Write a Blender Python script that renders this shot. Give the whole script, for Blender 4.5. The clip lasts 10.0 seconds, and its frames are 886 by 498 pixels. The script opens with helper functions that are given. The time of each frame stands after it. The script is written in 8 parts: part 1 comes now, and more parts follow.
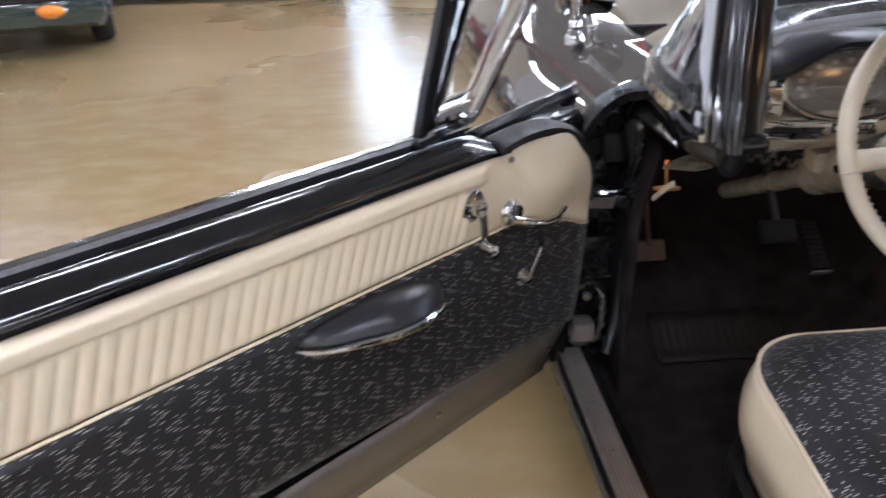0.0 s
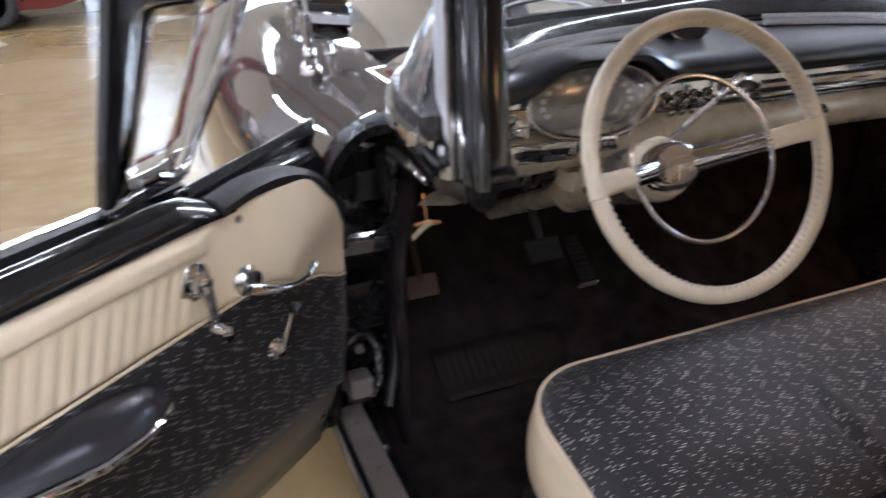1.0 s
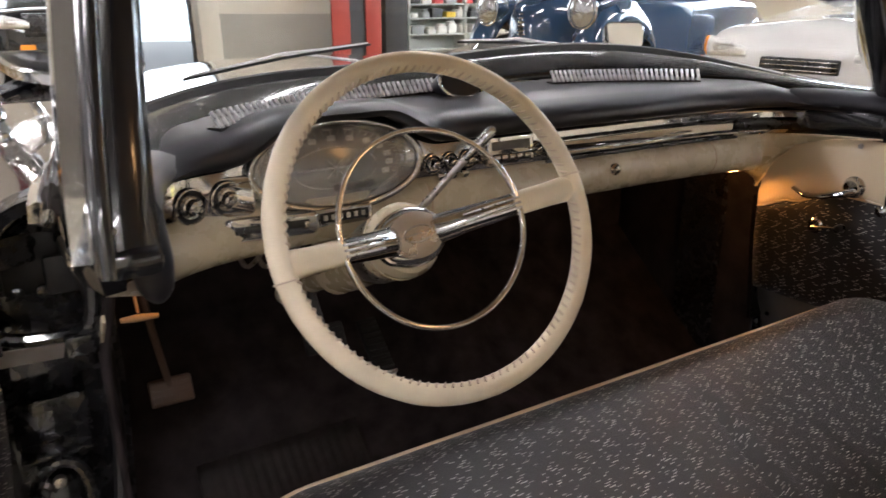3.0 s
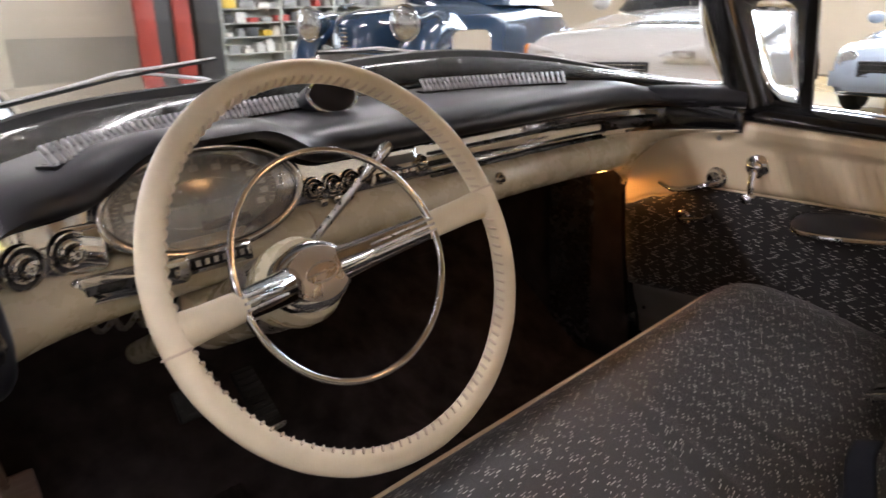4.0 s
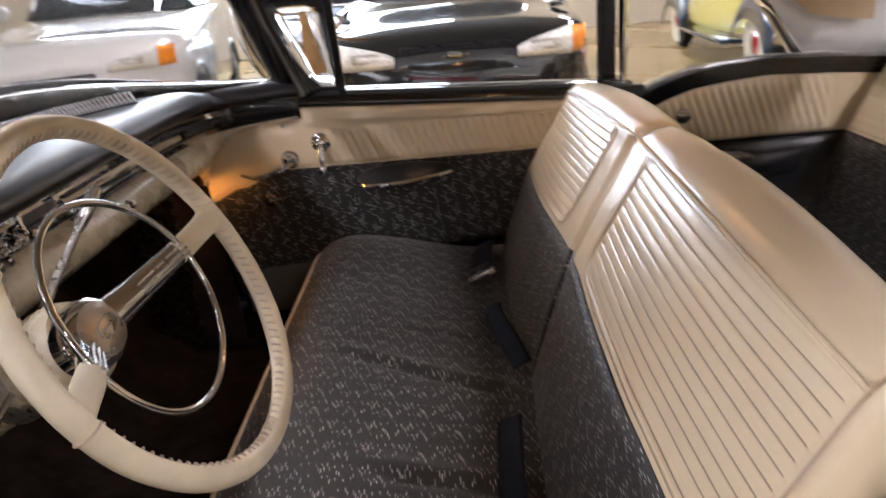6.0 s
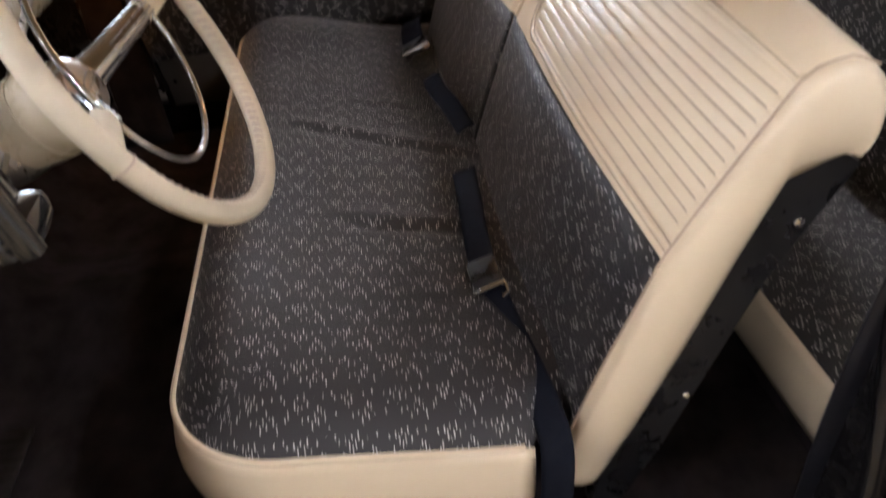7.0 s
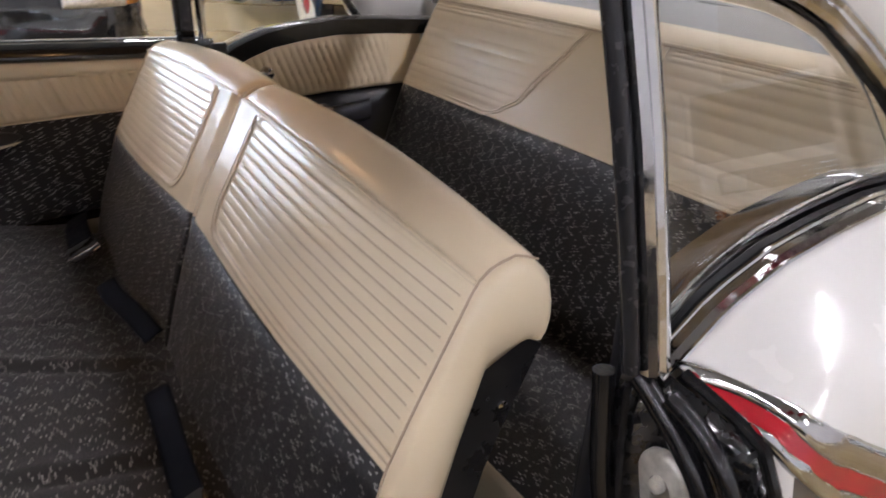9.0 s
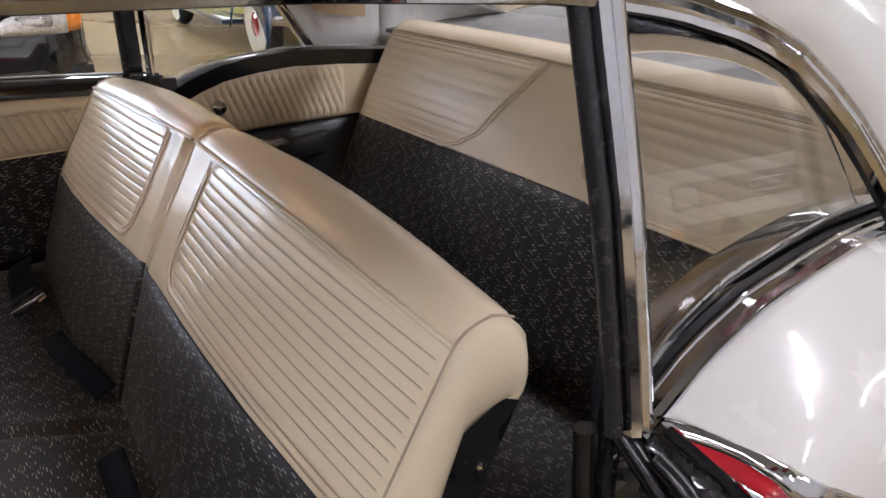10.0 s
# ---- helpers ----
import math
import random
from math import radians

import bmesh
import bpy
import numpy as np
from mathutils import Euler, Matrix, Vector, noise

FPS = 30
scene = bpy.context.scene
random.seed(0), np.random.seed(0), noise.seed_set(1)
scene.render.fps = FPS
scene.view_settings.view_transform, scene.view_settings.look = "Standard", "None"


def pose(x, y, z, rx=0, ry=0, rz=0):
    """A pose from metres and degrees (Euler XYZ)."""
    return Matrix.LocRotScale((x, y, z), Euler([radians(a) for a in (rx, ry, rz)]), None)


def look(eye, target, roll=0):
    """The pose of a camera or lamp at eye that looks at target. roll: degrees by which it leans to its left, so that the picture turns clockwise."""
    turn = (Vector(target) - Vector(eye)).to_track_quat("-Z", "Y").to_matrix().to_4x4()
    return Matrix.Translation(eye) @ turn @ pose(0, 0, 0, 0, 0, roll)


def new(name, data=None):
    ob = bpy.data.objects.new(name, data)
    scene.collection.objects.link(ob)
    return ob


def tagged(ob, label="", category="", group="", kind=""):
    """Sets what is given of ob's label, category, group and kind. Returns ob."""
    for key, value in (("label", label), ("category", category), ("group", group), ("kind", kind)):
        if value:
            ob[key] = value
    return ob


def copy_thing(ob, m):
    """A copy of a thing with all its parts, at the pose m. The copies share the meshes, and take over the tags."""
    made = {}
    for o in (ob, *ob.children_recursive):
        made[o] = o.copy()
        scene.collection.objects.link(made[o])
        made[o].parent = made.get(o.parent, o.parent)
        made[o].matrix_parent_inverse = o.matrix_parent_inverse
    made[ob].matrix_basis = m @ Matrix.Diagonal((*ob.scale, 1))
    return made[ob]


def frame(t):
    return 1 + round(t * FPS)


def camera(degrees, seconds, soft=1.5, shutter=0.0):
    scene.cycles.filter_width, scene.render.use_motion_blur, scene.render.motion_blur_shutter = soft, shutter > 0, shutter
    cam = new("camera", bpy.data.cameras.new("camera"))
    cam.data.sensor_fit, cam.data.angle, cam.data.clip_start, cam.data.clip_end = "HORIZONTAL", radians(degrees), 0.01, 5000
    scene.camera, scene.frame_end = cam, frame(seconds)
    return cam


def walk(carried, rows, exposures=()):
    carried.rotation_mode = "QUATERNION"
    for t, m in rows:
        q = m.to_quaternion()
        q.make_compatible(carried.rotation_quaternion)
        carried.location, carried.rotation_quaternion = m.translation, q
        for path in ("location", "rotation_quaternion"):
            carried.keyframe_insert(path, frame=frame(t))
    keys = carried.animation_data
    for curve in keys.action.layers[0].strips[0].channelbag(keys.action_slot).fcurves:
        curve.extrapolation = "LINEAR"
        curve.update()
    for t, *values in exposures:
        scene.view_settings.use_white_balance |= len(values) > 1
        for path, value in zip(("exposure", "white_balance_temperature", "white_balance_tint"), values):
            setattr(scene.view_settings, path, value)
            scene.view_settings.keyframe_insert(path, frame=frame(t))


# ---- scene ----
cam = camera(64.1, 10.0, shutter=0.5)
PATH = [
    (0, (-1.277, 0.038, 1.333), (-1.139, 1.813, 0.422), -1.4),
    (0.5, (-1.246, 0.141, 1.329), (-0.817, 1.875, 0.429), -1.2),
    (1, (-1.165, 0.187, 1.319), (-0.469, 1.847, 0.446), -0.4),
    (1.5, (-1.041, 0.219, 1.304), (-0.225, 1.84, 0.464), 0.5),
    (2, (-0.937, 0.229, 1.263), (-0.066, 1.853, 0.484), 0.6),
    (2.2, (-0.912, 0.238, 1.256), (-0.016, 1.861, 0.504), 0.7),
    (3.3, (-0.807, 0.253, 1.232), (0.231, 1.834, 0.581), -0.4),
    (3.5, (-0.823, 0.309, 1.218), (0.316, 1.828, 0.589), -0.5),
    (4, (-0.823, 0.399, 1.225), (0.504, 1.75, 0.582), -1.3),
    (4.5, (-0.84, 0.499, 1.226), (0.687, 1.604, 0.558), -2.7),
    (5, (-0.921, 0.533, 1.228), (0.784, 1.334, 0.557), -3.6),
    (5.2, (-0.969, 0.531, 1.228), (0.795, 1.209, 0.575), -3.9),
    (6.3, (-1.139, 0.689, 1.294), (0.667, 0.578, 0.443), -4.6),
    (6.5, (-1.167, 0.719, 1.287), (0.579, 0.554, 0.325), -4.1),
    (7, (-1.203, 0.741, 1.261), (0.372, 0.575, 0.04), -4.6),
    (7.5, (-1.222, 0.756, 1.245), (0.219, 0.576, -0.131), -4.0),
    (8, (-1.208, 0.735, 1.268), (0.292, 0.403, -0.013), -4.1),
    (8.5, (-1.181, 0.707, 1.299), (0.373, -0.034, 0.281), -0.4),
    (9, (-1.137, 0.707, 1.302), (0.355, -0.287, 0.415), 1.0),
    (9.5, (-1.113, 0.7, 1.324), (0.327, -0.395, 0.471), 0.6),
    (10, (-1.093, 0.695, 1.329), (0.344, -0.409, 0.484), 0.9),
]
walk(cam, [(t, look(eye, target, roll)) for t, eye, target, roll in PATH], [(0.0, 0.14, 5800, 13), (0.5, 0.07, 5850, 15), (1.0, 0.14, 5850, 15), (1.5, 0.20, 6000, 14), (2.0, 0.38, 6350, 13), (3.5, 0.29, 6650, 14), (5.0, 0.19, 6750, 18), (6.5, 0.11, 6650, 18), (7.0, 0.32, 6550, 16), (7.5, 0.38, 6400, 16), (8.0, 0.40, 6250, 14), (8.5, 0.14, 6400, 16), (9.5, -0.16, 6300, 16), (10.0, -0.20, 6300, 16)])

# ---- light ----
world = bpy.data.worlds.new("world")
scene.world = world
world.use_nodes = True
sky = world.node_tree.nodes.new("ShaderNodeTexSky")
sky.sky_type, sky.sun_disc = "NISHITA", False
sky.sun_elevation, sky.sun_rotation = radians(35), radians(200)
world.node_tree.links.new(sky.outputs[0], world.node_tree.nodes["Background"].inputs[0])
world.node_tree.nodes["Background"].inputs[1].default_value = 0.12


def area_lamp(name, m, sx, sy, watts, color):
    data = bpy.data.lights.new(name, "AREA")
    data.shape, data.size, data.size_y, data.energy, data.color = "RECTANGLE", sx, sy, watts, color
    ob = new(name, data)
    ob.matrix_world = m
    return ob


def bulb(name, place, watts, color, radius=0.015):
    data = bpy.data.lights.new(name, "POINT")
    data.energy, data.color, data.shadow_soft_size = watts, color, radius
    ob = new(name, data)
    ob.location = place
    return ob


# daylight through the tall doorway in the front wall
area_lamp("door_daylight", look((0.0, 13.5, 2.55), (0.0, 0, 0.6)), 3.5, 1.6, 70, (0.86, 0.94, 1.0))
# courtesy lamps under both ends of the dashboard
bulb("courtesy_lamp_glow", (0.625, 1.322, 0.850), 0.80, (1.0, 0.42, 0.10))
bulb("courtesy_lamp_glow", (-0.712, 1.330, 0.838), 0.07, (1.0, 0.42, 0.10))

# dome lamp under the roof, lit while the door stands open
bulb("dome_lamp_glow", (0.05, 0.46, 1.350), 0.45, (1.0, 0.54, 0.22), 0.03)

# ---- mesh tools: a shape is (verts, faces, uvs) ----
def shape_surf(rows, close_v=False, close_u=False, flip=False):
    """A sheet through rows of points; uvs run in metres."""
    n, m = len(rows), len(rows[0])
    P = np.array(rows, float)
    du = np.zeros((n, m))
    du[1:] = np.cumsum(np.linalg.norm(P[1:] - P[:-1], axis=2), axis=0)
    dv = np.zeros((n, m))
    dv[:, 1:] = np.cumsum(np.linalg.norm(P[:, 1:] - P[:, :-1], axis=2), axis=1)
    V = [tuple(p) for p in P.reshape(-1, 3)]
    U = list(zip(np.repeat(du.mean(1), m), np.tile(dv.mean(0), n)))
    F = []
    for i in range(n if close_u else n - 1):
        for j in range(m if close_v else m - 1):
            a, b = i * m + j, i * m + (j + 1) % m
            c, d = ((i + 1) % n) * m + (j + 1) % m, ((i + 1) % n) * m + j
            F.append((d, c, b, a) if flip else (a, b, c, d))
    return V, F, U


def shape_join(*shapes):
    V, F, U = [], [], []
    for v, f, u in shapes:
        k = len(V)
        V += v
        U += u
        F += [tuple(i + k for i in q) for q in f]
    return V, F, U


def shape_move(shape, m):
    return [tuple(m @ Vector(v)) for v in shape[0]], shape[1], shape[2]


def shape_loft(rings, cap=True):
    """Closed rings of points, joined, with both ends closed."""
    V, F, U = shape_surf(rings, close_v=True)
    n, m = len(rings), len(rings[0])
    if cap:
        F = F + [tuple(range(m - 1, -1, -1)), tuple(range((n - 1) * m, n * m))]
    return V, F, U


def frames_along(path, closed=False):
    P = [Vector(p) for p in path]
    n = len(P)
    out, up = [], None
    for i in range(n):
        a = P[i - 1] if (i > 0 or closed) else P[i]
        b = P[(i + 1) % n] if (i < n - 1 or closed) else P[i]
        t = (b - a).normalized()
        if up is None:
            up = Vector((0, 0, 1)) if abs(t.z) < 0.9 else Vector((0, 1, 0))
        side = t.cross(up).normalized()
        up = side.cross(t).normalized()
        out.append((P[i], side, up))
    return out


def shape_tube(path, r, n=10, closed=False, cap=True, flat=1.0, flat_up=1.0):
    """A round rod along a path; r may be a list of radii."""
    fr = frames_along(path, closed)
    rings = []
    for i, (p, s, u) in enumerate(fr):
        k = r[i] if isinstance(r, (list, tuple)) else r
        rings.append([p + s * (k * flat * math.cos(2 * math.pi * j / n)) + u * (k * flat_up * math.sin(2 * math.pi * j / n)) for j in range(n)])
    if closed:
        return shape_surf(rings, close_v=True, close_u=True)
    return shape_loft(rings, cap)


def shape_band(path, profile, closed=False, cap=True):
    """A section of (side, up) points swept along a path."""
    fr = frames_along(path, closed)
    rings = [[p + s * a + u * b for a, b in profile] for p, s, u in fr]
    if closed:
        return shape_surf(rings, close_v=True, close_u=True)
    return shape_loft(rings, cap)


def shape_lathe(profile, n=32, sx=1.0, sy=1.0):
    """(radius, height) points turned about z."""
    rings = [[(r * sx * math.cos(2 * math.pi * j / n), r * sy * math.sin(2 * math.pi * j / n), h) for j in range(n)] for r, h in profile]
    V, F, U = shape_surf(rings, close_v=True)
    m = n
    if profile[0][0] > 1e-6:
        F = F + [tuple(range(m - 1, -1, -1))]
    if profile[-1][0] > 1e-6:
        F = F + [tuple(range((len(profile) - 1) * m, len(profile) * m))]
    return V, F, U


def shape_box(sx, sy, sz, bevel=0.0, seg=2, at=(0, 0, 0)):
    bm = bmesh.new()
    bmesh.ops.create_cube(bm, size=1.0)
    for v in bm.verts:
        v.co = Vector((v.co.x * sx, v.co.y * sy, v.co.z * sz))
    if bevel > 0:
        bmesh.ops.bevel(bm, geom=list(bm.edges), offset=bevel, segments=seg, affect="EDGES", profile=0.5)
    bm.verts.index_update()
    V = [tuple(v.co + Vector(at)) for v in bm.verts]
    F = [tuple(v.index for v in f.verts) for f in bm.faces]
    bm.free()
    return V, F, [(v[0] + v[2] * 0.37, v[1] + v[2]) for v in V]


def shape_ball(rx, ry, rz, n=24, m=14, at=(0, 0, 0), low=-90, high=90):
    rows = []
    for i in range(m + 1):
        a = radians(low + (high - low) * i / m)
        rows.append([(at[0] + rx * math.cos(a) * math.cos(2 * math.pi * j / n), at[1] + ry * math.cos(a) * math.sin(2 * math.pi * j / n), at[2] + rz * math.sin(a)) for j in range(n)])
    return shape_surf(rows, close_v=True)


def shape_ribbon(path, normals, width, thick):
    """A flat moulding along a path, its face turned to the normals (first and last given)."""
    P = [Vector(p) for p in path]
    rings = []
    n0, n1 = Vector(normals[0]), Vector(normals[1])
    for i, p in enumerate(P):
        t = (P[min(i + 1, len(P) - 1)] - P[max(i - 1, 0)]).normalized()
        n = n0.lerp(n1, step01(i / (len(P) - 1), 0.0, 0.45))
        n = (n - t * n.dot(t)).normalized()
        w = n.cross(t).normalized()
        rings.append([p + w * (width * a) + n * (thick * b) for a, b in ((-0.5, -0.6), (0.5, -0.6), (0.5, 0.3), (0.38, 0.85), (0.12, 1.0), (-0.12, 1.0), (-0.38, 0.85), (-0.5, 0.3))])
    return shape_loft(rings)


def rounded_rect(hx, hy, r, n=6):
    out = []
    for cx, cy, a0 in ((hx - r, hy - r, 0), (-hx + r, hy - r, 90), (-hx + r, -hy + r, 180), (hx - r, -hy + r, 270)):
        for i in range(n + 1):
            a = radians(a0 + 90 * i / n)
            out.append((cx + r * math.cos(a), cy + r * math.sin(a)))
    return out


def shape_plate(outline, thick, bevel=0.0):
    """A flat plate in xy with the given outline, its top at z = thick, the rim rounded a little."""
    c = np.mean(np.array(outline), axis=0)
    def inset(d):
        out = []
        for x, y in outline:
            v = Vector((x - c[0], y - c[1]))
            k = max(0.0, 1 - d / max(v.length, 1e-6))
            out.append((c[0] + v.x * k, c[1] + v.y * k))
        return out
    rings = [[(x, y, 0) for x, y in outline], [(x, y, thick - bevel) for x, y in outline]]
    if bevel > 0:
        rings += [[(x, y, thick - 0.3 * bevel) for x, y in inset(0.4 * bevel)], [(x, y, thick) for x, y in inset(bevel)]]
    return shape_loft(rings)


def smooth_path(points, n=8, closed=False):
    """A curve through the points."""
    P = [Vector(p) for p in points]
    out = []
    k = len(P)
    for i in range(k if closed else k - 1):
        p0 = P[(i - 1) % k] if (closed or i > 0) else P[0] * 2 - P[1]
        p1, p2 = P[i], P[(i + 1) % k]
        p3 = P[(i + 2) % k] if (closed or i + 2 < k) else P[-1] * 2 - P[-2]
        for j in range(n):
            t = j / n
            out.append(0.5 * ((2 * p1) + (p2 - p0) * t + (2 * p0 - 5 * p1 + 4 * p2 - p3) * t * t + (3 * p1 - p0 - 3 * p2 + p3) * t ** 3))
    if not closed:
        out.append(P[-1])
    return out


def lerp_table(x, table):
    """Smooth value at x from (x, value) pairs in rising order."""
    if x <= table[0][0]:
        return table[0][1]
    for (a, va), (b, vb) in zip(table, table[1:]):
        if x <= b:
            t = (x - a) / (b - a)
            return va + (vb - va) * t
    return table[-1][1]


def step01(x, a, b):
    t = min(1.0, max(0.0, (x - a) / (b - a)))
    return t * t * (3 - 2 * t)


def mesh_of(name, shape, sharp=40):
    V, F, U = shape
    me = bpy.data.meshes.new(name)
    me.from_pydata([tuple(v) for v in V], [], F)
    layer = me.uv_layers.new(name="UVMap")
    idx = np.empty(len(me.loops), dtype=np.int32)
    me.loops.foreach_get("vertex_index", idx)
    layer.data.foreach_set("uv", np.array(U, dtype=np.float32)[idx].ravel())
    me.polygons.foreach_set("use_smooth", [True] * len(me.polygons))
    bm = bmesh.new()
    bm.from_mesh(me)
    bmesh.ops.recalc_face_normals(bm, faces=list(bm.faces))
    lim = radians(sharp)
    for e in bm.edges:
        if len(e.link_faces) == 2 and e.calc_face_angle(0.0) > lim:
            e.smooth = False
    bm.to_mesh(me)
    bm.free()
    return me


def part(name, shape, material, parent, label="", sharp=40, solid=0.0):
    """One mesh part under a thing or a part."""
    me = mesh_of(name, shape, sharp)
    me.materials.append(material)
    ob = new(name, me)
    ob.parent = parent
    if label:
        tagged(ob, label)
    if solid:
        mod = ob.modifiers.new("solid", "SOLIDIFY")
        mod.thickness, mod.offset = solid, 0.0
    return ob


def thing(name, label, category, group="", at=(0, 0, 0), kind=""):
    ob = new(name)
    ob.location = at
    ob.empty_display_size = 0.05
    return tagged(ob, label, category, group, kind)


def single(name, shape, material, label, category, kind="", sharp=40, group=""):
    """A thing that is one mesh."""
    me = mesh_of(name, shape, sharp)
    me.materials.append(material)
    return tagged(new(name, me), label, category, group, kind)


def turned(axis, at, spin=0.0):
    """The pose whose z looks along axis."""
    q = Vector(axis).normalized().to_track_quat("Z", "Y")
    return Matrix.Translation(at) @ q.to_matrix().to_4x4() @ pose(0, 0, 0, 0, 0, spin)

# ---- materials ----
class Nodes:
    def __init__(self, name):
        self.mat = bpy.data.materials.new(name)
        self.mat.use_nodes = True
        self.t = self.mat.node_tree
        self.b = self.t.nodes["Principled BSDF"]

    def add(self, kind, **values):
        n = self.t.nodes.new(kind)
        for k, v in values.items():
            n.inputs[k].default_value = v
        return n

    def link(self, a, b):
        self.t.links.new(a, b)

    def put(self, sock, value):
        if isinstance(value, bpy.types.NodeSocket):
            self.link(value, sock)
        else:
            sock.default_value = value

    def math(self, op, a, b=0.0, c=0.0):
        n = self.t.nodes.new("ShaderNodeMath")
        n.operation = op
        self.put(n.inputs[0], a)
        self.put(n.inputs[1], b)
        self.put(n.inputs[2], c)
        return n.outputs[0]

    def coord(self, which="Object"):
        return self.t.nodes.new("ShaderNodeTexCoord").outputs[which]

    def noise(self, scale, detail=3.0, rough=0.55, vector=None, stretch=None):
        n = self.add("ShaderNodeTexNoise", Scale=scale, Detail=detail, Roughness=rough)
        v = vector or self.coord()
        if stretch:
            m = self.t.nodes.new("ShaderNodeMapping")
            m.inputs["Scale"].default_value = stretch
            self.link(v, m.inputs[0])
            v = m.outputs[0]
        self.link(v, n.inputs["Vector"])
        return n.outputs["Fac"]

    def ramp(self, fac, stops):
        n = self.t.nodes.new("ShaderNodeValToRGB")
        n.color_ramp.elements[0].position, n.color_ramp.elements[0].color = stops[0][0], (*stops[0][1], 1)
        n.color_ramp.elements[1].position, n.color_ramp.elements[1].color = stops[-1][0], (*stops[-1][1], 1)
        for p, c in stops[1:-1]:
            n.color_ramp.elements.new(p).color = (*c, 1)
        self.link(fac, n.inputs[0])
        return n.outputs[0]

    def span(self, fac, a, b, lo=0.0, hi=1.0):
        n = self.add("ShaderNodeMapRange")
        n.interpolation_type = "SMOOTHSTEP"
        for i, v in enumerate((a, b, lo, hi)):
            n.inputs[i + 1].default_value = v
        self.link(fac, n.inputs[0])
        return n.outputs[0]

    def mix(self, fac, a, b):
        n = self.t.nodes.new("ShaderNodeMix")
        n.data_type = "RGBA"
        self.put(n.inputs[0], fac)
        self.put(n.inputs[6], a if isinstance(a, bpy.types.NodeSocket) else (*a, 1))
        self.put(n.inputs[7], b if isinstance(b, bpy.types.NodeSocket) else (*b, 1))
        return n.outputs[2]

    def bump(self, height, strength=0.3, distance=0.001):
        n = self.add("ShaderNodeBump", Strength=strength, Distance=distance)
        self.link(height, n.inputs["Height"])
        self.link(n.outputs[0], self.b.inputs["Normal"])


def plain(name, color, rough=0.5, metal=0.0, vary=0.12, scale=9.0, grain=0.0, grain_scale=900.0, coat=0.0, rough_vary=0.08, spec=0.5):
    """A surface of one colour with faint blotches, uneven gloss and a fine grain."""
    s = Nodes(name)
    f = s.noise(scale, 4.0)
    lo = tuple(c * (1 - vary) for c in color)
    hi = tuple(min(1.0, c * (1 + vary)) for c in color)
    s.link(s.ramp(f, [(0.3, lo), (0.7, hi)]), s.b.inputs["Base Color"])
    g = s.noise(scale * 3.1, 5.0)
    s.link(s.span(g, 0.3, 0.7, max(0.02, rough - rough_vary), min(1.0, rough + rough_vary)), s.b.inputs["Roughness"])
    s.b.inputs["Metallic"].default_value = metal
    s.b.inputs["Coat Weight"].default_value = coat
    s.b.inputs["Coat Roughness"].default_value = 0.03
    s.b.inputs["Specular IOR Level"].default_value = spec
    if grain:
        s.bump(s.noise(grain_scale, 2.0), grain, 0.0006)
    return s.mat


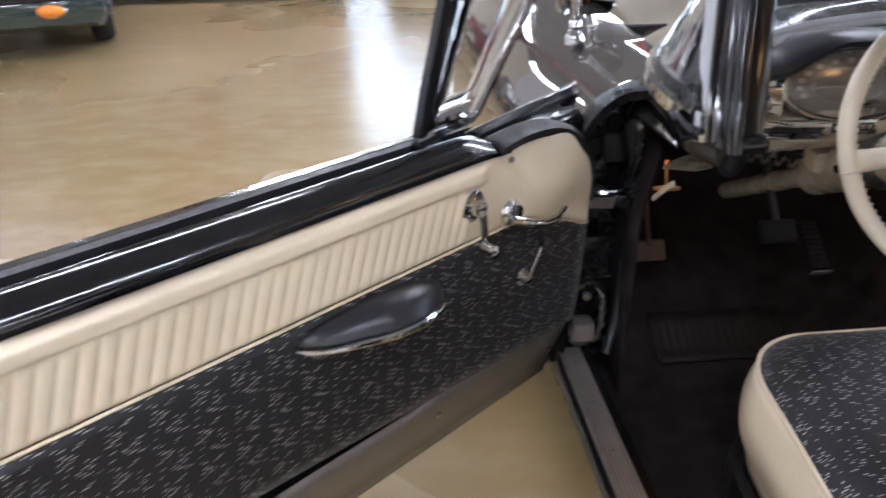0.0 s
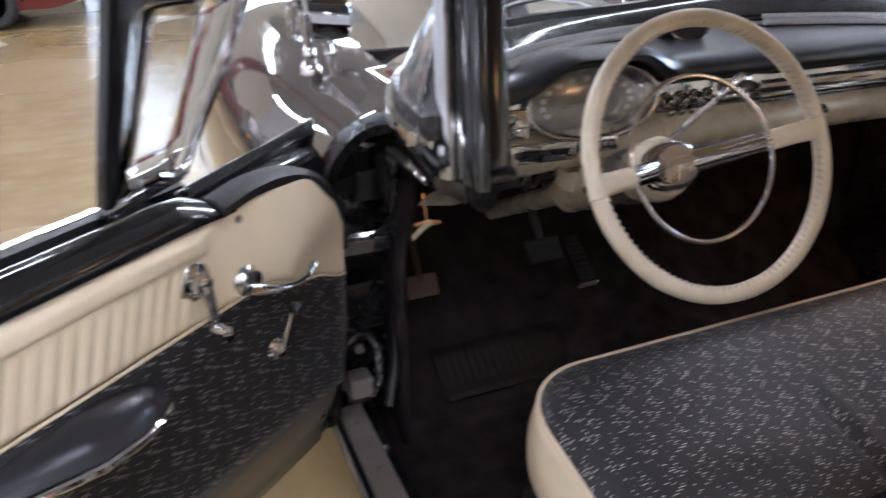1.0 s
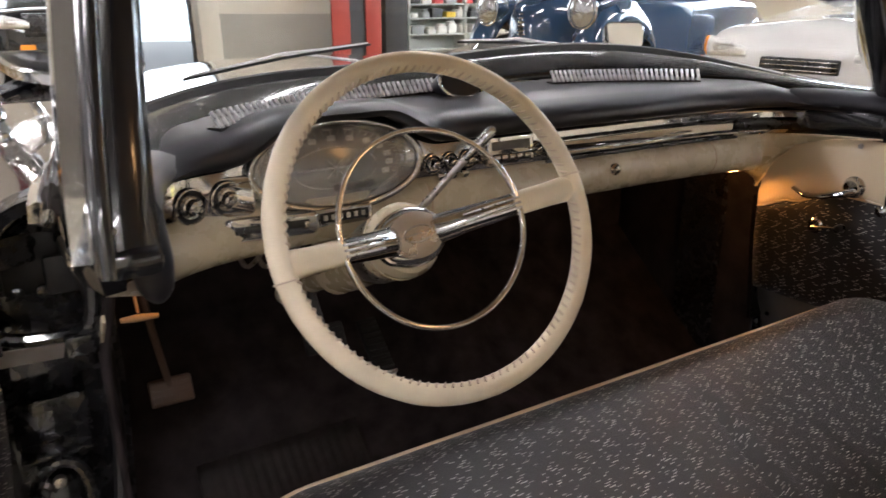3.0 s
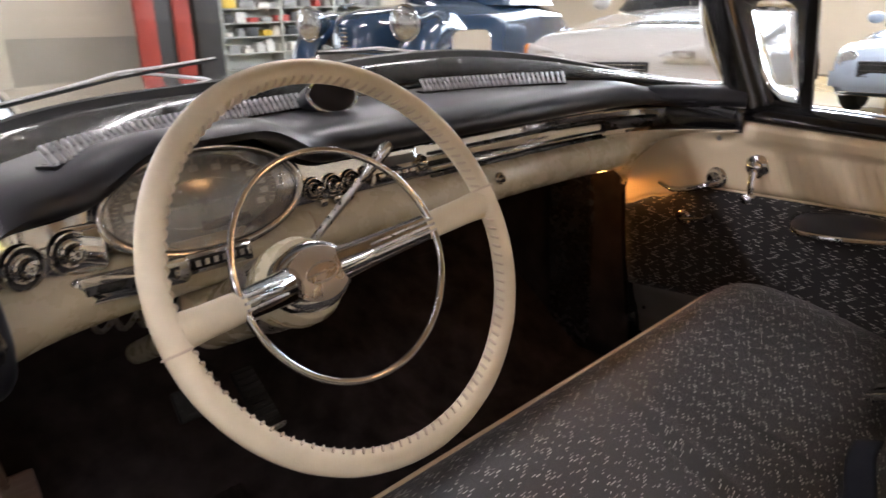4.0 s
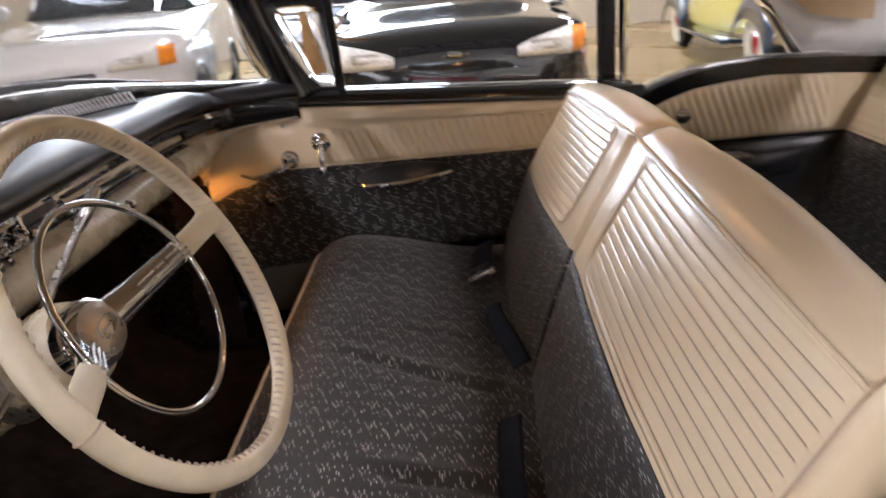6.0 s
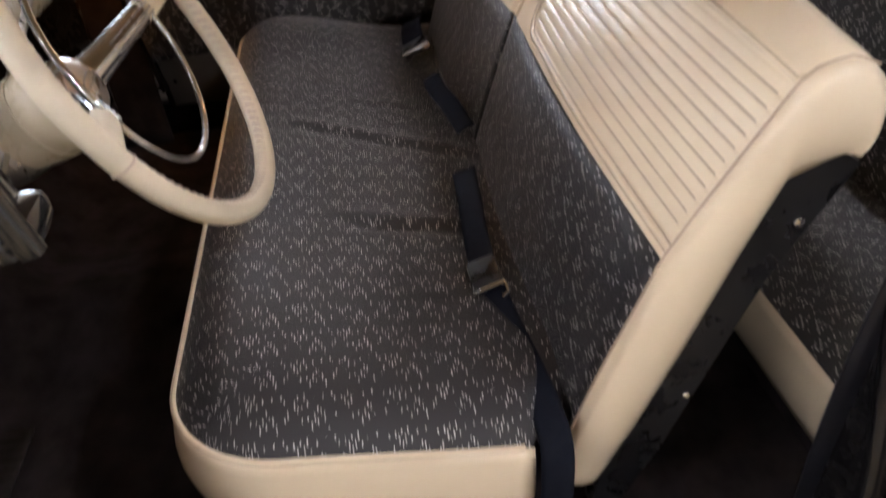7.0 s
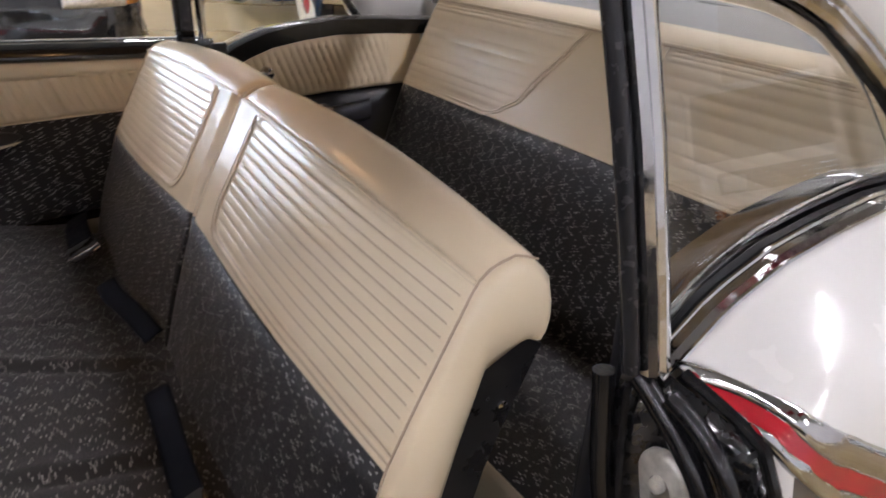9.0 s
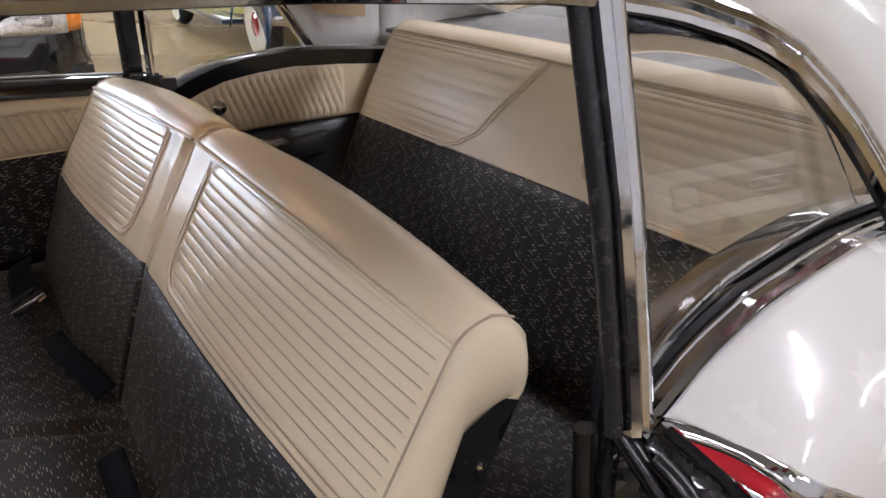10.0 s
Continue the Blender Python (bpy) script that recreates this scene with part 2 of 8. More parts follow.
def fabric():
    """Black brocade with clusters of short silver threads in wavy rows."""
    s = Nodes("brocade_fabric")
    sep = s.t.nodes.new("ShaderNodeSeparateXYZ")
    s.link(s.coord("UV"), sep.inputs[0])
    u, v = sep.outputs[0], sep.outputs[1]
    warp = s.noise(160.0, 2.0, vector=s.coord("UV"))
    v = s.math("ADD", v, s.math("MULTIPLY", s.math("SUBTRACT", warp, 0.5), 0.0022))
    u = s.math("ADD", u, s.math("MULTIPLY", s.math("SUBTRACT", s.noise(190.0, 2.0, vector=s.coord("UV")), 0.5), 0.0050))
    # repeat of 51 x 58 mm; threads as (across, along, half length) in millimetres
    row = s.math("DIVIDE", v, 0.058)
    vv = s.math("MULTIPLY", s.math("FRACT", row), 58.0)
    col = s.math("ADD", s.math("DIVIDE", u, 0.051), s.math("MULTIPLY", s.math("FLOOR", row), 0.07))
    uu = s.math("MULTIPLY", s.math("FRACT", col), 51.0)
    comb = s.t.nodes.new("ShaderNodeCombineXYZ")
    s.link(s.math("FLOOR", s.math("DIVIDE", u, 0.012)), comb.inputs[0])
    s.link(s.math("FLOOR", s.math("DIVIDE", v, 0.0028)), comb.inputs[1])
    cw = s.add("ShaderNodeTexWhiteNoise")
    cw.noise_dimensions = "2D"
    s.link(comb.outputs[0], cw.inputs["Vector"])
    fac = None
    threads = [(2.5, 9, 6), (6.2, 18, 6), (9.9, 24, 5), (13.6, 27, 4), (13.8, 12, 3), (17.4, 17, 5.5), (21.2, 8, 5),
               (25, 33, 4), (28.6, 42, 5), (32.2, 33, 6), (36, 27, 5), (39.8, 32, 5.5), (43.4, 38, 4), (36.2, 41, 3), (32, 14, 3),
               (47.4, 21, 5), (51, 15, 4), (54.6, 42, 3.5), (51.2, 36, 3), (25.2, 16, 2.5), (7, 43, 3), (17.6, 40, 3)]
    for c, a, l in threads:
        dash = s.math("MULTIPLY", s.math("COMPARE", uu, a, l * 0.9), s.math("COMPARE", vv, c, 0.62))
        fac = dash if fac is None else s.math("MAXIMUM", fac, dash)
    fac = s.math("MULTIPLY", fac, s.math("GREATER_THAN", cw.outputs["Value"], 0.16))
    wear = s.noise(7.0, 3.0)
    base = s.mix(s.span(wear, 0.35, 0.7), (0.0085, 0.0080, 0.0092), (0.0120, 0.0114, 0.0128))
    thread = s.mix(cw.outputs["Value"], (0.23, 0.218, 0.20), (0.74, 0.72, 0.69))
    s.link(s.mix(fac, base, thread), s.b.inputs["Base Color"])
    s.link(s.math("MULTIPLY", fac, 0.4), s.b.inputs["Metallic"])
    s.link(s.math("SUBTRACT", 0.45, s.math("MULTIPLY", fac, 0.14)), s.b.inputs["Roughness"])
    s.b.inputs["Specular IOR Level"].default_value = 0.55
    s.b.inputs["Sheen Weight"].default_value = 0.18
    s.b.inputs["Sheen Roughness"].default_value = 0.32
    weave = s.math("MULTIPLY", s.math("SINE", s.math("MULTIPLY", u, 4200.0)), s.math("SINE", s.math("MULTIPLY", v, 4200.0)))
    s.bump(s.math("ADD", weave, s.math("MULTIPLY", fac, 2.0)), 0.35, 0.0004)
    return s.mat


def concrete():
    s = Nodes("polished_concrete")
    big, mid = s.noise(0.36, 3.0, 0.5), s.noise(0.9, 4.0, 0.5, stretch=(1.0, 2.4, 1.0))
    fine, specks = s.noise(3.4, 5.0, 0.6, stretch=(1.0, 1.7, 1.0)), s.noise(60.0, 3.0, 0.6)
    col = s.mix(s.span(big, 0.25, 0.76), (0.232, 0.158, 0.062), (0.335, 0.258, 0.128))
    col = s.mix(s.span(mid, 0.30, 0.78, 0.0, 0.62), col, (0.250, 0.160, 0.066))
    col = s.mix(s.span(fine, 0.34, 0.82, 0.0, 0.34), col, (0.395, 0.330, 0.20))
    col = s.mix(s.span(specks, 0.62, 0.80, 0.0, 0.12), col, (0.15, 0.09, 0.045))
    s.link(col, s.b.inputs["Base Color"])
    s.link(s.span(big, 0.4, 0.6, 0.24, 0.30), s.b.inputs["Roughness"])
    return s.mat


def glow(name, color, power):
    s = Nodes(name)
    s.b.inputs["Base Color"].default_value = (0.9, 0.9, 0.9, 1)
    s.b.inputs["Emission Color"].default_value = (*color, 1)
    s.b.inputs["Emission Strength"].default_value = power
    return s.mat


def glass(name, tint=(1, 1, 1), rough=0.0):
    s = Nodes(name)
    s.b.inputs["Base Color"].default_value = (*tint, 1)
    s.b.inputs["Roughness"].default_value = rough
    s.b.inputs["Transmission Weight"].default_value = 1.0
    s.b.inputs["IOR"].default_value = 1.52
    return s.mat


def thin_glass(name, gloss, rough=0.03):
    """A clear cover too thin to bend the view, with a faint mirror on it."""
    s = Nodes(name)
    clear, shine, both_ways = s.add("ShaderNodeBsdfTransparent"), s.add("ShaderNodeBsdfGlossy", Roughness=rough), s.add("ShaderNodeMixShader", Fac=gloss)
    s.link(clear.outputs[0], both_ways.inputs[1])
    s.link(shine.outputs[0], both_ways.inputs[2])
    s.link(both_ways.outputs[0], s.t.nodes["Material Output"].inputs["Surface"])
    return s.mat


CREAM_VINYL = plain("cream_vinyl", (0.765, 0.650, 0.462), 0.25, vary=0.012, scale=3, rough_vary=0.004, grain=0.12, grain_scale=700, spec=0.55)
# seam and stitch brown, with the shade of the grooves put into its tone
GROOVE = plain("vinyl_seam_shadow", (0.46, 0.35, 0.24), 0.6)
FABRIC = fabric()
BLACK_PAINT = plain("black_enamel", (0.006, 0.006, 0.007), 0.16, vary=0.2, coat=0.7, rough_vary=0.07)
CREAM_PAINT = plain("cream_enamel", (0.56, 0.50, 0.36), 0.28, vary=0.04, coat=0.4)
WHITE_PAINT = plain("white_enamel", (0.775, 0.768, 0.735), 0.22, vary=0.02, scale=3, coat=1.0)
GREIGE_PAINT = plain("greige_enamel", (0.105, 0.092, 0.078), 0.30, vary=0.02, scale=3, coat=1.0, rough_vary=0.02, spec=0.1)
MIRROR_GREIGE = plain("polished_greige_metallic", (0.40, 0.372, 0.348), 0.055, 0.85, vary=0.02, scale=3, rough_vary=0.01)
CAST_ZINC = plain("cast_zinc", (0.62, 0.60, 0.55), 0.5, 0.5, vary=0.2, scale=60)
RED_PAINT = plain("red_enamel", (0.42, 0.012, 0.022), 0.2, coat=1.0)
CHROME = plain("chrome", (0.64, 0.645, 0.655), 0.08, 1.0, vary=0.06, scale=30, rough_vary=0.06)
STEEL = plain("brushed_steel", (0.46, 0.44, 0.41), 0.38, 1.0, vary=0.25, scale=40, rough_vary=0.15)
BRIGHT_STEEL = plain("bright_steel", (0.78, 0.78, 0.77), 0.4, 0.25, vary=0.1, scale=40)
ALLOY = plain("worn_aluminium", (0.60, 0.56, 0.52), 0.38, 0.85, vary=0.06, scale=25, rough_vary=0.05)
GLOSS_RUBBER = plain("glossy_black_seal", (0.008, 0.008, 0.009), 0.22, vary=0.2, scale=12, rough_vary=0.03)
RUBBER = plain("black_rubber", (0.011, 0.011, 0.012), 0.46, vary=0.3, scale=40)
PAD = plain("black_dash_vinyl", (0.018, 0.0185, 0.023), 0.29, vary=0.03, scale=3, rough_vary=0.0)
CARPET = plain("dark_carpet", (0.0220, 0.0175, 0.0180), 0.95, vary=0.5, scale=14, grain=0.9, grain_scale=500, spec=0.1)
MAT_RUBBER = plain("floor_mat_rubber", (0.012, 0.0085, 0.0075), 0.7, vary=0.5, scale=16, grain=0.5, grain_scale=260, spec=0.3)
JAMB_BLACK = plain("jamb_black_enamel", (0.011, 0.011, 0.012), 0.24, vary=0.4, scale=18, coat=0.9, rough_vary=0.12)
METAL_GREY = plain("grey_door_enamel", (0.155, 0.140, 0.124), 0.34, vary=0.04, scale=5, coat=0.6, rough_vary=0.02)
BELT = plain("black_belt_webbing", (0.006, 0.008, 0.014), 0.75, vary=0.2, grain=0.2, grain_scale=1800, spec=0.12)
GARNISH = plain("semi_gloss_black", (0.011, 0.010, 0.0095), 0.42, vary=0.25, scale=12, spec=0.35, rough_vary=0.08)
SLAT_METAL = plain("dulled_slat_metal", (0.62, 0.62, 0.63), 0.32, 0.7, vary=0.3, scale=30)
DARK_TRIM = plain("dark_burnished_trim", (0.030, 0.030, 0.033), 0.26, 0.3, vary=0.05, scale=20, rough_vary=0.02)
MATTE_BLACK = plain("dull_black_lip", (0.006, 0.006, 0.007), 0.3, vary=0.2, spec=0.12)
PLASTIC = plain("black_plastic", (0.012, 0.012, 0.013), 0.3, vary=0.15)
GREY_CLOTH = plain("grey_shelf_cloth", (0.17, 0.165, 0.155), 0.85, vary=0.08, grain=0.3)
DIAL = plain("dial_face", (0.125, 0.118, 0.106), 0.45, vary=0.15, scale=60)
DIAL_MARK = plain("dial_marking", (0.50, 0.46, 0.38), 0.5)
STITCH = plain("tan_lacing", (0.64, 0.54, 0.42), 0.5)
LEATHER = plain("cream_leather", (0.755, 0.675, 0.51), 0.42, vary=0.06, scale=24, grain=0.3, grain_scale=420)
WARM_TAN = plain("tan_pedal_rubber", (0.065, 0.033, 0.018), 0.55)
PANE = glass("clear_glass", (0.985, 0.995, 0.99))
GAUGE_GLASS = thin_glass("gauge_glass", 0.09, 0.16)
LENS = glass("lamp_lens", (0.98, 0.98, 0.98), 0.08)
AMBER = plain("amber_lens", (0.85, 0.26, 0.02), 0.2, coat=1.0)
MIRROR = plain("mirror_silver", (0.9, 0.9, 0.9), 0.015, 1.0, vary=0.01, rough_vary=0.005)
FLOOR = concrete()
HEADLINER = plain("tan_headliner", (0.56, 0.41, 0.25), 0.8, vary=0.05)

# ---- the showroom ----
WALL = plain("beige_wall_paint", (0.56, 0.51, 0.41), 0.75, vary=0.05, scale=1.2)
PALE_WALL = plain("pale_grey_wall_paint", (0.62, 0.62, 0.63), 0.75, vary=0.05, scale=1.2)
WALL_LOW = plain("grey_wainscot", (0.33, 0.31, 0.26), 0.7, vary=0.08, scale=2)
SHELF_GREY = plain("grey_shutter", (0.30, 0.30, 0.29), 0.5)
PAVING = plain("pale_paving", (0.55, 0.53, 0.49), 0.8, vary=0.1, scale=2)
CEIL = plain("grey_ceiling_board", (0.20, 0.195, 0.185), 0.9, vary=0.05, scale=0.8)
RED_STEEL = plain("red_steel_column", (0.33, 0.045, 0.03), 0.5, vary=0.1, scale=3)
DARK_STEEL = plain("dark_steel", (0.03, 0.028, 0.026), 0.5)
TUBE_LIGHT = glow("lamp_tube_glow", (0.98, 0.965, 1.0), 72.0)
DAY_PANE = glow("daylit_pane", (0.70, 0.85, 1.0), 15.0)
DAY_GLOW = glow("daylight_beyond", (0.74, 0.87, 1.0), 1.6)

X0, X1, Y0, Y1, TOP = -9.0, 12.8, -11.0, 13.2, 5.4
floor_ob = single("floor", shape_box(X1 - X0 + 0.6, Y1 - Y0 + 0.6, 0.2, at=((X0 + X1) / 2, (Y0 + Y1) / 2, -0.1)), FLOOR, "polished tan concrete showroom floor with mottled stains", "floor", "structure")
single("ceiling", shape_box(X1 - X0 + 0.6, Y1 - Y0 + 0.6, 0.2, at=((X0 + X1) / 2, (Y0 + Y1) / 2, TOP + 0.1)), CEIL, "plain dark grey showroom ceiling", "ceiling", "structure")
single("wall_west", shape_box(0.2, Y1 - Y0, TOP, at=(X0 - 0.1, (Y0 + Y1) / 2, TOP / 2)), PALE_WALL, "plain pale grey painted showroom wall", "wall", "structure")
single("wall_east", shape_box(0.2, Y1 - Y0, TOP, at=(X1 + 0.1, (Y0 + Y1) / 2, TOP / 2)), WALL, "plain beige painted showroom wall", "wall", "structure")
# unseen band of high windows in the east wall, inferred from seat reflections
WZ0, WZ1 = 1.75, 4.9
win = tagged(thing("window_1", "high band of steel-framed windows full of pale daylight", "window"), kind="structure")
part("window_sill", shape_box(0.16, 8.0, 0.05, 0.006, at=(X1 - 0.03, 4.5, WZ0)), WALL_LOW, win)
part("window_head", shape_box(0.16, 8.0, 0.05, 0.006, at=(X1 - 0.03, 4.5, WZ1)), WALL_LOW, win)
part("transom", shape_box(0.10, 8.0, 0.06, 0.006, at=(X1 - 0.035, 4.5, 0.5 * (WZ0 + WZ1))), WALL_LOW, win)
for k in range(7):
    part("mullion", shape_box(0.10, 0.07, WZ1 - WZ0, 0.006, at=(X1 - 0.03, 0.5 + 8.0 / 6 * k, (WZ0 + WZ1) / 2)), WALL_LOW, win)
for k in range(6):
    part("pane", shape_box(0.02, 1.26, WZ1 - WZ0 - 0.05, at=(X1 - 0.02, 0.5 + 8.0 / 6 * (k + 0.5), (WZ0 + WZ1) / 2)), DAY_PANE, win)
single("wall_south", shape_box(X1 - X0, 0.2, TOP, at=((X0 + X1) / 2, Y0 - 0.1, TOP / 2)), WALL, "plain beige painted showroom wall", "wall", "structure")
# the north wall, with a tall glass door at x -1.85 .. 1.92
DX0, DX1, DH = -1.85, 1.92, 3.4
north = shape_join(shape_box(DX0 - X0, 0.2, TOP, at=((DX0 + X0) / 2, Y1 + 0.1, TOP / 2)), shape_box(X1 - DX1, 0.2, TOP, at=((X1 + DX1) / 2, Y1 + 0.1, TOP / 2)),
                   shape_box(DX1 - DX0, 0.2, TOP - DH, at=((DX0 + DX1) / 2, Y1 + 0.1, (TOP + DH) / 2)))
single("wall_north", north, WALL, "beige painted wall with a tall doorway", "wall", "structure")
single("baseboard", shape_box(X1 - DX1 - 0.3, 0.03, 0.95, 0.004, at=((X1 + DX1 + 0.3) / 2, Y1 - 0.012, 0.475)), WALL_LOW, "grey painted lower band of the wall", "wainscot", "structure")
door = tagged(thing("door_1", "tall open roller door letting in white daylight", "door"), kind="structure")
for x in (DX0 + 0.02, DX1 - 0.02):
    part("door_track", shape_box(0.06, 0.10, DH, 0.006, at=(x, Y1 + 0.1, DH / 2)), DARK_STEEL, door)
part("rolled_curtain", shape_tube([(DX0, Y1 - 0.15, DH + 0.12), (DX1, Y1 - 0.15, DH + 0.12)], 0.16, 20), SHELF_GREY, door, "rolled-up grey shutter curtain")
single("pavement", shape_box(20, 10, 0.2, at=(0, Y1 + 5.32, -0.104)), PAVING, "sunlit pale concrete apron outside the doorway", "pavement", "structure")
single("backdrop", shape_surf([[(-14, Y1 + 9.5, -0.2), (14, Y1 + 9.5, -0.2)], [(-14, Y1 + 9.5, 9), (14, Y1 + 9.5, 9)]]), DAY_GLOW, "bright white daylight beyond the open doorway", "backdrop", "structure")
single("column_beige", shape_box(0.34, 0.3, TOP, 0.01, at=(2.12, Y1 - 0.16, TOP / 2)), WALL, "beige boxed wall column", "column", "structure")
col = thing("steel_column", "red painted steel column against the wall", "column")
for x in (4.22, 4.85):
    part("flange", shape_box(0.34 if x < 4.5 else 0.3, 0.05, TOP, 0.004, at=(x, Y1 - 0.9, TOP / 2)), RED_STEEL, col)
part("web", shape_box(0.38, 0.02, TOP, at=(4.55, Y1 - 0.86, TOP / 2)), DARK_STEEL, col)
single("column_dark", shape_box(0.45, 0.3, TOP, 0.01, at=(5.35, Y1 - 0.7, TOP / 2)), DARK_STEEL, "dark steel door post", "column", "structure")

# open shelving full of packed goods
SHELF = plain("pale_shelf_metal", (0.42, 0.43, 0.38), 0.5)
shelving = thing("shelving_unit", "pale metal shelving unit packed with small model boxes", "shelving", at=(0, 0, 0))
for x in (5.75, 7.0, 8.25, 9.5):
    part("upright", shape_box(0.05, 0.4, 2.4, 0.004, at=(x, Y1 - 0.4, 1.2)), SHELF, shelving)
part("back_panel", shape_box(3.8, 0.02, 2.4, at=(7.62, Y1 - 0.18, 1.2)), SHELF, shelving)
SHELF_Z = [0.25, 0.55, 0.85, 1.1, 1.35, 1.6, 1.9, 2.2]
for z in SHELF_Z:
    part("shelf", shape_box(3.76, 0.4, 0.025, 0.003, at=(7.62, Y1 - 0.4, z)), SHELF, shelving)
BOX_COLORS = [plain("carton_" + n, c, 0.5) for n, c in (("grey", (0.25, 0.25, 0.24)), ("black", (0.03, 0.03, 0.03)), ("red", (0.45, 0.04, 0.03)), ("yellow", (0.65, 0.45, 0.05)), ("white", (0.7, 0.68, 0.62)), ("blue", (0.05, 0.1, 0.22)))]
rng = random.Random(5)
for z in SHELF_Z[1:6]:
    x = 5.85
    while x < 9.35:
        w, h = rng.uniform(0.12, 0.34), rng.uniform(0.07, 0.19)
        kind = rng.choice([0, 0, 0, 1, 4, 4, 0, 4, 2, 0, 1, 0, 4, 3, 0, 1])
        base = shape_box(w, 0.2, h, 0.012, at=(x + w / 2, Y1 - 0.42, z + 0.0135 + h / 2))
        lid = shape_box(w * 0.7, 0.15, 0.05, 0.015, at=(x + w / 2, Y1 - 0.42, z + 0.0135 + h + 0.024))
        single("model_box", shape_join(base, lid) if rng.random() < 0.5 else base, BOX_COLORS[kind], "small packed %s box on the metal shelf" % ("grey", "black", "red", "yellow", "white", "blue")[kind], "box", group="boxes on the shelving")
        x += w + rng.uniform(0.02, 0.12)

# rows of strip lamps under the ceiling
lamp0, LAMP_Z = None, 4.05
for iy, y in enumerate((-7.4, -1.9, 3.6, 9.1)):
    for x in (-6.5, -2.2, 2.1, 6.4, 10.7):
        if lamp0 is None:
            lamp0 = thing("ceiling_light", "long white strip lamp hanging under the ceiling", "ceiling light", "strip lamps", at=(x, y, LAMP_Z))
            part("housing", shape_box(2.4, 0.2, 0.05, 0.008, at=(0, 0, 0.055)), SHELF_GREY, lamp0)
            part("diffuser", shape_box(2.34, 0.17, 0.05, 0.012, at=(0, 0, 0)), TUBE_LIGHT, lamp0)
            for sx in (-0.9, 0.9):
                part("hanger", shape_tube([(sx, 0, 0.07), (sx, 0, TOP - LAMP_Z)], 0.004, 6), STEEL, lamp0)
        else:
            copy_thing(lamp0, pose(x, y, LAMP_Z))

# ---- the classic car: body ----
car = thing("classic_car", "white and greige two-door hardtop with its driver's door open", "car")


def both(fn):
    """Runs fn for the passenger's side (+1) and the driver's side (-1)."""
    for side in (1, -1):
        fn(side)


# floor and sills
part("floor_carpet", shape_surf([[(x, y, 0.27 + 0.012 * math.exp(-((x) / 0.16) ** 2) * 8 + (0.0 if y < 1.45 else (y - 1.45) * 0.75)) for x in np.linspace(-0.86, 0.86, 44)] for y in np.linspace(-0.35, 1.86, 40)]), CARPET, car, "worn dark brown carpet")
part("firewall", shape_box(1.74, 0.03, 0.62, at=(0, 1.84, 0.70)), CARPET, car)
part("floor_mat", shape_surf([[(x, y, 0.285 + (0.0 if y < 1.45 else (y - 1.45) * 0.75) + 0.0015 * math.sin(x * 300)) for x in np.linspace(-0.64, -0.29, 60)] for y in np.linspace(1.40, 1.53, 6)]), MAT_RUBBER, car, "ribbed black rubber mat", solid=0.006)


def sill(side):
    pts = [(side * 0.889, y, 0.372) for y in np.linspace(0.55, 1.36, 12)]
    prof = [(-0.025, 0), (-0.025, 0.006), (-0.0245, 0.009), (-0.023, 0.006)]
    for k in range(-2, 3):
        prof += [(k * 0.008 - 0.003, 0.0065), (k * 0.008 - 0.0015, 0.0085), (k * 0.008 + 0.0015, 0.0085), (k * 0.008 + 0.003, 0.0065)]
    prof += [(0.023, 0.006), (0.0245, 0.009), (0.025, 0.006), (0.025, 0)]
    plate = part("sill_plate", shape_band(pts, prof), ALLOY, car, "scuffed ribbed aluminium sill plate")
    for y in np.linspace(0.60, 1.30, 6):
        part("screw", shape_lathe([(0.0042, 0.0), (0.004, 0.0015), (0.0, 0.002)], 10), STEEL, plate).location = (side * 0.889, y, 0.381)
    rock = [(side * 0.84, 0.27), (side * 0.842, 0.371), (side * 0.926, 0.371), (side * 0.934, 0.358), (side * 0.926, 0.335), (side * 0.885, 0.285), (side * 0.86, 0.26)]
    part("rocker", shape_loft([[(x, y, z) for x, z in rock] for y in np.linspace(0.10, 1.46, 6)]), BLACK_PAINT, car)


both(sill)


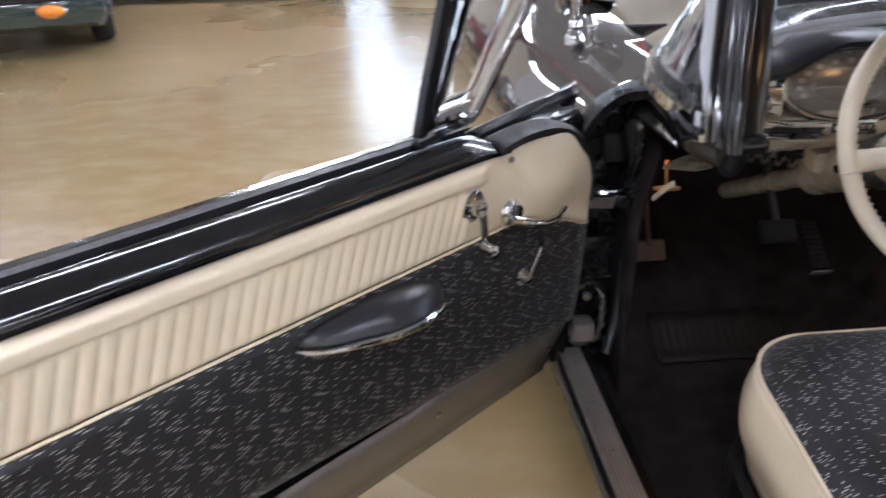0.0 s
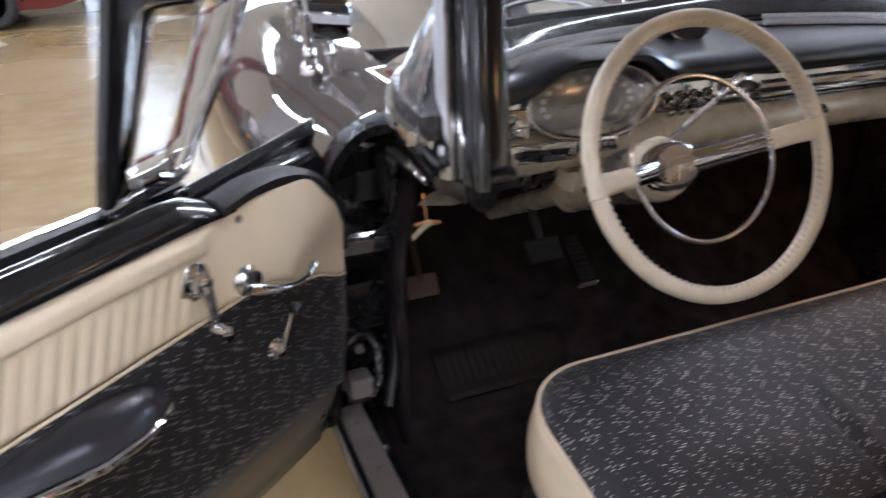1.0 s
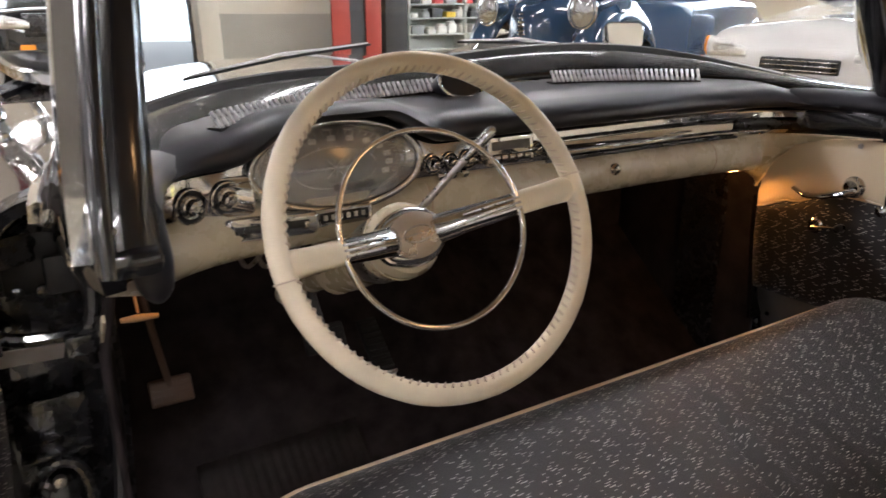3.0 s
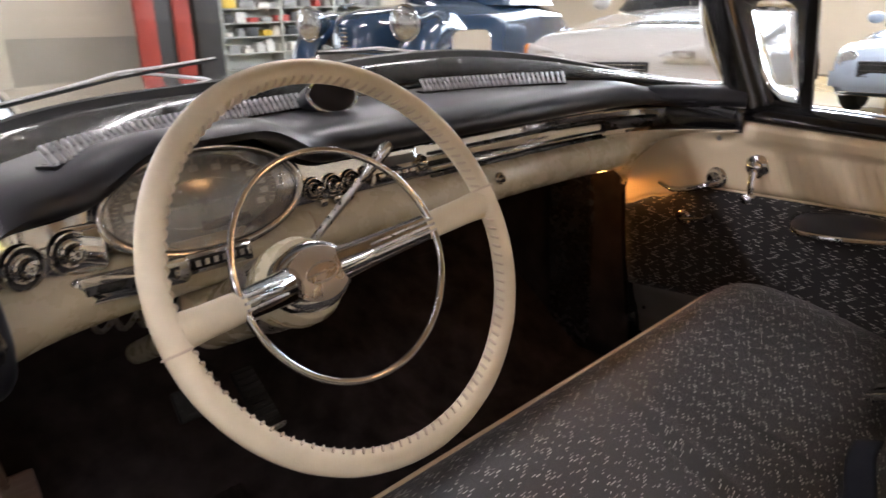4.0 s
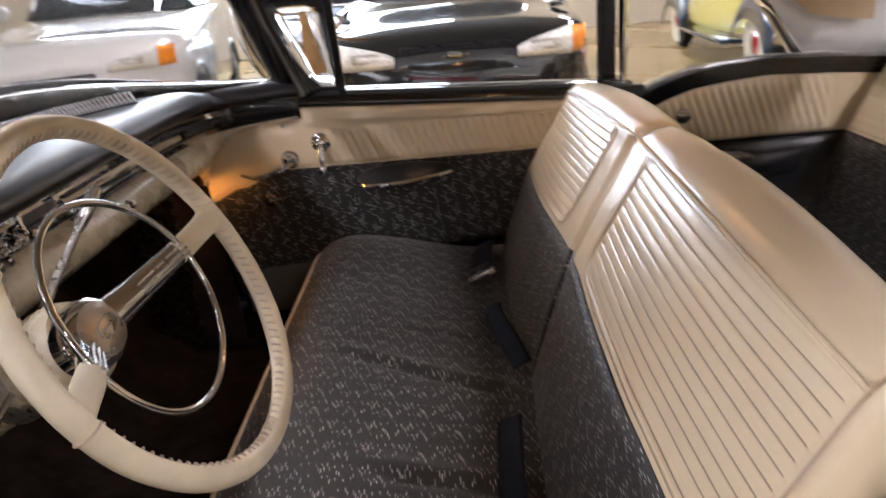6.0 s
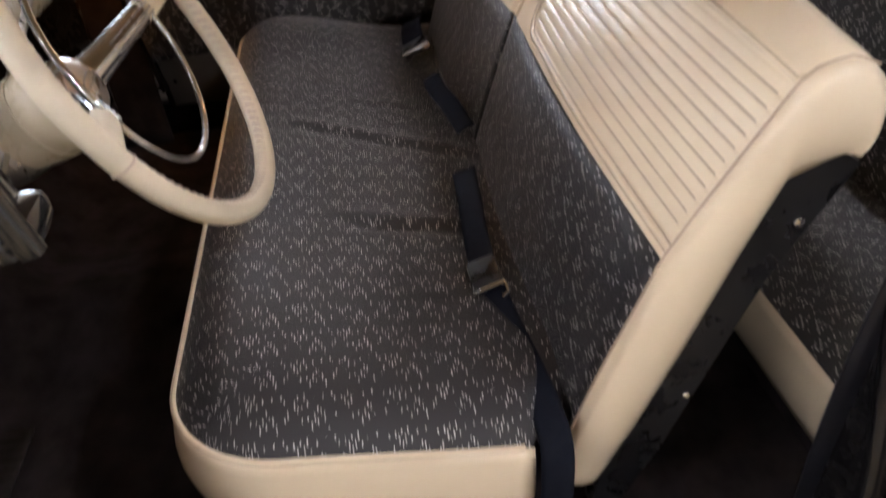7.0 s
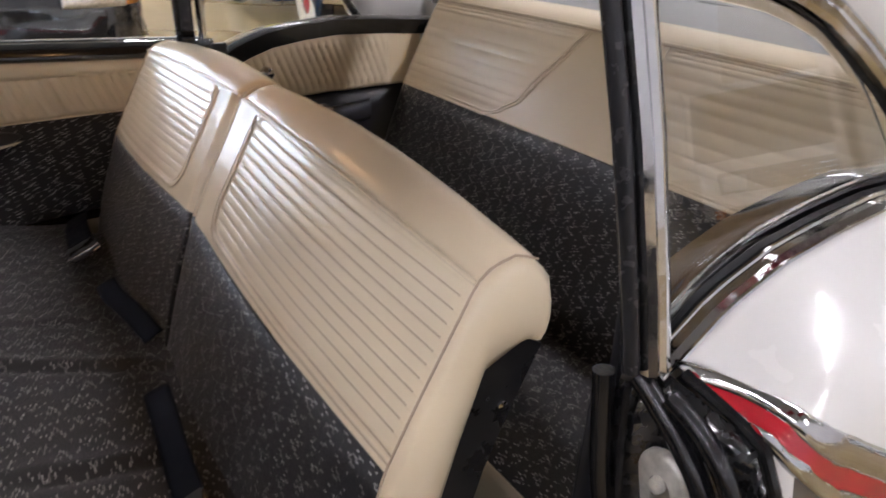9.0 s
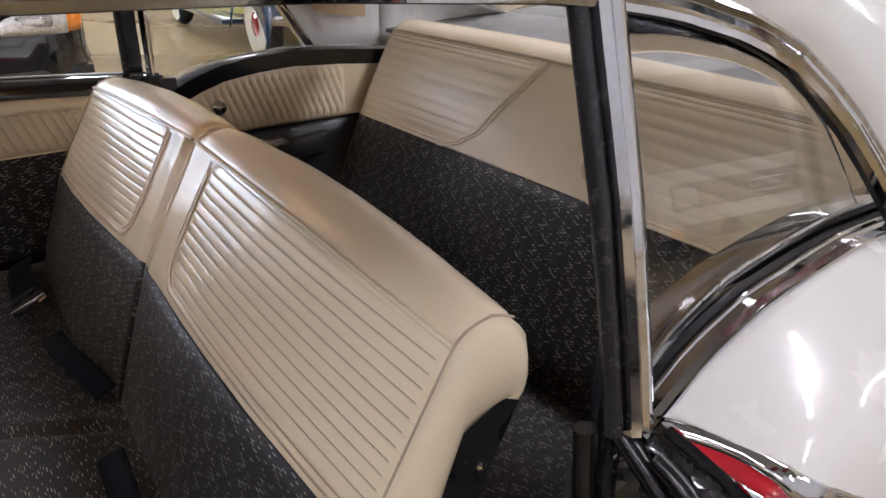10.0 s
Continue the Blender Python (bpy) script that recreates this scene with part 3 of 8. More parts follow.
# hinge pillar with its hardware, and the side of the cowl
def hinge_post(side):
    ring = []
    for y, grow in ((1.43, 0.0), (1.445, 0.006), (1.56, 0.006)):
        ring.append([(side * x, y, z) for x, z in [(0.765, 0.30), (0.945 + grow, 0.30), (0.945 + grow, 0.55), (0.928 + grow, 0.80), (0.905 + grow, 0.91), (0.865, 0.96), (0.82, 0.978), (0.775, 0.975), (0.745, 0.90), (0.745, 0.60)]])
    post = part("hinge_post", shape_loft(ring), JAMB_BLACK, car)
    if side > 0:
        return
    # rolled rear edge of the fender, arching over the hinge
    arch = smooth_path([(-0.945, 1.335, 0.40), (-0.942, 1.33, 0.62), (-0.930, 1.32, 0.80), (-0.922, 1.315, 0.87), (-0.908, 1.315, 0.925), (-0.875, 1.315, 0.968), (-0.83, 1.315, 0.990), (-0.775, 1.29, 1.004)], 6)
    part("fender_lip", shape_band(arch, [(-0.008, -0.05), (0.008, -0.05), (0.011, 0.0), (0.006, 0.010), (-0.006, 0.010), (-0.011, 0.0)]), MATTE_BLACK, post)
    # upper hinge box; a black block stands for the shade in its opening
    box = smooth_path([(-0.912, 1.39, 0.77), (-0.913, 1.39, 0.85), (-0.867, 1.385, 0.917), (-0.82, 1.38, 0.930), (-0.783, 1.36, 0.907), (-0.775, 1.36, 0.84), (-0.79, 1.37, 0.765), (-0.85, 1.385, 0.752)], 5, True)
    part("hinge_box", shape_tube(box, 0.011, 8, True), JAMB_BLACK, post)
    part("hinge_window", shape_box(0.05, 0.01, 0.062, 0.006, at=(-0.808, 1.400, 0.845)), RUBBER, post)
    part("hinge_plate", shape_box(0.09, 0.012, 0.10, 0.008, at=(-0.845, 1.415, 0.865)), RUBBER, post)
    for x, z in ((-0.872, 0.822), (-0.838, 0.820), (-0.86, 0.72), (-0.845, 0.90)):
        part("bolt", shape_join(shape_lathe([(0.011, 0), (0.011, 0.003)], 16), shape_lathe([(0.0075, 0.003), (0.0075, 0.009), (0.0, 0.010)], 6)), BLACK_PAINT, post).matrix_world = turned((0, -1, 0), (x, 1.408, z))
    # hinge arms and the door check strap
    part("upper_hinge_arm", shape_band(smooth_path([(-0.93, 1.27, 0.90), (-0.90, 1.33, 0.905), (-0.84, 1.37, 0.905)], 5), [(-0.003, -0.022), (0.003, -0.022), (0.003, 0.022), (-0.003, 0.022)]), JAMB_BLACK, post)
    part("check_strap", shape_band([(-0.918, 1.265, 0.786), (-0.871, 1.30, 0.768), (-0.827, 1.33, 0.752)], [(-0.003, -0.011), (0.003, -0.011), (0.003, 0.011), (-0.003, 0.011)]), ALLOY, post, "bare steel door check strap")
    part("strap_guide", shape_box(0.05, 0.03, 0.034, 0.006, at=(-0.80, 1.365, 0.742)), JAMB_BLACK, post)
    part("lower_hinge_leaf", shape_join(shape_box(0.11, 0.008, 0.078, 0.004, at=(-0.862, 1.385, 0.612)), shape_box(0.10, 0.05, 0.008, 0.003, at=(-0.862, 1.362, 0.575))), JAMB_BLACK, post)
    loop = smooth_path([(-0.90, 1.335, 0.475), (-0.90, 1.335, 0.53), (-0.865, 1.335, 0.565), (-0.832, 1.335, 0.54), (-0.826, 1.335, 0.46), (-0.845, 1.335, 0.415), (-0.885, 1.335, 0.415)], 5, True)
    part("lower_hinge_loop", shape_tube(loop, 0.009, 8, True), JAMB_BLACK, post)
    part("lower_hinge_block", shape_box(0.05, 0.05, 0.05, 0.012, at=(-0.868, 1.34, 0.445)), METAL_GREY, post)
    part("hinge_pin", shape_lathe([(0.009, 0), (0.009, 0.012), (0.0, 0.014)], 12), STEEL, post).matrix_world = turned((0, -1, 0), (-0.866, 1.335, 0.535))
    seal = smooth_path([(-0.79, 1.30, 0.99), (-0.80, 1.35, 0.92), (-0.775, 1.37, 0.80), (-0.77, 1.375, 0.62), (-0.785, 1.36, 0.46), (-0.815, 1.32, 0.385)], 8)
    part("weather_seal", shape_tube(seal, 0.011, 8), RUBBER, post)


both(hinge_post)


def kick_panel(side):
    rows = []
    for z in np.linspace(0.28, 0.875, 14):
        rows.append([(side * (0.772 - 0.03 * step01(z, 0.7, 0.88) + 0.02 * (t - 0.5) ** 2), 1.31 + 0.52 * t, z) for t in np.linspace(0, 1, 10)])
    part("kick_panel", shape_surf(rows), CARPET, car, solid=0.012)


both(kick_panel)


# ---- windshield, pillars and roof ----
def shield_y(x, half=0.735, y0=1.02, deep=0.55, n=2.25):
    return y0 + deep * max(0.0, 1 - min(1.0, abs(x) / half) ** n) ** (1 / n)


def shield_curve(half, y0, deep, z_mid, z_end, count=61, n=2.25):
    out = []
    for i in range(count):
        a = math.pi * i / (count - 1)
        c, s = math.cos(a), math.sin(a)
        x = -half * math.copysign(abs(c) ** (2 / n), c)
        y = y0 + deep * abs(s) ** (2 / n)
        dip = 0.023 * math.exp(-((x + 0.17) / 0.30) ** 2) if z_mid < 1.2 else 0.0
        out.append(Vector((x, y, z_end + (z_mid - z_end) * (1 - (abs(x) / half) ** (3.8 if x > 0 else 2.2)) - dip)))
    return out


base_c = shield_curve(0.805, 1.03, 0.56, 1.130, 1.036, n=2.9)
inner_c = shield_curve(0.722, 1.02, 0.49, 1.078, 1.040, n=2.3)
top_c = shield_curve(0.70, 1.14, 0.14, 1.345, 1.305)
part("windshield_garnish", shape_surf([[a.lerp(b, k) + Vector((0, 0, 0.014 * math.sin(math.pi * k))) for a, b in zip(inner_c[1:-1], base_c[1:-1])] for k in np.linspace(0, 1, 6)]), BLACK_PAINT, car, "glossy black garnish below the windshield", solid=0.004)
frame_low = part("windshield_frame", shape_band(base_c[1:-1], [(-0.012, -0.02), (0.016, -0.02), (0.018, 0.0), (0.008, 0.012), (-0.008, 0.014), (-0.014, 0.004)]), GARNISH, car, "black enamelled lower windshield frame")
for i in (8, 15, 23, 37, 45, 52):
    p = inner_c[i].lerp(base_c[i], 0.4) + Vector((0, 0, 0.019))
    part("screw", shape_lathe([(0.0055, 0.0), (0.005, 0.002), (0.0, 0.0032)], 10), CHROME, frame_low).matrix_world = turned((-p.x * 0.3, -0.5, 0.8), p)
part("windshield_header", shape_band(top_c, [(-0.02, -0.03), (0.03, -0.03), (0.03, 0.02), (-0.02, 0.02)]), BLACK_PAINT, car)
pane = part("windshield", shape_surf([[(b + Vector((0.018 * b.x, 0.018, -0.016))).lerp(t, k) + Vector((0, 0.03 * math.sin(math.pi * k), 0)) for b, t in zip(base_c, top_c)] for k in np.linspace(0, 1, 9)]), PANE, car, solid=0.005)
pane.visible_shadow = False
part("outer_moulding", shape_band([p + Vector((math.copysign(0.018 * min(1, abs(p.x) / 0.6) ** 3, p.x), 0.028 * (1 - (abs(p.x) / 0.805) ** 4), -0.012)) for p in base_c[1:-1]], [(-0.012, -0.014), (0.012, -0.016), (0.015, -0.004), (0.010, 0.006), (0.0, 0.010), (-0.010, 0.006)]), CHROME, car)


def a_pillar(side):
    path = [(side * x, y, z) for x, y, z in ((0.752, 1.028, 0.975), (0.749, 1.042, 1.03), (0.742, 1.066, 1.10), (0.731, 1.098, 1.19), (0.716, 1.135, 1.30))]
    rings = []
    for i, (x, y, z) in enumerate(path):
        k = 1.18 - 0.1 * i / 4
        rings.append([(x + side * a * k, y + b * k, z) for a, b in [(-0.030, -0.020), (-0.018, -0.035), (0.012, -0.040), (0.024, -0.030), (0.028, 0.0), (0.018, 0.032), (-0.004, 0.040), (-0.026, 0.020)]])
    pillar = part("a_pillar", shape_loft(rings), BLACK_PAINT, car, sharp=70)
    wide = 1.0 if side < 0 else 0.45
    part("pillar_moulding", shape_band([Vector(p) + (Vector((-0.040, 0.016, 0)) if side < 0 else Vector((0.030, 0.040, 0))) for p in path], [(a * wide, b * wide) for a, b in ((-0.012, -0.020), (0.010, -0.020), (0.013, -0.010), (0.008, 0.0), (0.013, 0.010), (0.010, 0.022), (-0.012, 0.022))]), CHROME, pillar)
    part("pillar_seal", shape_band([Vector(p) + Vector((side * 0.020, -0.046, 0)) for p in path], [(-0.008, -0.006), (-0.004, -0.009), (0.004, -0.009), (0.008, -0.006), (0.008, 0.006), (-0.008, 0.006)]), BLACK_PAINT, pillar, sharp=75)
    for k, z in enumerate((1.02, 1.065)):
        part("rivet", shape_lathe([(0.005, 0.0), (0.004, 0.002), (0.0, 0.003)], 10), STEEL, pillar).matrix_world = turned((side * 0.4, -1, 0.1), (side * 0.762, 0.996 + 0.4 * (z - 1.02), z))
    foot = smooth_path([(side * 0.765, 1.03, 0.968), (side * 0.785, 1.10, 0.972), (side * 0.79, 1.20, 0.99), (side * 0.79, 1.31, 0.985), (side * 0.80, 1.37, 0.93)], 5)
    part("cowl_dogleg", shape_band(foot, [(-0.012, -0.028), (0.012, -0.028), (0.016, -0.004), (0.009, 0.012), (-0.008, 0.014), (-0.016, 0.0)]), BLACK_PAINT, pillar)
    part("pillar_foot", shape_box(0.062, 0.085, 0.032, 0.013, at=(side * 0.748, 1.02, 0.985)), BLACK_PAINT, pillar)


both(a_pillar)

# lower edge of the roof side: level over the doors, sweeping down behind the quarter window
ARCH = [(-1.25, 0.93), (-0.9, 0.935), (-0.64, 0.942), (-0.43, 0.952), (-0.31, 0.964), (-0.265, 0.985), (-0.227, 1.030), (-0.194, 1.073), (-0.155, 1.120), (-0.105, 1.163), (-0.055, 1.197), (-0.004, 1.219), (0.045, 1.236), (0.133, 1.258), (0.181, 1.267), (0.228, 1.274), (0.276, 1.281), (0.39, 1.287), (0.5, 1.293), (0.8, 1.297), (1.16, 1.300)]


def roof_edge(y):
    z = lerp_table(y, ARCH)
    return 0.80 - 0.10 * step01(z, 0.93, 1.28), z


def roof_row(y, count=33):
    w, z0 = roof_edge(y)
    top = lerp_table(y, [(-1.25, 0.97), (-1.0, 1.10), (-0.75, 1.23), (-0.45, 1.365), (-0.1, 1.42), (0.5, 1.445), (0.95, 1.42), (1.16, 1.36)])
    row = []
    for i in range(count):
        a = math.pi * i / (count - 1)
        c, s = math.cos(a), math.sin(a)
        row.append((-w * math.copysign(abs(c) ** 0.62, c), y + 0.05 * s, z0 + (top - z0) * abs(s) ** 0.62))
    return row


ys = list(np.linspace(1.16, 0.3, 12)) + list(np.linspace(0.24, -0.36, 34)) + list(np.linspace(-0.38, -0.50, 5))
part("roof", shape_surf([roof_row(y) for y in ys]), WHITE_PAINT, car, solid=0.016)
ys2 = list(np.linspace(-0.50, -1.25, 14))
for side in (1, -1):
    rows = [[(side * abs(p[0]), p[1], p[2]) for p in roof_row(y)[:7]] for y in ys2]
    part("sail_panel", shape_surf(rows), WHITE_PAINT, car, solid=0.016)
    rows = [[(side * abs(p[0]), p[1], p[2] - 0.012) for p in roof_row(y)[6:17]] for y in ys2]
    part("rear_window", shape_surf(rows), PANE, car, solid=0.005).visible_shadow = False
part("headliner", shape_surf([[(x * 0.965, y, z - 0.035) for x, y, z in roof_row(y0)[2:-2]] for y0 in np.linspace(1.1, -0.44, 20)]), HEADLINER, car)

dome = part("dome_lamp", shape_lathe([(0.055, 0.0), (0.055, -0.008), (0.045, -0.014)], 28, 1.4, 1.0), CHROME, car, "small oblong dome lamp glowing amber")
dome.location = (0.05, 0.46, 1.405)
part("dome_lens", shape_lathe([(0.043, -0.004), (0.040, -0.018), (0.020, -0.024), (0.0, -0.025)], 28, 1.4, 1.0), glow("dome_lens_glow", (1.0, 0.60, 0.26), 6.0), dome)


def drip_rail(side):
    pts = [Vector((side * (roof_edge(y)[0] + 0.004), y, roof_edge(y)[1])) for y in list(np.linspace(1.15, 0.3, 10)) + list(np.linspace(0.24, -0.33, 34)) + [-0.38, -0.46, -0.56]]
    part("drip_rail", shape_band([p + Vector((0, 0, 0.014)) for p in pts], [(-0.008, -0.005), (0.008, -0.005), (0.009, 0.002), (0.006, 0.006), (-0.006, 0.006)]), CHROME, car)
    part("roof_seal", shape_band([p + Vector((-side * 0.012, 0, -0.004)) for p in pts], [(-0.005, -0.006), (0.005, -0.006), (0.005, 0.0), (-0.005, 0.0)]), RUBBER, car)
    part("roof_moulding", shape_band([p + Vector((-side * 0.004, 0, 0.004)) for p in pts], [(-0.012, -0.012), (0.010, -0.012), (0.014, -0.006), (0.008, -0.001), (0.014, 0.004), (0.006, 0.010), (-0.012, 0.008)]), CHROME, car)


both(drip_rail)

# ---- rear quarters ----
SILL_Q = [(-0.62, 0.945), (-0.45, 0.965), (-0.30, 0.978), (-0.15, 0.985), (-0.05, 0.978), (0.04, 0.966), (0.11, 0.944), (0.14, 0.930), (0.18, 0.903), (0.21, 0.885)]


def quarter(side):
    s = side
    def section(y):
        z0 = lerp_table(y, SILL_Q) if y > -0.62 else 0.945 - 0.01 * (-0.62 - y)
        drop = step01(-y, 0.2, 1.8) * 0.02
        rear = [(0.785, z0), (0.80, z0 - 0.003), (0.83, z0 - 0.012 - drop), (0.87, z0 - 0.032 - drop), (0.905, z0 - 0.062), (0.933, z0 - 0.105), (0.952, max(0.70, z0 - 0.17)), (0.962, 0.66)]
        front = [(0.785, z0), (0.80, z0 - 0.001), (0.83, z0 - 0.006), (0.866, z0 - 0.014), (0.892, z0 - 0.026), (0.911, z0 - 0.060), (0.925, z0 - 0.14), (0.938, 0.66)]
        k = step01(y, -0.05, 0.185)
        pts = [Vector((s * (a[0] + (b[0] - a[0]) * k + 0.02 * step01(-y, 0.0, 1.0)), y, a[1] + (b[1] - a[1]) * k)) for a, b in zip(rear, front)]
        return pts + [Vector((s * x, y, z)) for x, z in ((0.955 + 0.01 * (1 - k), 0.55), (0.955 + 0.01 * (1 - k), 0.42), (0.95, 0.30), (0.93, 0.22))]

    def on_section(y, far, lift=0.0):
        """The point so far down the skin from the window ledge, raised off it."""
        pts = section(y)
        for a, b in zip(pts, pts[1:]):
            l = (b - a).length
            if far <= l:
                e = (b - a).normalized()
                return a.lerp(b, far / l) + Vector((-s * e.z * s, 0, abs(e.x))) * lift if s > 0 else a.lerp(b, far / l) + Vector((e.z, 0, abs(e.x))) * lift
            far -= l
        return pts[-1]

    stations = list(np.linspace(0.195, -0.62, 40)) + list(np.linspace(-0.75, -2.3, 12))
    panel = part("quarter_panel", shape_surf([section(y) for y in stations]), WHITE_PAINT, car, "glossy white rear quarter panel", solid=0.004)
    # bright strips with the red flash between them, laid on the skin
    UP = [(-1.2, 0.42), (-0.5, 0.38), (-0.2, 0.34), (-0.05, 0.29), (0.04, 0.247), (0.09, 0.203), (0.13, 0.165), (0.155, 0.130), (0.172, 0.095), (0.183, 0.055), (0.197, 0.014)]
    DOWN = [(-1.2, 0.48), (-0.5, 0.44), (-0.2, 0.395), (-0.05, 0.342), (0.04, 0.297), (0.09, 0.254), (0.125, 0.222), (0.15, 0.188), (0.182, 0.134), (0.197, 0.095)]
    ys_q = list(np.linspace(0.197, 0.0, 34)) + list(np.linspace(-0.04, -1.2, 24))
    for nm, tab, wid, lab in (("upper_strip", UP, 0.036, "broad chrome side strip"), ("lower_strip", DOWN, 0.022, "chrome side strip")):
        rows = []
        for y in ys_q:
            f = lerp_table(y, tab)
            rows.append([on_section(y, max(0.0, f + wid * (k - 0.5)), h) for k, h in ((0.0, -0.002), (0.0, 0.006), (0.10, 0.0095), (0.3, 0.011), (0.5, 0.0115), (0.7, 0.011), (0.90, 0.0095), (1.0, 0.006), (1.0, -0.002))])
        part(nm, shape_surf(rows), CHROME, panel, lab)
    rows = [[on_section(y, lerp_table(y, UP) + (lerp_table(y, DOWN) - lerp_table(y, UP)) * k, 0.006) for k in np.linspace(0, 1, 26)] for y in ys_q]
    part("red_flash", shape_surf(rows), RED_PAINT, panel, "deep red painted flash between chrome strips")
    rows = []
    for y in ys_q:
        f0 = lerp_table(y, UP) + 0.018
        pts = section(y)
        total = sum((b - a).length for a, b in zip(pts, pts[1:])) - 0.01
        rows.append([on_section(y, f0 + (total - f0) * k, 0.0035) for k in np.linspace(0, 1, 14)])
    part("lower_flank", shape_surf(rows), GREIGE_PAINT, panel, "greige lower flank under the side strip")
    part("front_edge_seal", shape_tube([p + Vector((0, 0.003, 0)) for p in section(0.195)[1:]], 0.0065, 8), GLOSS_RUBBER, panel)
    # window ledge: rolled chrome mouldings with thin bright lines
    led = [Vector((s * 0.776, y, lerp_table(y, SILL_Q))) for y in list(np.linspace(0.215, -0.5, 30))]
    part("ledge_moulding", shape_band(led, [(-0.013, -0.012), (0.013, -0.014), (0.014, 0.0), (0.004, 0.009), (-0.012, 0.008)]), CHROME, panel, "rolled chrome ledge moulding")
    part("ledge_bright_line", shape_tube([p + Vector((s * 0.012, 0, 0.002)) for p in led], 0.0028, 6), CHROME, panel)
    part("ledge_bright_line", shape_tube([p + Vector((-s * 0.010, 0, 0.009)) for p in led], 0.0030, 6), CHROME, panel)
    part("ledge_seal", shape_band([p + Vector((-s * 0.022, 0, 0.004)) for p in led], [(-0.004, -0.014), (0.006, -0.014), (0.006, 0.005), (-0.004, 0.005)]), RUBBER, panel)
    part("inner_ledge", shape_band([p + Vector((-s * 0.056, 0, 0.008)) for p in led[2:]], [(-0.028, -0.03), (0.026, -0.03), (0.026, 0.010), (0.008, 0.016), (-0.016, 0.013), (-0.030, -0.004)]), CHROME if s < 0 else BLACK_PAINT, panel)
    part("ledge_bright_line", shape_tube([p + Vector((-s * 0.032, 0, 0.022)) for p in led], 0.0022, 6), STEEL, panel)
    # quarter window: front channel and pane
    post = [Vector((s * x, y, z)) for x, y, z in ((0.775, 0.248, 0.900), (0.763, 0.252, 0.98), (0.736, 0.258, 1.12), (0.695, 0.266, 1.285))]
    win = part("quarter_window", shape_band(post, [(0.0098 * math.cos(a), 0.0080 * math.sin(a)) for a in np.linspace(0, 2 * math.pi, 19)[:-1]]), DARK_TRIM, car, "quarter window with a dark front channel")
    part("bright_channel", shape_band([p + Vector((s * 0.010, -0.023, 0)) for p in post], [(-s * a, b) for a, b in ((-0.010, -0.017), (0.004, -0.017), (0.010, -0.010), (0.012, -0.002), (0.009, 0.004), (0.012, 0.010), (0.006, 0.016), (-0.010, 0.016))][::-s]), CHROME, win)
    rows = []
    for y in list(np.linspace(0.205, -0.40, 30)):
        z0, (w1, z1) = lerp_table(y, SILL_Q), roof_edge(y)
        z1 = max(z1, z0 + 0.004)
        f = min(1.0, max(0.0, (0.21 - y) / 0.05))
        rows.append([(s * (0.762 - (0.762 - 0.690) * step01(z0 + (z1 - z0) * k, 0.80, 1.33)), y + 0.02 * k * (1 - f), z0 + (z1 - z0) * k) for k in np.linspace(0, 1, 10)])
    part("quarter_glass", shape_surf(rows), PANE, win, solid=0.005).visible_shadow = False
    # trim inside the quarter: pleated cream panel above, black fabric below
    n_y = 240
    rows = []
    for z_k in np.linspace(0, 1, 16):
        row = []
        for i in range(n_y + 1):
            y = 0.150 - 0.570 * i / n_y
            z1 = min(0.965, lerp_table(y, SILL_Q) - 0.012)
            z0 = 0.808
            z = z0 + (z1 - z0) * z_k
            inside = step01(y, -0.315, -0.30) * step01(0.125 - y, 0.0, 0.012) * step01(z, z0 + 0.008, z0 + 0.016) * step01(z1 - 0.016 - z, 0.0, 0.008)
            pleat = abs(math.sin(math.pi * (y + 0.38 * (0.95 - z)) / 0.0215)) ** 0.35
            row.append((s * (0.703 - 0.009 * pleat * inside - 0.004), y, z))
        rows.append(row)
    part("quarter_trim", shape_surf(rows), CREAM_VINYL, car, "pleated cream vinyl quarter trim", sharp=60, solid=0.004)
    rows = [[(s * (0.708 - 0.01 * math.sin(math.pi * k)), 0.222 - 0.642 * t, 0.30 + 0.505 * k) for t in np.linspace(0, 1, 10)] for k in np.linspace(0, 1, 10)]
    part("quarter_lining", shape_surf([list(r) for r in zip(*rows)]), PAD, car, "plain black vinyl lower lining", solid=0.004)
    rest = []
    for k in np.linspace(0, 1, 13):
        y = 0.12 - 0.36 * k
        deep = 0.055 * math.sin(math.pi * (0.05 + 0.90 * k)) ** 0.4
        rest.append([(s * (0.700 - deep * (0.5 + 0.5 * math.cos(a))), y, 0.735 + 0.030 * math.sin(a) + 0.012 * k) for a in np.linspace(0, 2 * math.pi, 15)[:-1]])
    arm = part("quarter_armrest", shape_loft(rest), PAD, car, "black padded rear armrest")
    part("ash_tray", shape_join(shape_box(0.05, 0.10, 0.012, 0.004, at=(s * 0.675, -0.06, 0.770)), shape_box(0.03, 0.07, 0.006, 0.002, at=(s * 0.675, -0.06, 0.778))), STEEL, arm)
    crank = part("window_crank", shape_lathe([(0.020, 0), (0.018, 0.008), (0.008, 0.014), (0.0, 0.015)], 20), CHROME, car)
    crank.matrix_world = turned((-s, 0, 0), (s * 0.690, 0.06, 0.88))
    part("trim_end", shape_box(0.014, 0.040, 0.165, 0.005, at=(s * 0.706, 0.172, 0.885)), PAD, car)
    # lock face of the body: ribbed black jamb with striker
    def skin_x(z):
        return lerp_table(z, [(0.42, 0.955), (0.66, 0.938), (0.745, 0.925), (0.82, 0.911), (0.862, 0.893), (0.875, 0.866), (0.885, 0.83)]) - 0.004

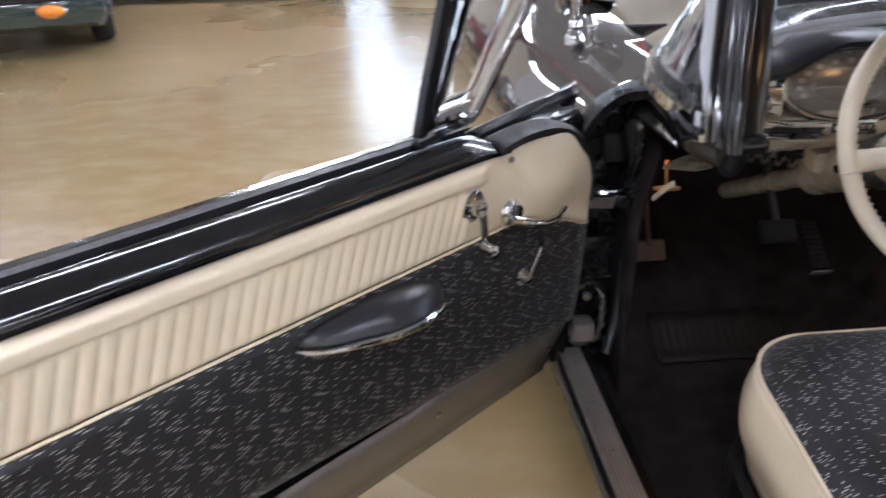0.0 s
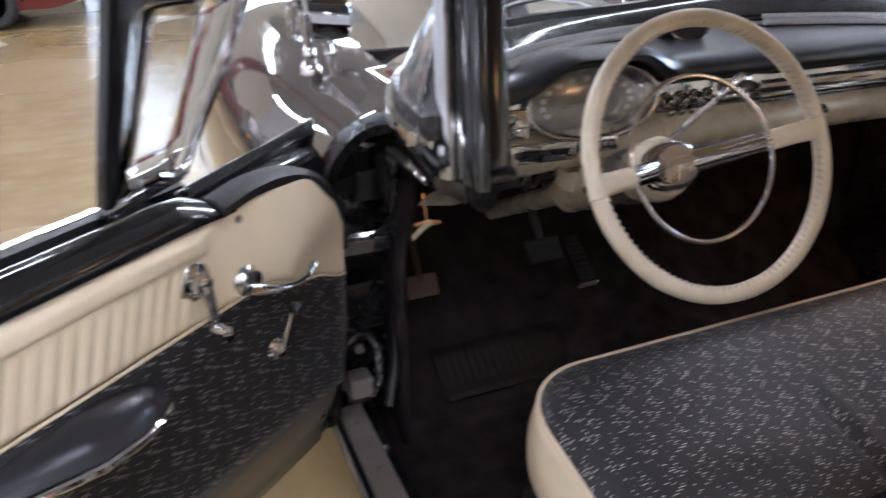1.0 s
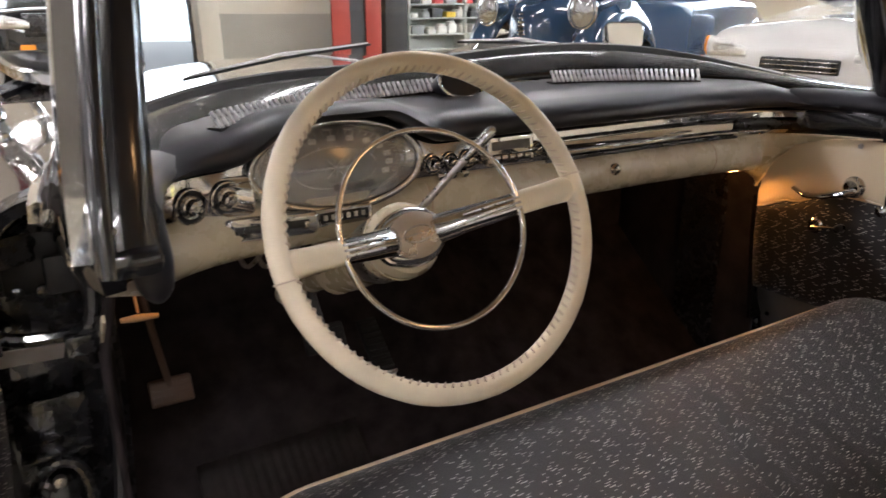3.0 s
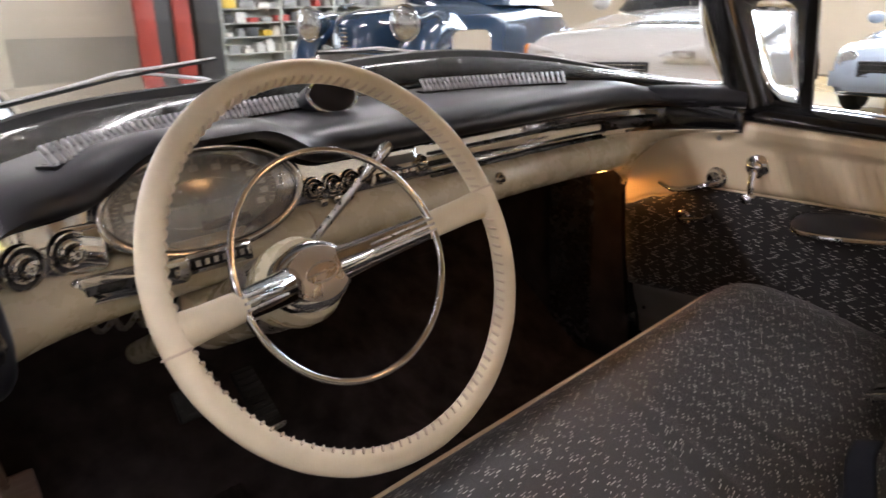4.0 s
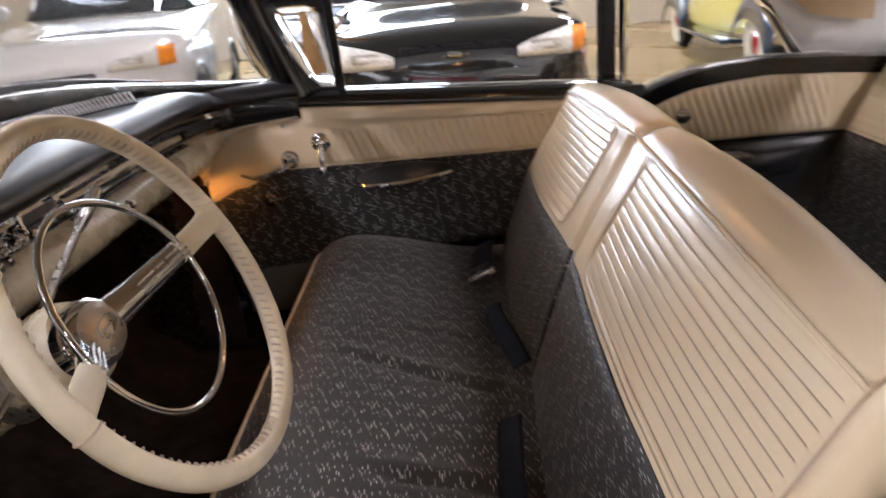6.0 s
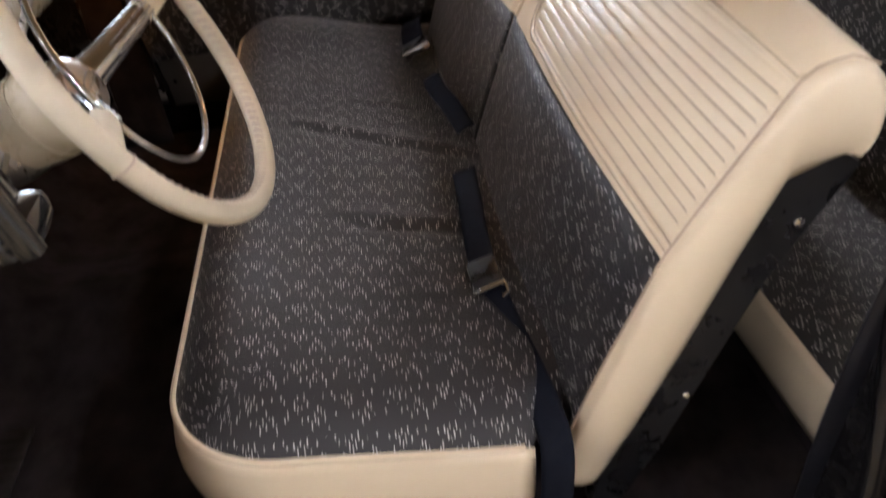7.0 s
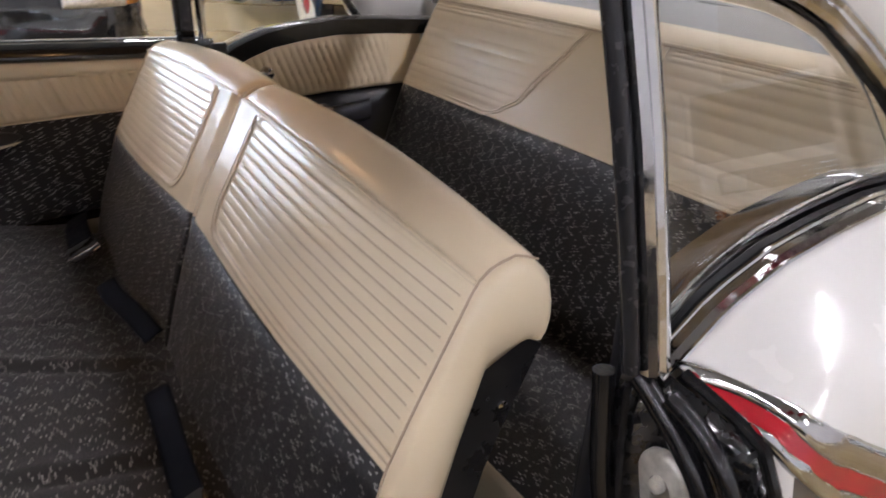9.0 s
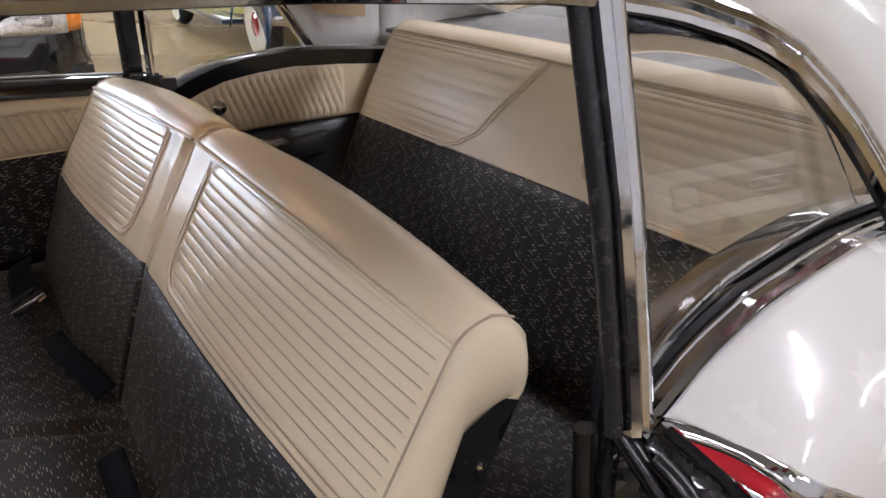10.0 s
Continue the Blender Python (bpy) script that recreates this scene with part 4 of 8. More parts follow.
    plan_j = [(0.734, 0.205), (0.738, 0.228), (0.748, 0.230), (0.765, 0.224), (0.785, 0.205), (0.81, 0.20), (0.835, 0.215), (0.86, 0.195), (0.885, 0.19), (0.905, 0.205), (0.922, 0.192), (0.94, 0.185), (0.955, 0.12)]
    jamb = [[(s * min(x, skin_x(z)), y, z) for x, y in plan_j] for z in np.linspace(0.30, 0.82, 12)]
    last = [(s * min(x, 0.905), min(y, 0.20), lerp_table(min(x, 0.905), [(0.78, 0.884), (0.83, 0.878), (0.866, 0.868), (0.892, 0.855), (0.905, 0.832)])) for x, y in plan_j]
    jam = part("lock_jamb", shape_surf(jamb + [last]), JAMB_BLACK, car, solid=0.004)
    part("jamb_seal", shape_tube(smooth_path([(s * x, 0.240, z) for x, z in ((0.736, 0.875), (0.742, 0.82), (0.752, 0.745), (0.775, 0.66), (0.803, 0.56), (0.822, 0.44))], 6), 0.0125, 10), GLOSS_RUBBER, jam)
    part("jamb_lip", shape_tube(smooth_path([(s * x, 0.238, z) for x, z in ((0.766, 0.875), (0.770, 0.80), (0.782, 0.70), (0.808, 0.58), (0.842, 0.44))], 6), 0.0045, 8), GLOSS_RUBBER, jam)
    for run, r in ((((0.772, 0.886), (0.800, 0.868), (0.830, 0.845), (0.864, 0.808), (0.893, 0.742), (0.908, 0.62), (0.912, 0.44)), 0.0115), (((0.812, 0.884), (0.845, 0.872), (0.874, 0.850), (0.893, 0.822), (0.908, 0.768), (0.922, 0.66), (0.928, 0.44)), 0.0105)):
        part("jamb_rib", shape_tube(smooth_path([(s * x, 0.230, z) for x, z in run], 6), r, 10), GLOSS_RUBBER, jam)
    plate = part("striker_plate", shape_plate(rounded_rect(0.030, 0.056, 0.028), 0.012, 0.005), CAST_ZINC, jam, "bare cast metal lock striker")
    plate.matrix_world = turned((0, 1, 0), (s * 0.820, 0.214, 0.757), -s * 14)
    part("striker_recess", shape_plate(rounded_rect(0.013, 0.034, 0.012), 0.0008), STEEL, plate).location = (0, -0.004, 0.0122)
    part("striker_pin", shape_lathe([(0.009, 0.0), (0.008, 0.008), (0.004, 0.011), (0.0, 0.0115)], 14), CAST_ZINC, plate).location = (0, 0.022, 0.0124)
    part("striker_tongue", shape_box(0.018, 0.030, 0.014, 0.005), CAST_ZINC, plate).location = (0, -0.014, 0.018)


both(quarter)
part("parcel_shelf", shape_surf([[(x, y, 1.025 + 0.055 * (-y - 0.5)) for x in np.linspace(-0.76, 0.76, 8)] for y in np.linspace(-0.50, -1.15, 6)]), GREY_CLOTH, car, "plain grey parcel shelf", solid=0.01)
part("trunk_lid", shape_surf([[(0.78 * math.sin(a), y, 0.93 + 0.04 * math.cos(a) - 0.04 * ((-y - 1.2) / 1.1) ** 2 * 3) for a in np.linspace(-1.57, 1.57, 15)] for y in np.linspace(-1.22, -2.3, 10)]), WHITE_PAINT, car, solid=0.01)

# ---- front sheet metal ----
hood = part("hood", shape_surf([[(x, y, 1.065 - 0.02 * step01(y, 1.6, 2.0) - 0.085 * (abs(x) / 0.70) ** 2.4 - 0.20 * step01(y, 2.6, 3.25) ** 2) for x in np.linspace(-0.70, 0.70, 29)] for y in list(np.linspace(1.50, 3.2, 26))]), MIRROR_GREIGE, car, solid=0.012)
part("cowl_panel", shape_surf([[(0.80 * k, max(1.10, shield_y(0.80 * k, 0.80, 1.08, 0.54)) + 0.02 + 0.24 * t, 1.022 - 0.08 * abs(k) ** 2.5 - 0.004 * t) for k in np.linspace(-1, 1, 31)] for t in np.linspace(0, 1, 5)]), MIRROR_GREIGE, car, solid=0.01)


def front_fender(side):
    rows = []
    for y in list(np.linspace(1.325, 2.7, 28)) + [2.85, 2.97, 3.06, 3.12, 3.15]:
        k = step01(y, 2.55, 3.15) ** 2
        g = step01(y, 1.33, 1.75)
        hi = lerp_table(y, [(1.325, 1.0), (1.7, 1.04), (2.2, 1.088), (2.55, 1.088), (2.85, 1.02), (3.05, 0.95), (3.15, 0.90)])
        w = 0.935 + 0.045 * g + 0.038 * step01(y, 1.45, 2.0) - 0.14 * k
        xc, rx, rz = 0.70 + 0.02 * g, w + 0.003 - 0.70 - 0.02 * g, hi - 0.66
        sect = [(0.64 + 0.05 * k, hi - 0.03 - 0.06 * g), (0.68, hi - 0.008 - 0.03 * g)]
        for q in range(13):
            a = math.pi / 2 * (1 - q / 12)
            sect.append((xc + rx * max(0.0, math.cos(a)) ** 0.72, 0.66 + rz * max(0.0, math.sin(a)) ** 0.72))
        sect += [(w, 0.45), (w - 0.02, 0.30)]
        rows.append([(side * x, y, z) for x, z in sect])
    fen = part("front_fender", shape_surf(rows), MIRROR_GREIGE, car, "mirror-bright greige front fender", solid=0.006)
    head = part("headlight_rim", shape_lathe([(0.085, 0.0), (0.115, 0.0), (0.120, 0.02), (0.105, 0.05), (0.088, 0.04)], 32), CHROME, fen)
    head.matrix_world = turned((0, 1, 0), (side * 0.80, 3.12, 0.78))
    # mirror on the fender, and on the driver's side the aerial
    mir = part("fender_mirror", shape_loft([[(x, y, z) for x, y in rounded_rect(hx, hy, r)] for hx, hy, r, z in ((0.026, 0.014, 0.012, -0.034), (0.050, 0.030, 0.020, -0.026), (0.063, 0.040, 0.024, -0.010), (0.067, 0.0435, 0.026, 0.003), (0.064, 0.0405, 0.024, 0.006))]), CHROME, fen, "chrome fender mirror with a rounded oblong head")
    base = (0.817, 1.66, 1.113) if side < 0 else (0.85, 1.96, 1.125)
    mir.matrix_world = turned((0.02 if side < 0 else -0.42, -1, -0.08 if side < 0 else 0.075), (side * base[0], base[1], base[2]))
    part("mirror_glass", shape_plate(rounded_rect(0.062, 0.0385, 0.022), 0.002), MIRROR, mir).location = (0, 0, 0.0065)
    dy = base[1] - 1.66
    part("mirror_stalk", shape_tube(smooth_path([(side * (base[0] - x), y + dy, base[2] - z) for x, y, z in ((0.032, 1.695, 0.105), (0.028, 1.70, 0.075), (0.018, 1.695, 0.045), (0.004, 1.685, 0.012))], 4), [0.026, 0.024, 0.021, 0.017, 0.013, 0.011, 0.010, 0.009, 0.009, 0.009, 0.009, 0.009, 0.009], 12), CHROME, fen)
    if side < 0:
        a = Vector((-0.855, 1.60, 1.030))
        ant = part("aerial", shape_tube([a + Vector((0, 0, 0.1)), a + Vector((-0.01, 0.03, 0.35)), a + Vector((-0.02, 0.07, 0.75))], [0.004, 0.003, 0.002], 8), STEEL, fen, "whip aerial on a chrome spring base")
        part("aerial_foot", shape_lathe([(0.022, -0.012), (0.022, 0.0), (0.016, 0.01), (0.010, 0.02), (0.014, 0.026), (0.012, 0.04), (0.007, 0.045)], 18), CHROME, ant).location = a
        coil = [a + Vector((0.0085 * math.cos(t * 2 * math.pi), 0.0085 * math.sin(t * 2 * math.pi), 0.042 + t * 0.0052)) for t in np.linspace(0, 12, 145)]
        part("aerial_spring", shape_tube(coil, 0.0022, 6), CHROME, ant)


both(front_fender)


def wheel(side, y):
    w = part("wheel", shape_lathe([(0.20, -0.09), (0.30, -0.095), (0.345, -0.07), (0.355, 0.0), (0.345, 0.07), (0.30, 0.095), (0.20, 0.09)], 40), RUBBER, car)
    w.matrix_world = turned((side, 0, 0), (side * 0.82, y, 0.355))
    part("rim", shape_lathe([(0.205, 0.085), (0.19, 0.07), (0.15, 0.075), (0.06, 0.10), (0.0, 0.105)], 32), CHROME, w)


for yy in (2.35, -1.5):
    wheel(1, yy)
    wheel(-1, yy)


def wiper(pivot, a, b):
    """Arm from the pivot to the middle of a blade that runs from a to b."""
    pivot, a, b = Vector(pivot), Vector(a), Vector(b)
    mid = a.lerp(b, 0.45) + Vector((0, 0.008, 0.012))
    arm = part("wiper", shape_tube([pivot, pivot.lerp(mid, 0.3) + Vector((0, 0.004, 0.012)), pivot.lerp(mid, 0.7) + Vector((0, 0.004, 0.010)), mid], [0.006, 0.005, 0.0035, 0.003], 8, flat_up=0.7), BRIGHT_STEEL, car, "chrome wiper resting along the windshield foot")
    part("blade", shape_band([a, a.lerp(b, 0.5) + Vector((0, 0, 0.005)), b], [(-0.0015, -0.004), (0.0015, -0.004), (0.002, 0.001), (-0.002, 0.001)]), RUBBER, arm)
    part("blade_holder", shape_tube([a.lerp(b, 0.02) + Vector((0, -0.002, 0.003)), a.lerp(b, 0.3) + Vector((0, -0.002, 0.007)), a.lerp(b, 0.5) + Vector((0, -0.002, 0.012)), b.lerp(a, 0.3) + Vector((0, -0.002, 0.007)), b.lerp(a, 0.02) + Vector((0, -0.002, 0.003))], [0.0015, 0.0025, 0.003, 0.0025, 0.0015], 8), BRIGHT_STEEL, arm)
    part("boss", shape_lathe([(0.02, 0.0), (0.018, 0.018), (0.008, 0.028), (0.0, 0.029)], 20), CHROME, arm).location = pivot + Vector((0, 0, -0.02))


wiper((-0.10, 1.70, 1.085), (-0.57, 1.560, 1.108), (-0.17, 1.645, 1.150))
wiper((0.42, 1.66, 1.075), (0.045, 1.645, 1.148), (0.37, 1.628, 1.128))

# plain closed nose and tail
rows = []
for x in np.linspace(-0.86, 0.86, 25):
    k = abs(x) / 0.86
    rows.append([(x, 3.20 - 0.10 * k ** 2 + 0.05 * math.sin(math.pi * m), 0.34 + (0.86 - 0.34 - 0.06 * k ** 3) * m) for m in np.linspace(0, 1, 8)])
nose = part("nose_panel", shape_surf(rows), MIRROR_GREIGE, car, solid=0.01)
part("front_bumper", shape_tube(smooth_path([(-0.98, 2.95, 0.46), (-0.90, 3.22, 0.47), (-0.45, 3.30, 0.48), (0.45, 3.30, 0.48), (0.90, 3.22, 0.47), (0.98, 2.95, 0.46)], 6), 0.06, 12, flat=0.6, flat_up=1.3), CHROME, car)
rows = []
for x in np.linspace(-0.97, 0.97, 25):
    k = abs(x) / 0.97
    rows.append([(x, -2.30 + 0.04 * k ** 2 - 0.04 * math.sin(math.pi * m), 0.30 + (0.86 - 0.30 + 0.05 * k ** 2) * m) for m in np.linspace(0, 1, 8)])
part("tail_panel", shape_surf(rows), WHITE_PAINT, car, solid=0.01)
part("rear_bumper", shape_tube(smooth_path([(-1.0, -2.1, 0.46), (-0.92, -2.36, 0.46), (-0.45, -2.42, 0.47), (0.45, -2.42, 0.47), (0.92, -2.36, 0.46), (1.0, -2.1, 0.46)], 6), 0.06, 12, flat=0.6, flat_up=1.3), CHROME, car)

# ---- pedals ----
PEDAL = plain("worn_pedal_rubber", (0.014, 0.0135, 0.013), 0.75, vary=0.3, scale=30, spec=0.2)
for nm, lab, at, w, h, pad, top in (("brake_pedal", "black rubber brake pedal", (-0.372, 1.47, 0.592), 0.086, 0.056, PEDAL, (-0.372, 1.60, 0.80)),
                                    ("parking_brake_pedal", "brown rubber parking brake pedal", (-0.668, 1.50, 0.546), 0.078, 0.052, WARM_TAN, (-0.70, 1.50, 0.80))):
    ped = part(nm, shape_tube([at, Vector(at).lerp(Vector(top), 0.5) + Vector((0, 0.02, 0)), top], 0.007 if pad is PEDAL else 0.005, 8, flat=1.4), DARK_STEEL if pad is PEDAL else WARM_TAN, car, lab)
    q = part("pedal_pad", shape_join(shape_box(w, h, 0.016, 0.006), *[shape_box(w * 0.86, 0.004, 0.004, at=(0, k * h * 0.22, 0.009)) for k in (-1.5, -0.5, 0.5, 1.5)]), pad, ped)
    q.matrix_world = turned((0, -0.85, 0.5), at)
ped = part("gas_pedal", shape_box(0.048, 0.13, 0.018, 0.006), PEDAL, car, "ribbed black rubber accelerator pedal")
ped.matrix_world = turned((0, -0.62, 0.78), (-0.235, 1.53, 0.515))
for k in range(9):
    part("tread", shape_box(0.040, 0.006, 0.005, 0.001), PEDAL, ped).location = (0, -0.056 + 0.014 * k, 0.011)
part("pedal_edge", shape_box(0.05, 0.006, 0.02, 0.002), STEEL, ped).location = (0, -0.073, 0.0)
# the handle's colour carries the courtesy lamp's orange light
ORANGE_LIT_KNOB = plain("orange_lit_knob", (0.42, 0.25, 0.12), 0.4)
lever = part("brake_release", shape_tube([(-0.722, 1.34, 0.835), (-0.719, 1.33, 0.786)], 0.0025, 8), ORANGE_LIT_KNOB, car, "T-shaped brake release handle toned by orange lamp light")
part("handle_bar", shape_tube([(-0.745, 1.33, 0.779), (-0.719, 1.328, 0.779), (-0.691, 1.33, 0.776)], [0.004, 0.0065, 0.004], 10), ORANGE_LIT_KNOB, lever)
part("vent_pull", shape_band([(-0.775, 1.17, 0.855), (-0.776, 1.21, 0.825), (-0.778, 1.246, 0.794)], [(-0.002, -0.005), (0.002, -0.005), (0.002, 0.005), (-0.002, 0.005)]), CREAM_PAINT, car)

# ---- the two doors: shapes are laid out as (y along the closed car, z up, d into the cabin) ----
HX, HY, SWING = 0.87, 1.48, 51.0
PANEL = 0.712
PLEAT, LEAN = 0.0213, 0.36     # width and slant of the pleats on the door trim


def car_door(side, swing, label):
    top = thing("car_door", label, "car door", "doors of the car", at=(side * HX, HY, 0))
    s = side

    def at(y, z, d=0.0):
        """Closed place of a door point, seen from the hinge."""
        return Vector((s * (PANEL - d - HX), y - HY, z))

    def put(name, shape, material, parent=None, lab="", sharp=40, solid=0.0):
        return part(name, shape, material, parent or top, lab, sharp, solid)

    def path(pts, n=6, closed=False):
        return smooth_path([at(*p) for p in pts], n, closed)

    def knob_pose(y, z, d=0.0):
        return turned((-s, 0, 0), at(y, z, d))

    def rise(y):
        """The passenger's belt line falls a little towards the rear."""
        return 0.057 * (min(y, 1.06) - 0.37) - 0.010 if s > 0 else 0.0

    Y_A, Y_B = 1.30, 0.185          # front and rear edge
    # shell: inner sheet, edges and outer skin
    ring = []
    for y in np.linspace(Y_A - 0.012, Y_B, 16):
        ring.append([at(y, z, d) for z, d in ((0.44, -0.056), (0.50, -0.026), (0.55, -0.009), (0.80, -0.006), (0.955, -0.006), (0.975, -0.020), (0.955, -0.09), (0.90, -0.155), (0.80, -0.20), (0.60, -0.235), (0.44, -0.235), (0.36, -0.215), (0.37, -0.16), (0.40, -0.06))])
    shell = put("door_shell", shape_loft(ring), BLACK_PAINT, None, "black enamelled door shell with a bare lower edge")
    rows = [[at(y, z, d) for z, d in ((0.392, -0.058), (0.415, -0.054), (0.440, -0.048), (0.465, -0.034), (0.50, -0.020), (0.53, -0.009), (0.562, -0.002))] for y in np.linspace(Y_A - 0.03, Y_B + 0.01, 12)]
    put("kick_plate", shape_surf(rows), METAL_GREY, None, "dull grey metal lower door band", solid=0.003)
    for y in (0.35, 0.64, 0.92, 1.245):
        put("screw", shape_lathe([(0.0062, 0.0), (0.0055, 0.0025), (0.0, 0.0035)], 12), CHROME, shell).matrix_local = knob_pose(y, 0.502 if y < 1.2 else 0.475, -0.016 if y < 1.2 else -0.028)
    # white outside of the door
    rows = [[at(y, z, d) for z, d in ((0.945, -0.10), (0.90, -0.163), (0.80, -0.208), (0.60, -0.243), (0.44, -0.243), (0.37, -0.225))] for y in np.linspace(Y_A - 0.004, Y_B - 0.004, 12)]
    skin = put("outer_skin", shape_surf(rows), WHITE_PAINT, None, solid=0.003)
    def flank(y, z):
        return lerp_table(z, [(0.44, -0.2455), (0.60, -0.2455), (0.80, -0.2105), (0.90, -0.1655)])
    put("red_flash", shape_surf([[at(y, z, flank(y, z)) for z in np.linspace(0.70, 0.82, 7)] for y in np.linspace(Y_A - 0.01, Y_B, 10)]), RED_PAINT, skin, "deep red painted flash")
    for z in (0.69, 0.83):
        put("side_strip", shape_band([at(y, z, flank(y, z) - 0.002) for y in np.linspace(Y_A - 0.006, Y_B, 8)], [(-0.006, -0.012), (0.006, -0.012), (0.008, 0.0), (0.006, 0.012), (-0.006, 0.012), (-0.008, 0.0)]), CHROME, skin)
    # painted belt rail under the window slot
    prof = [(0.953, 0.002), (0.960, 0.011), (0.970, 0.012), (0.982, 0.004), (0.991, -0.010), (0.995, -0.024), (0.990, -0.036), (0.975, -0.040), (0.950, -0.03)]
    rows = []
    for y in np.linspace(1.07, Y_B - 0.005, 30):
        k = step01(y, 0.99, 1.07)
        rows.append([at(y, 0.953 + rise(y) + (z - 0.953) * (1 - 0.55 * k), d) for z, d in prof])
    put("belt_rail", shape_loft(rows), BLACK_PAINT, None, "glossy black belt rail")
    slot = [at(y, 0.990 + rise(y), -0.058) for y in np.linspace(0.97, Y_B, 10)]
    put("window_seal", shape_band(slot, [(-0.008, -0.02), (0.008, -0.02), (0.008, 0.004), (-0.008, 0.004)]), RUBBER)
    outer = [at(y, 0.984 + rise(y), -0.082) for y in np.linspace(1.06, Y_B, 10)]
    put("belt_moulding", shape_band(outer, [(-0.013, -0.014), (0.013, -0.014), (0.014, -0.002), (0.006, 0.008), (-0.006, 0.008), (-0.013, 0.0)]), CHROME, None, "chrome belt moulding")
    # cream vinyl upper trim: rolled top, pleats, plain front shoulder
    n_y, n_z = 640, 26
    rows = []
    for iz in range(n_z + 1):
        row = []
        for iy in range(n_y + 1):
            y = 1.30 - (1.30 - Y_B - 0.008) * iy / n_y
            z_low = 0.829 - 0.040 * step01(y, 1.10, 1.215) - 0.032 * step01(y, 1.215, 1.30)
            z_top = 0.957 + rise(y) + 0.004 * step01(y, 1.05, 1.12) - 0.060 * step01(y, 1.20, 1.285) ** 1.6 - 0.045 * step01(y, 1.27, 1.302) ** 2
            k = iz / n_z
            z = z_low + (z_top - z_low) * k
            edge = step01(k, 0.0, 0.05) * step01(1 - k, 0.0, 0.06)
            d = 0.006 * edge
            d += 0.010 * step01(z - 0.6 * rise(y), 0.915, 0.93) * step01(z_top - z, 0.0, 0.012) * (1 - step01(y, 0.99, 1.03))
            pleated = step01(0.977 - y, 0.0, 0.006) * step01(z, 0.834, 0.840) * step01(0.922 - z, 0.0, 0.006) * step01(y, 0.20, 0.206)
            d += pleated * (0.0065 * abs(math.sin(math.pi * (y + LEAN * (0.93 - z)) / PLEAT)) ** 0.38 - 0.002)
            frame_line = abs(z - 0.9245 - 0.6 * rise(y)) < 0.0026 and y < 0.982
            d -= 0.004 if frame_line else 0.0
            bulge = math.exp(-((y - 1.185) / 0.085) ** 2 - ((z - 0.875) / 0.055) ** 2)
            dent = math.exp(-((y - 1.075) / 0.028) ** 2 - ((z - 0.945) / 0.018) ** 2)
            pull = math.exp(-((y - 1.10 - 0.4 * (0.93 - z)) / 0.022) ** 2 - ((z - 0.915) / 0.03) ** 2)
            d += (0.021 if s < 0 else 0.004) * bulge - 0.010 * dent - (0.006 if s < 0 else 0.0) * pull
            row.append(at(y, z, d))
        rows.append(row)
    seams = []
    for k in range(60):
        y0 = PLEAT * k
        line = [(y0 - LEAN * (0.93 - z), z) for z in np.linspace(0.838, 0.919, 6)]
        if line[0][0] > 0.21 and line[-1][0] < 0.972:
            seams.append(line)
    trim = put("upper_trim", shape_surf(rows), CREAM_VINYL, None, "cream vinyl upper door trim with upright pleats", sharp=70, solid=0.003)
    for line in seams:
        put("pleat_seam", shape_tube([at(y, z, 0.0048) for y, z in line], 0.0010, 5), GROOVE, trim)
    put("trim_button", shape_lathe([(0.006, 0.0), (0.005, 0.003), (0.0, 0.004)], 12), STEEL, trim).matrix_local = knob_pose(1.078, 0.941, 0.004)
    # rubber cap over the front shoulder
    put("rubber_cap", shape_band(path([(1.045, 0.966 + rise(1.06), -0.006), (1.12, 0.972 + rise(1.06), -0.01), (1.20, 0.962 + 0.5 * rise(1.06), -0.012), (1.262, 0.928, -0.012), (1.298, 0.872, -0.012), (1.308, 0.80, -0.012)], 7), [(-0.020, -0.010), (0.018, -0.010), (0.022, 0.004), (0.010, 0.013), (-0.014, 0.013), (-0.022, 0.002)]), RUBBER, None, "dull black rubber edge cap")
    put("front_edge", shape_band(path([(1.305, 0.78, -0.02), (1.296, 0.66, -0.02), (1.282, 0.55, -0.02), (1.272, 0.46, -0.02)], 4), [(-0.03, -0.006), (0.012, -0.006), (0.012, 0.006), (-0.03, 0.006)]), BLACK_PAINT)
    # brocade lower trim
    rows = []
    for iy in range(41):
        t = iy / 40
        row = []
        for iz in range(13):
            k = iz / 12
            y_f = 1.276 + 0.026 * k
            y = y_f + (Y_B + 0.006 - y_f) * t
            z_up = 0.828 - 0.040 * step01(y, 1.10, 1.215) - 0.032 * step01(y, 1.215, 1.30)
            z_dn = 0.548 + 0.042 * (1.276 - y) / 0.73 if y > 0.546 else 0.59 + 0.01 * (0.546 - y)
            z = z_dn + (z_up - z_dn) * k
            row.append(at(y, z, 0.0045 + 0.004 * math.sin(math.pi * k) ** 0.5))
        rows.append(row)
    put("lower_trim", shape_surf(rows), FABRIC, None, "black brocade lower door trim flecked with silver", solid=0.003)
    put("trim_piping", shape_tube([at(y, 0.8285 - 0.040 * step01(y, 1.10, 1.215) - 0.032 * step01(y, 1.215, 1.30), 0.007) for y in np.linspace(1.30, Y_B + 0.01, 60)], 0.0026, 6), CREAM_VINYL)
    # armrest
    def rest_size(k):
        """Fullness of the armrest: a slim tail behind, swelling to a round front."""
        return max(0.02, min(1.0, k / 0.50) ** 0.50 * (1 - max(0.0, (k - 0.55) / 0.452) ** 2.6) ** 0.5)

    sect = []
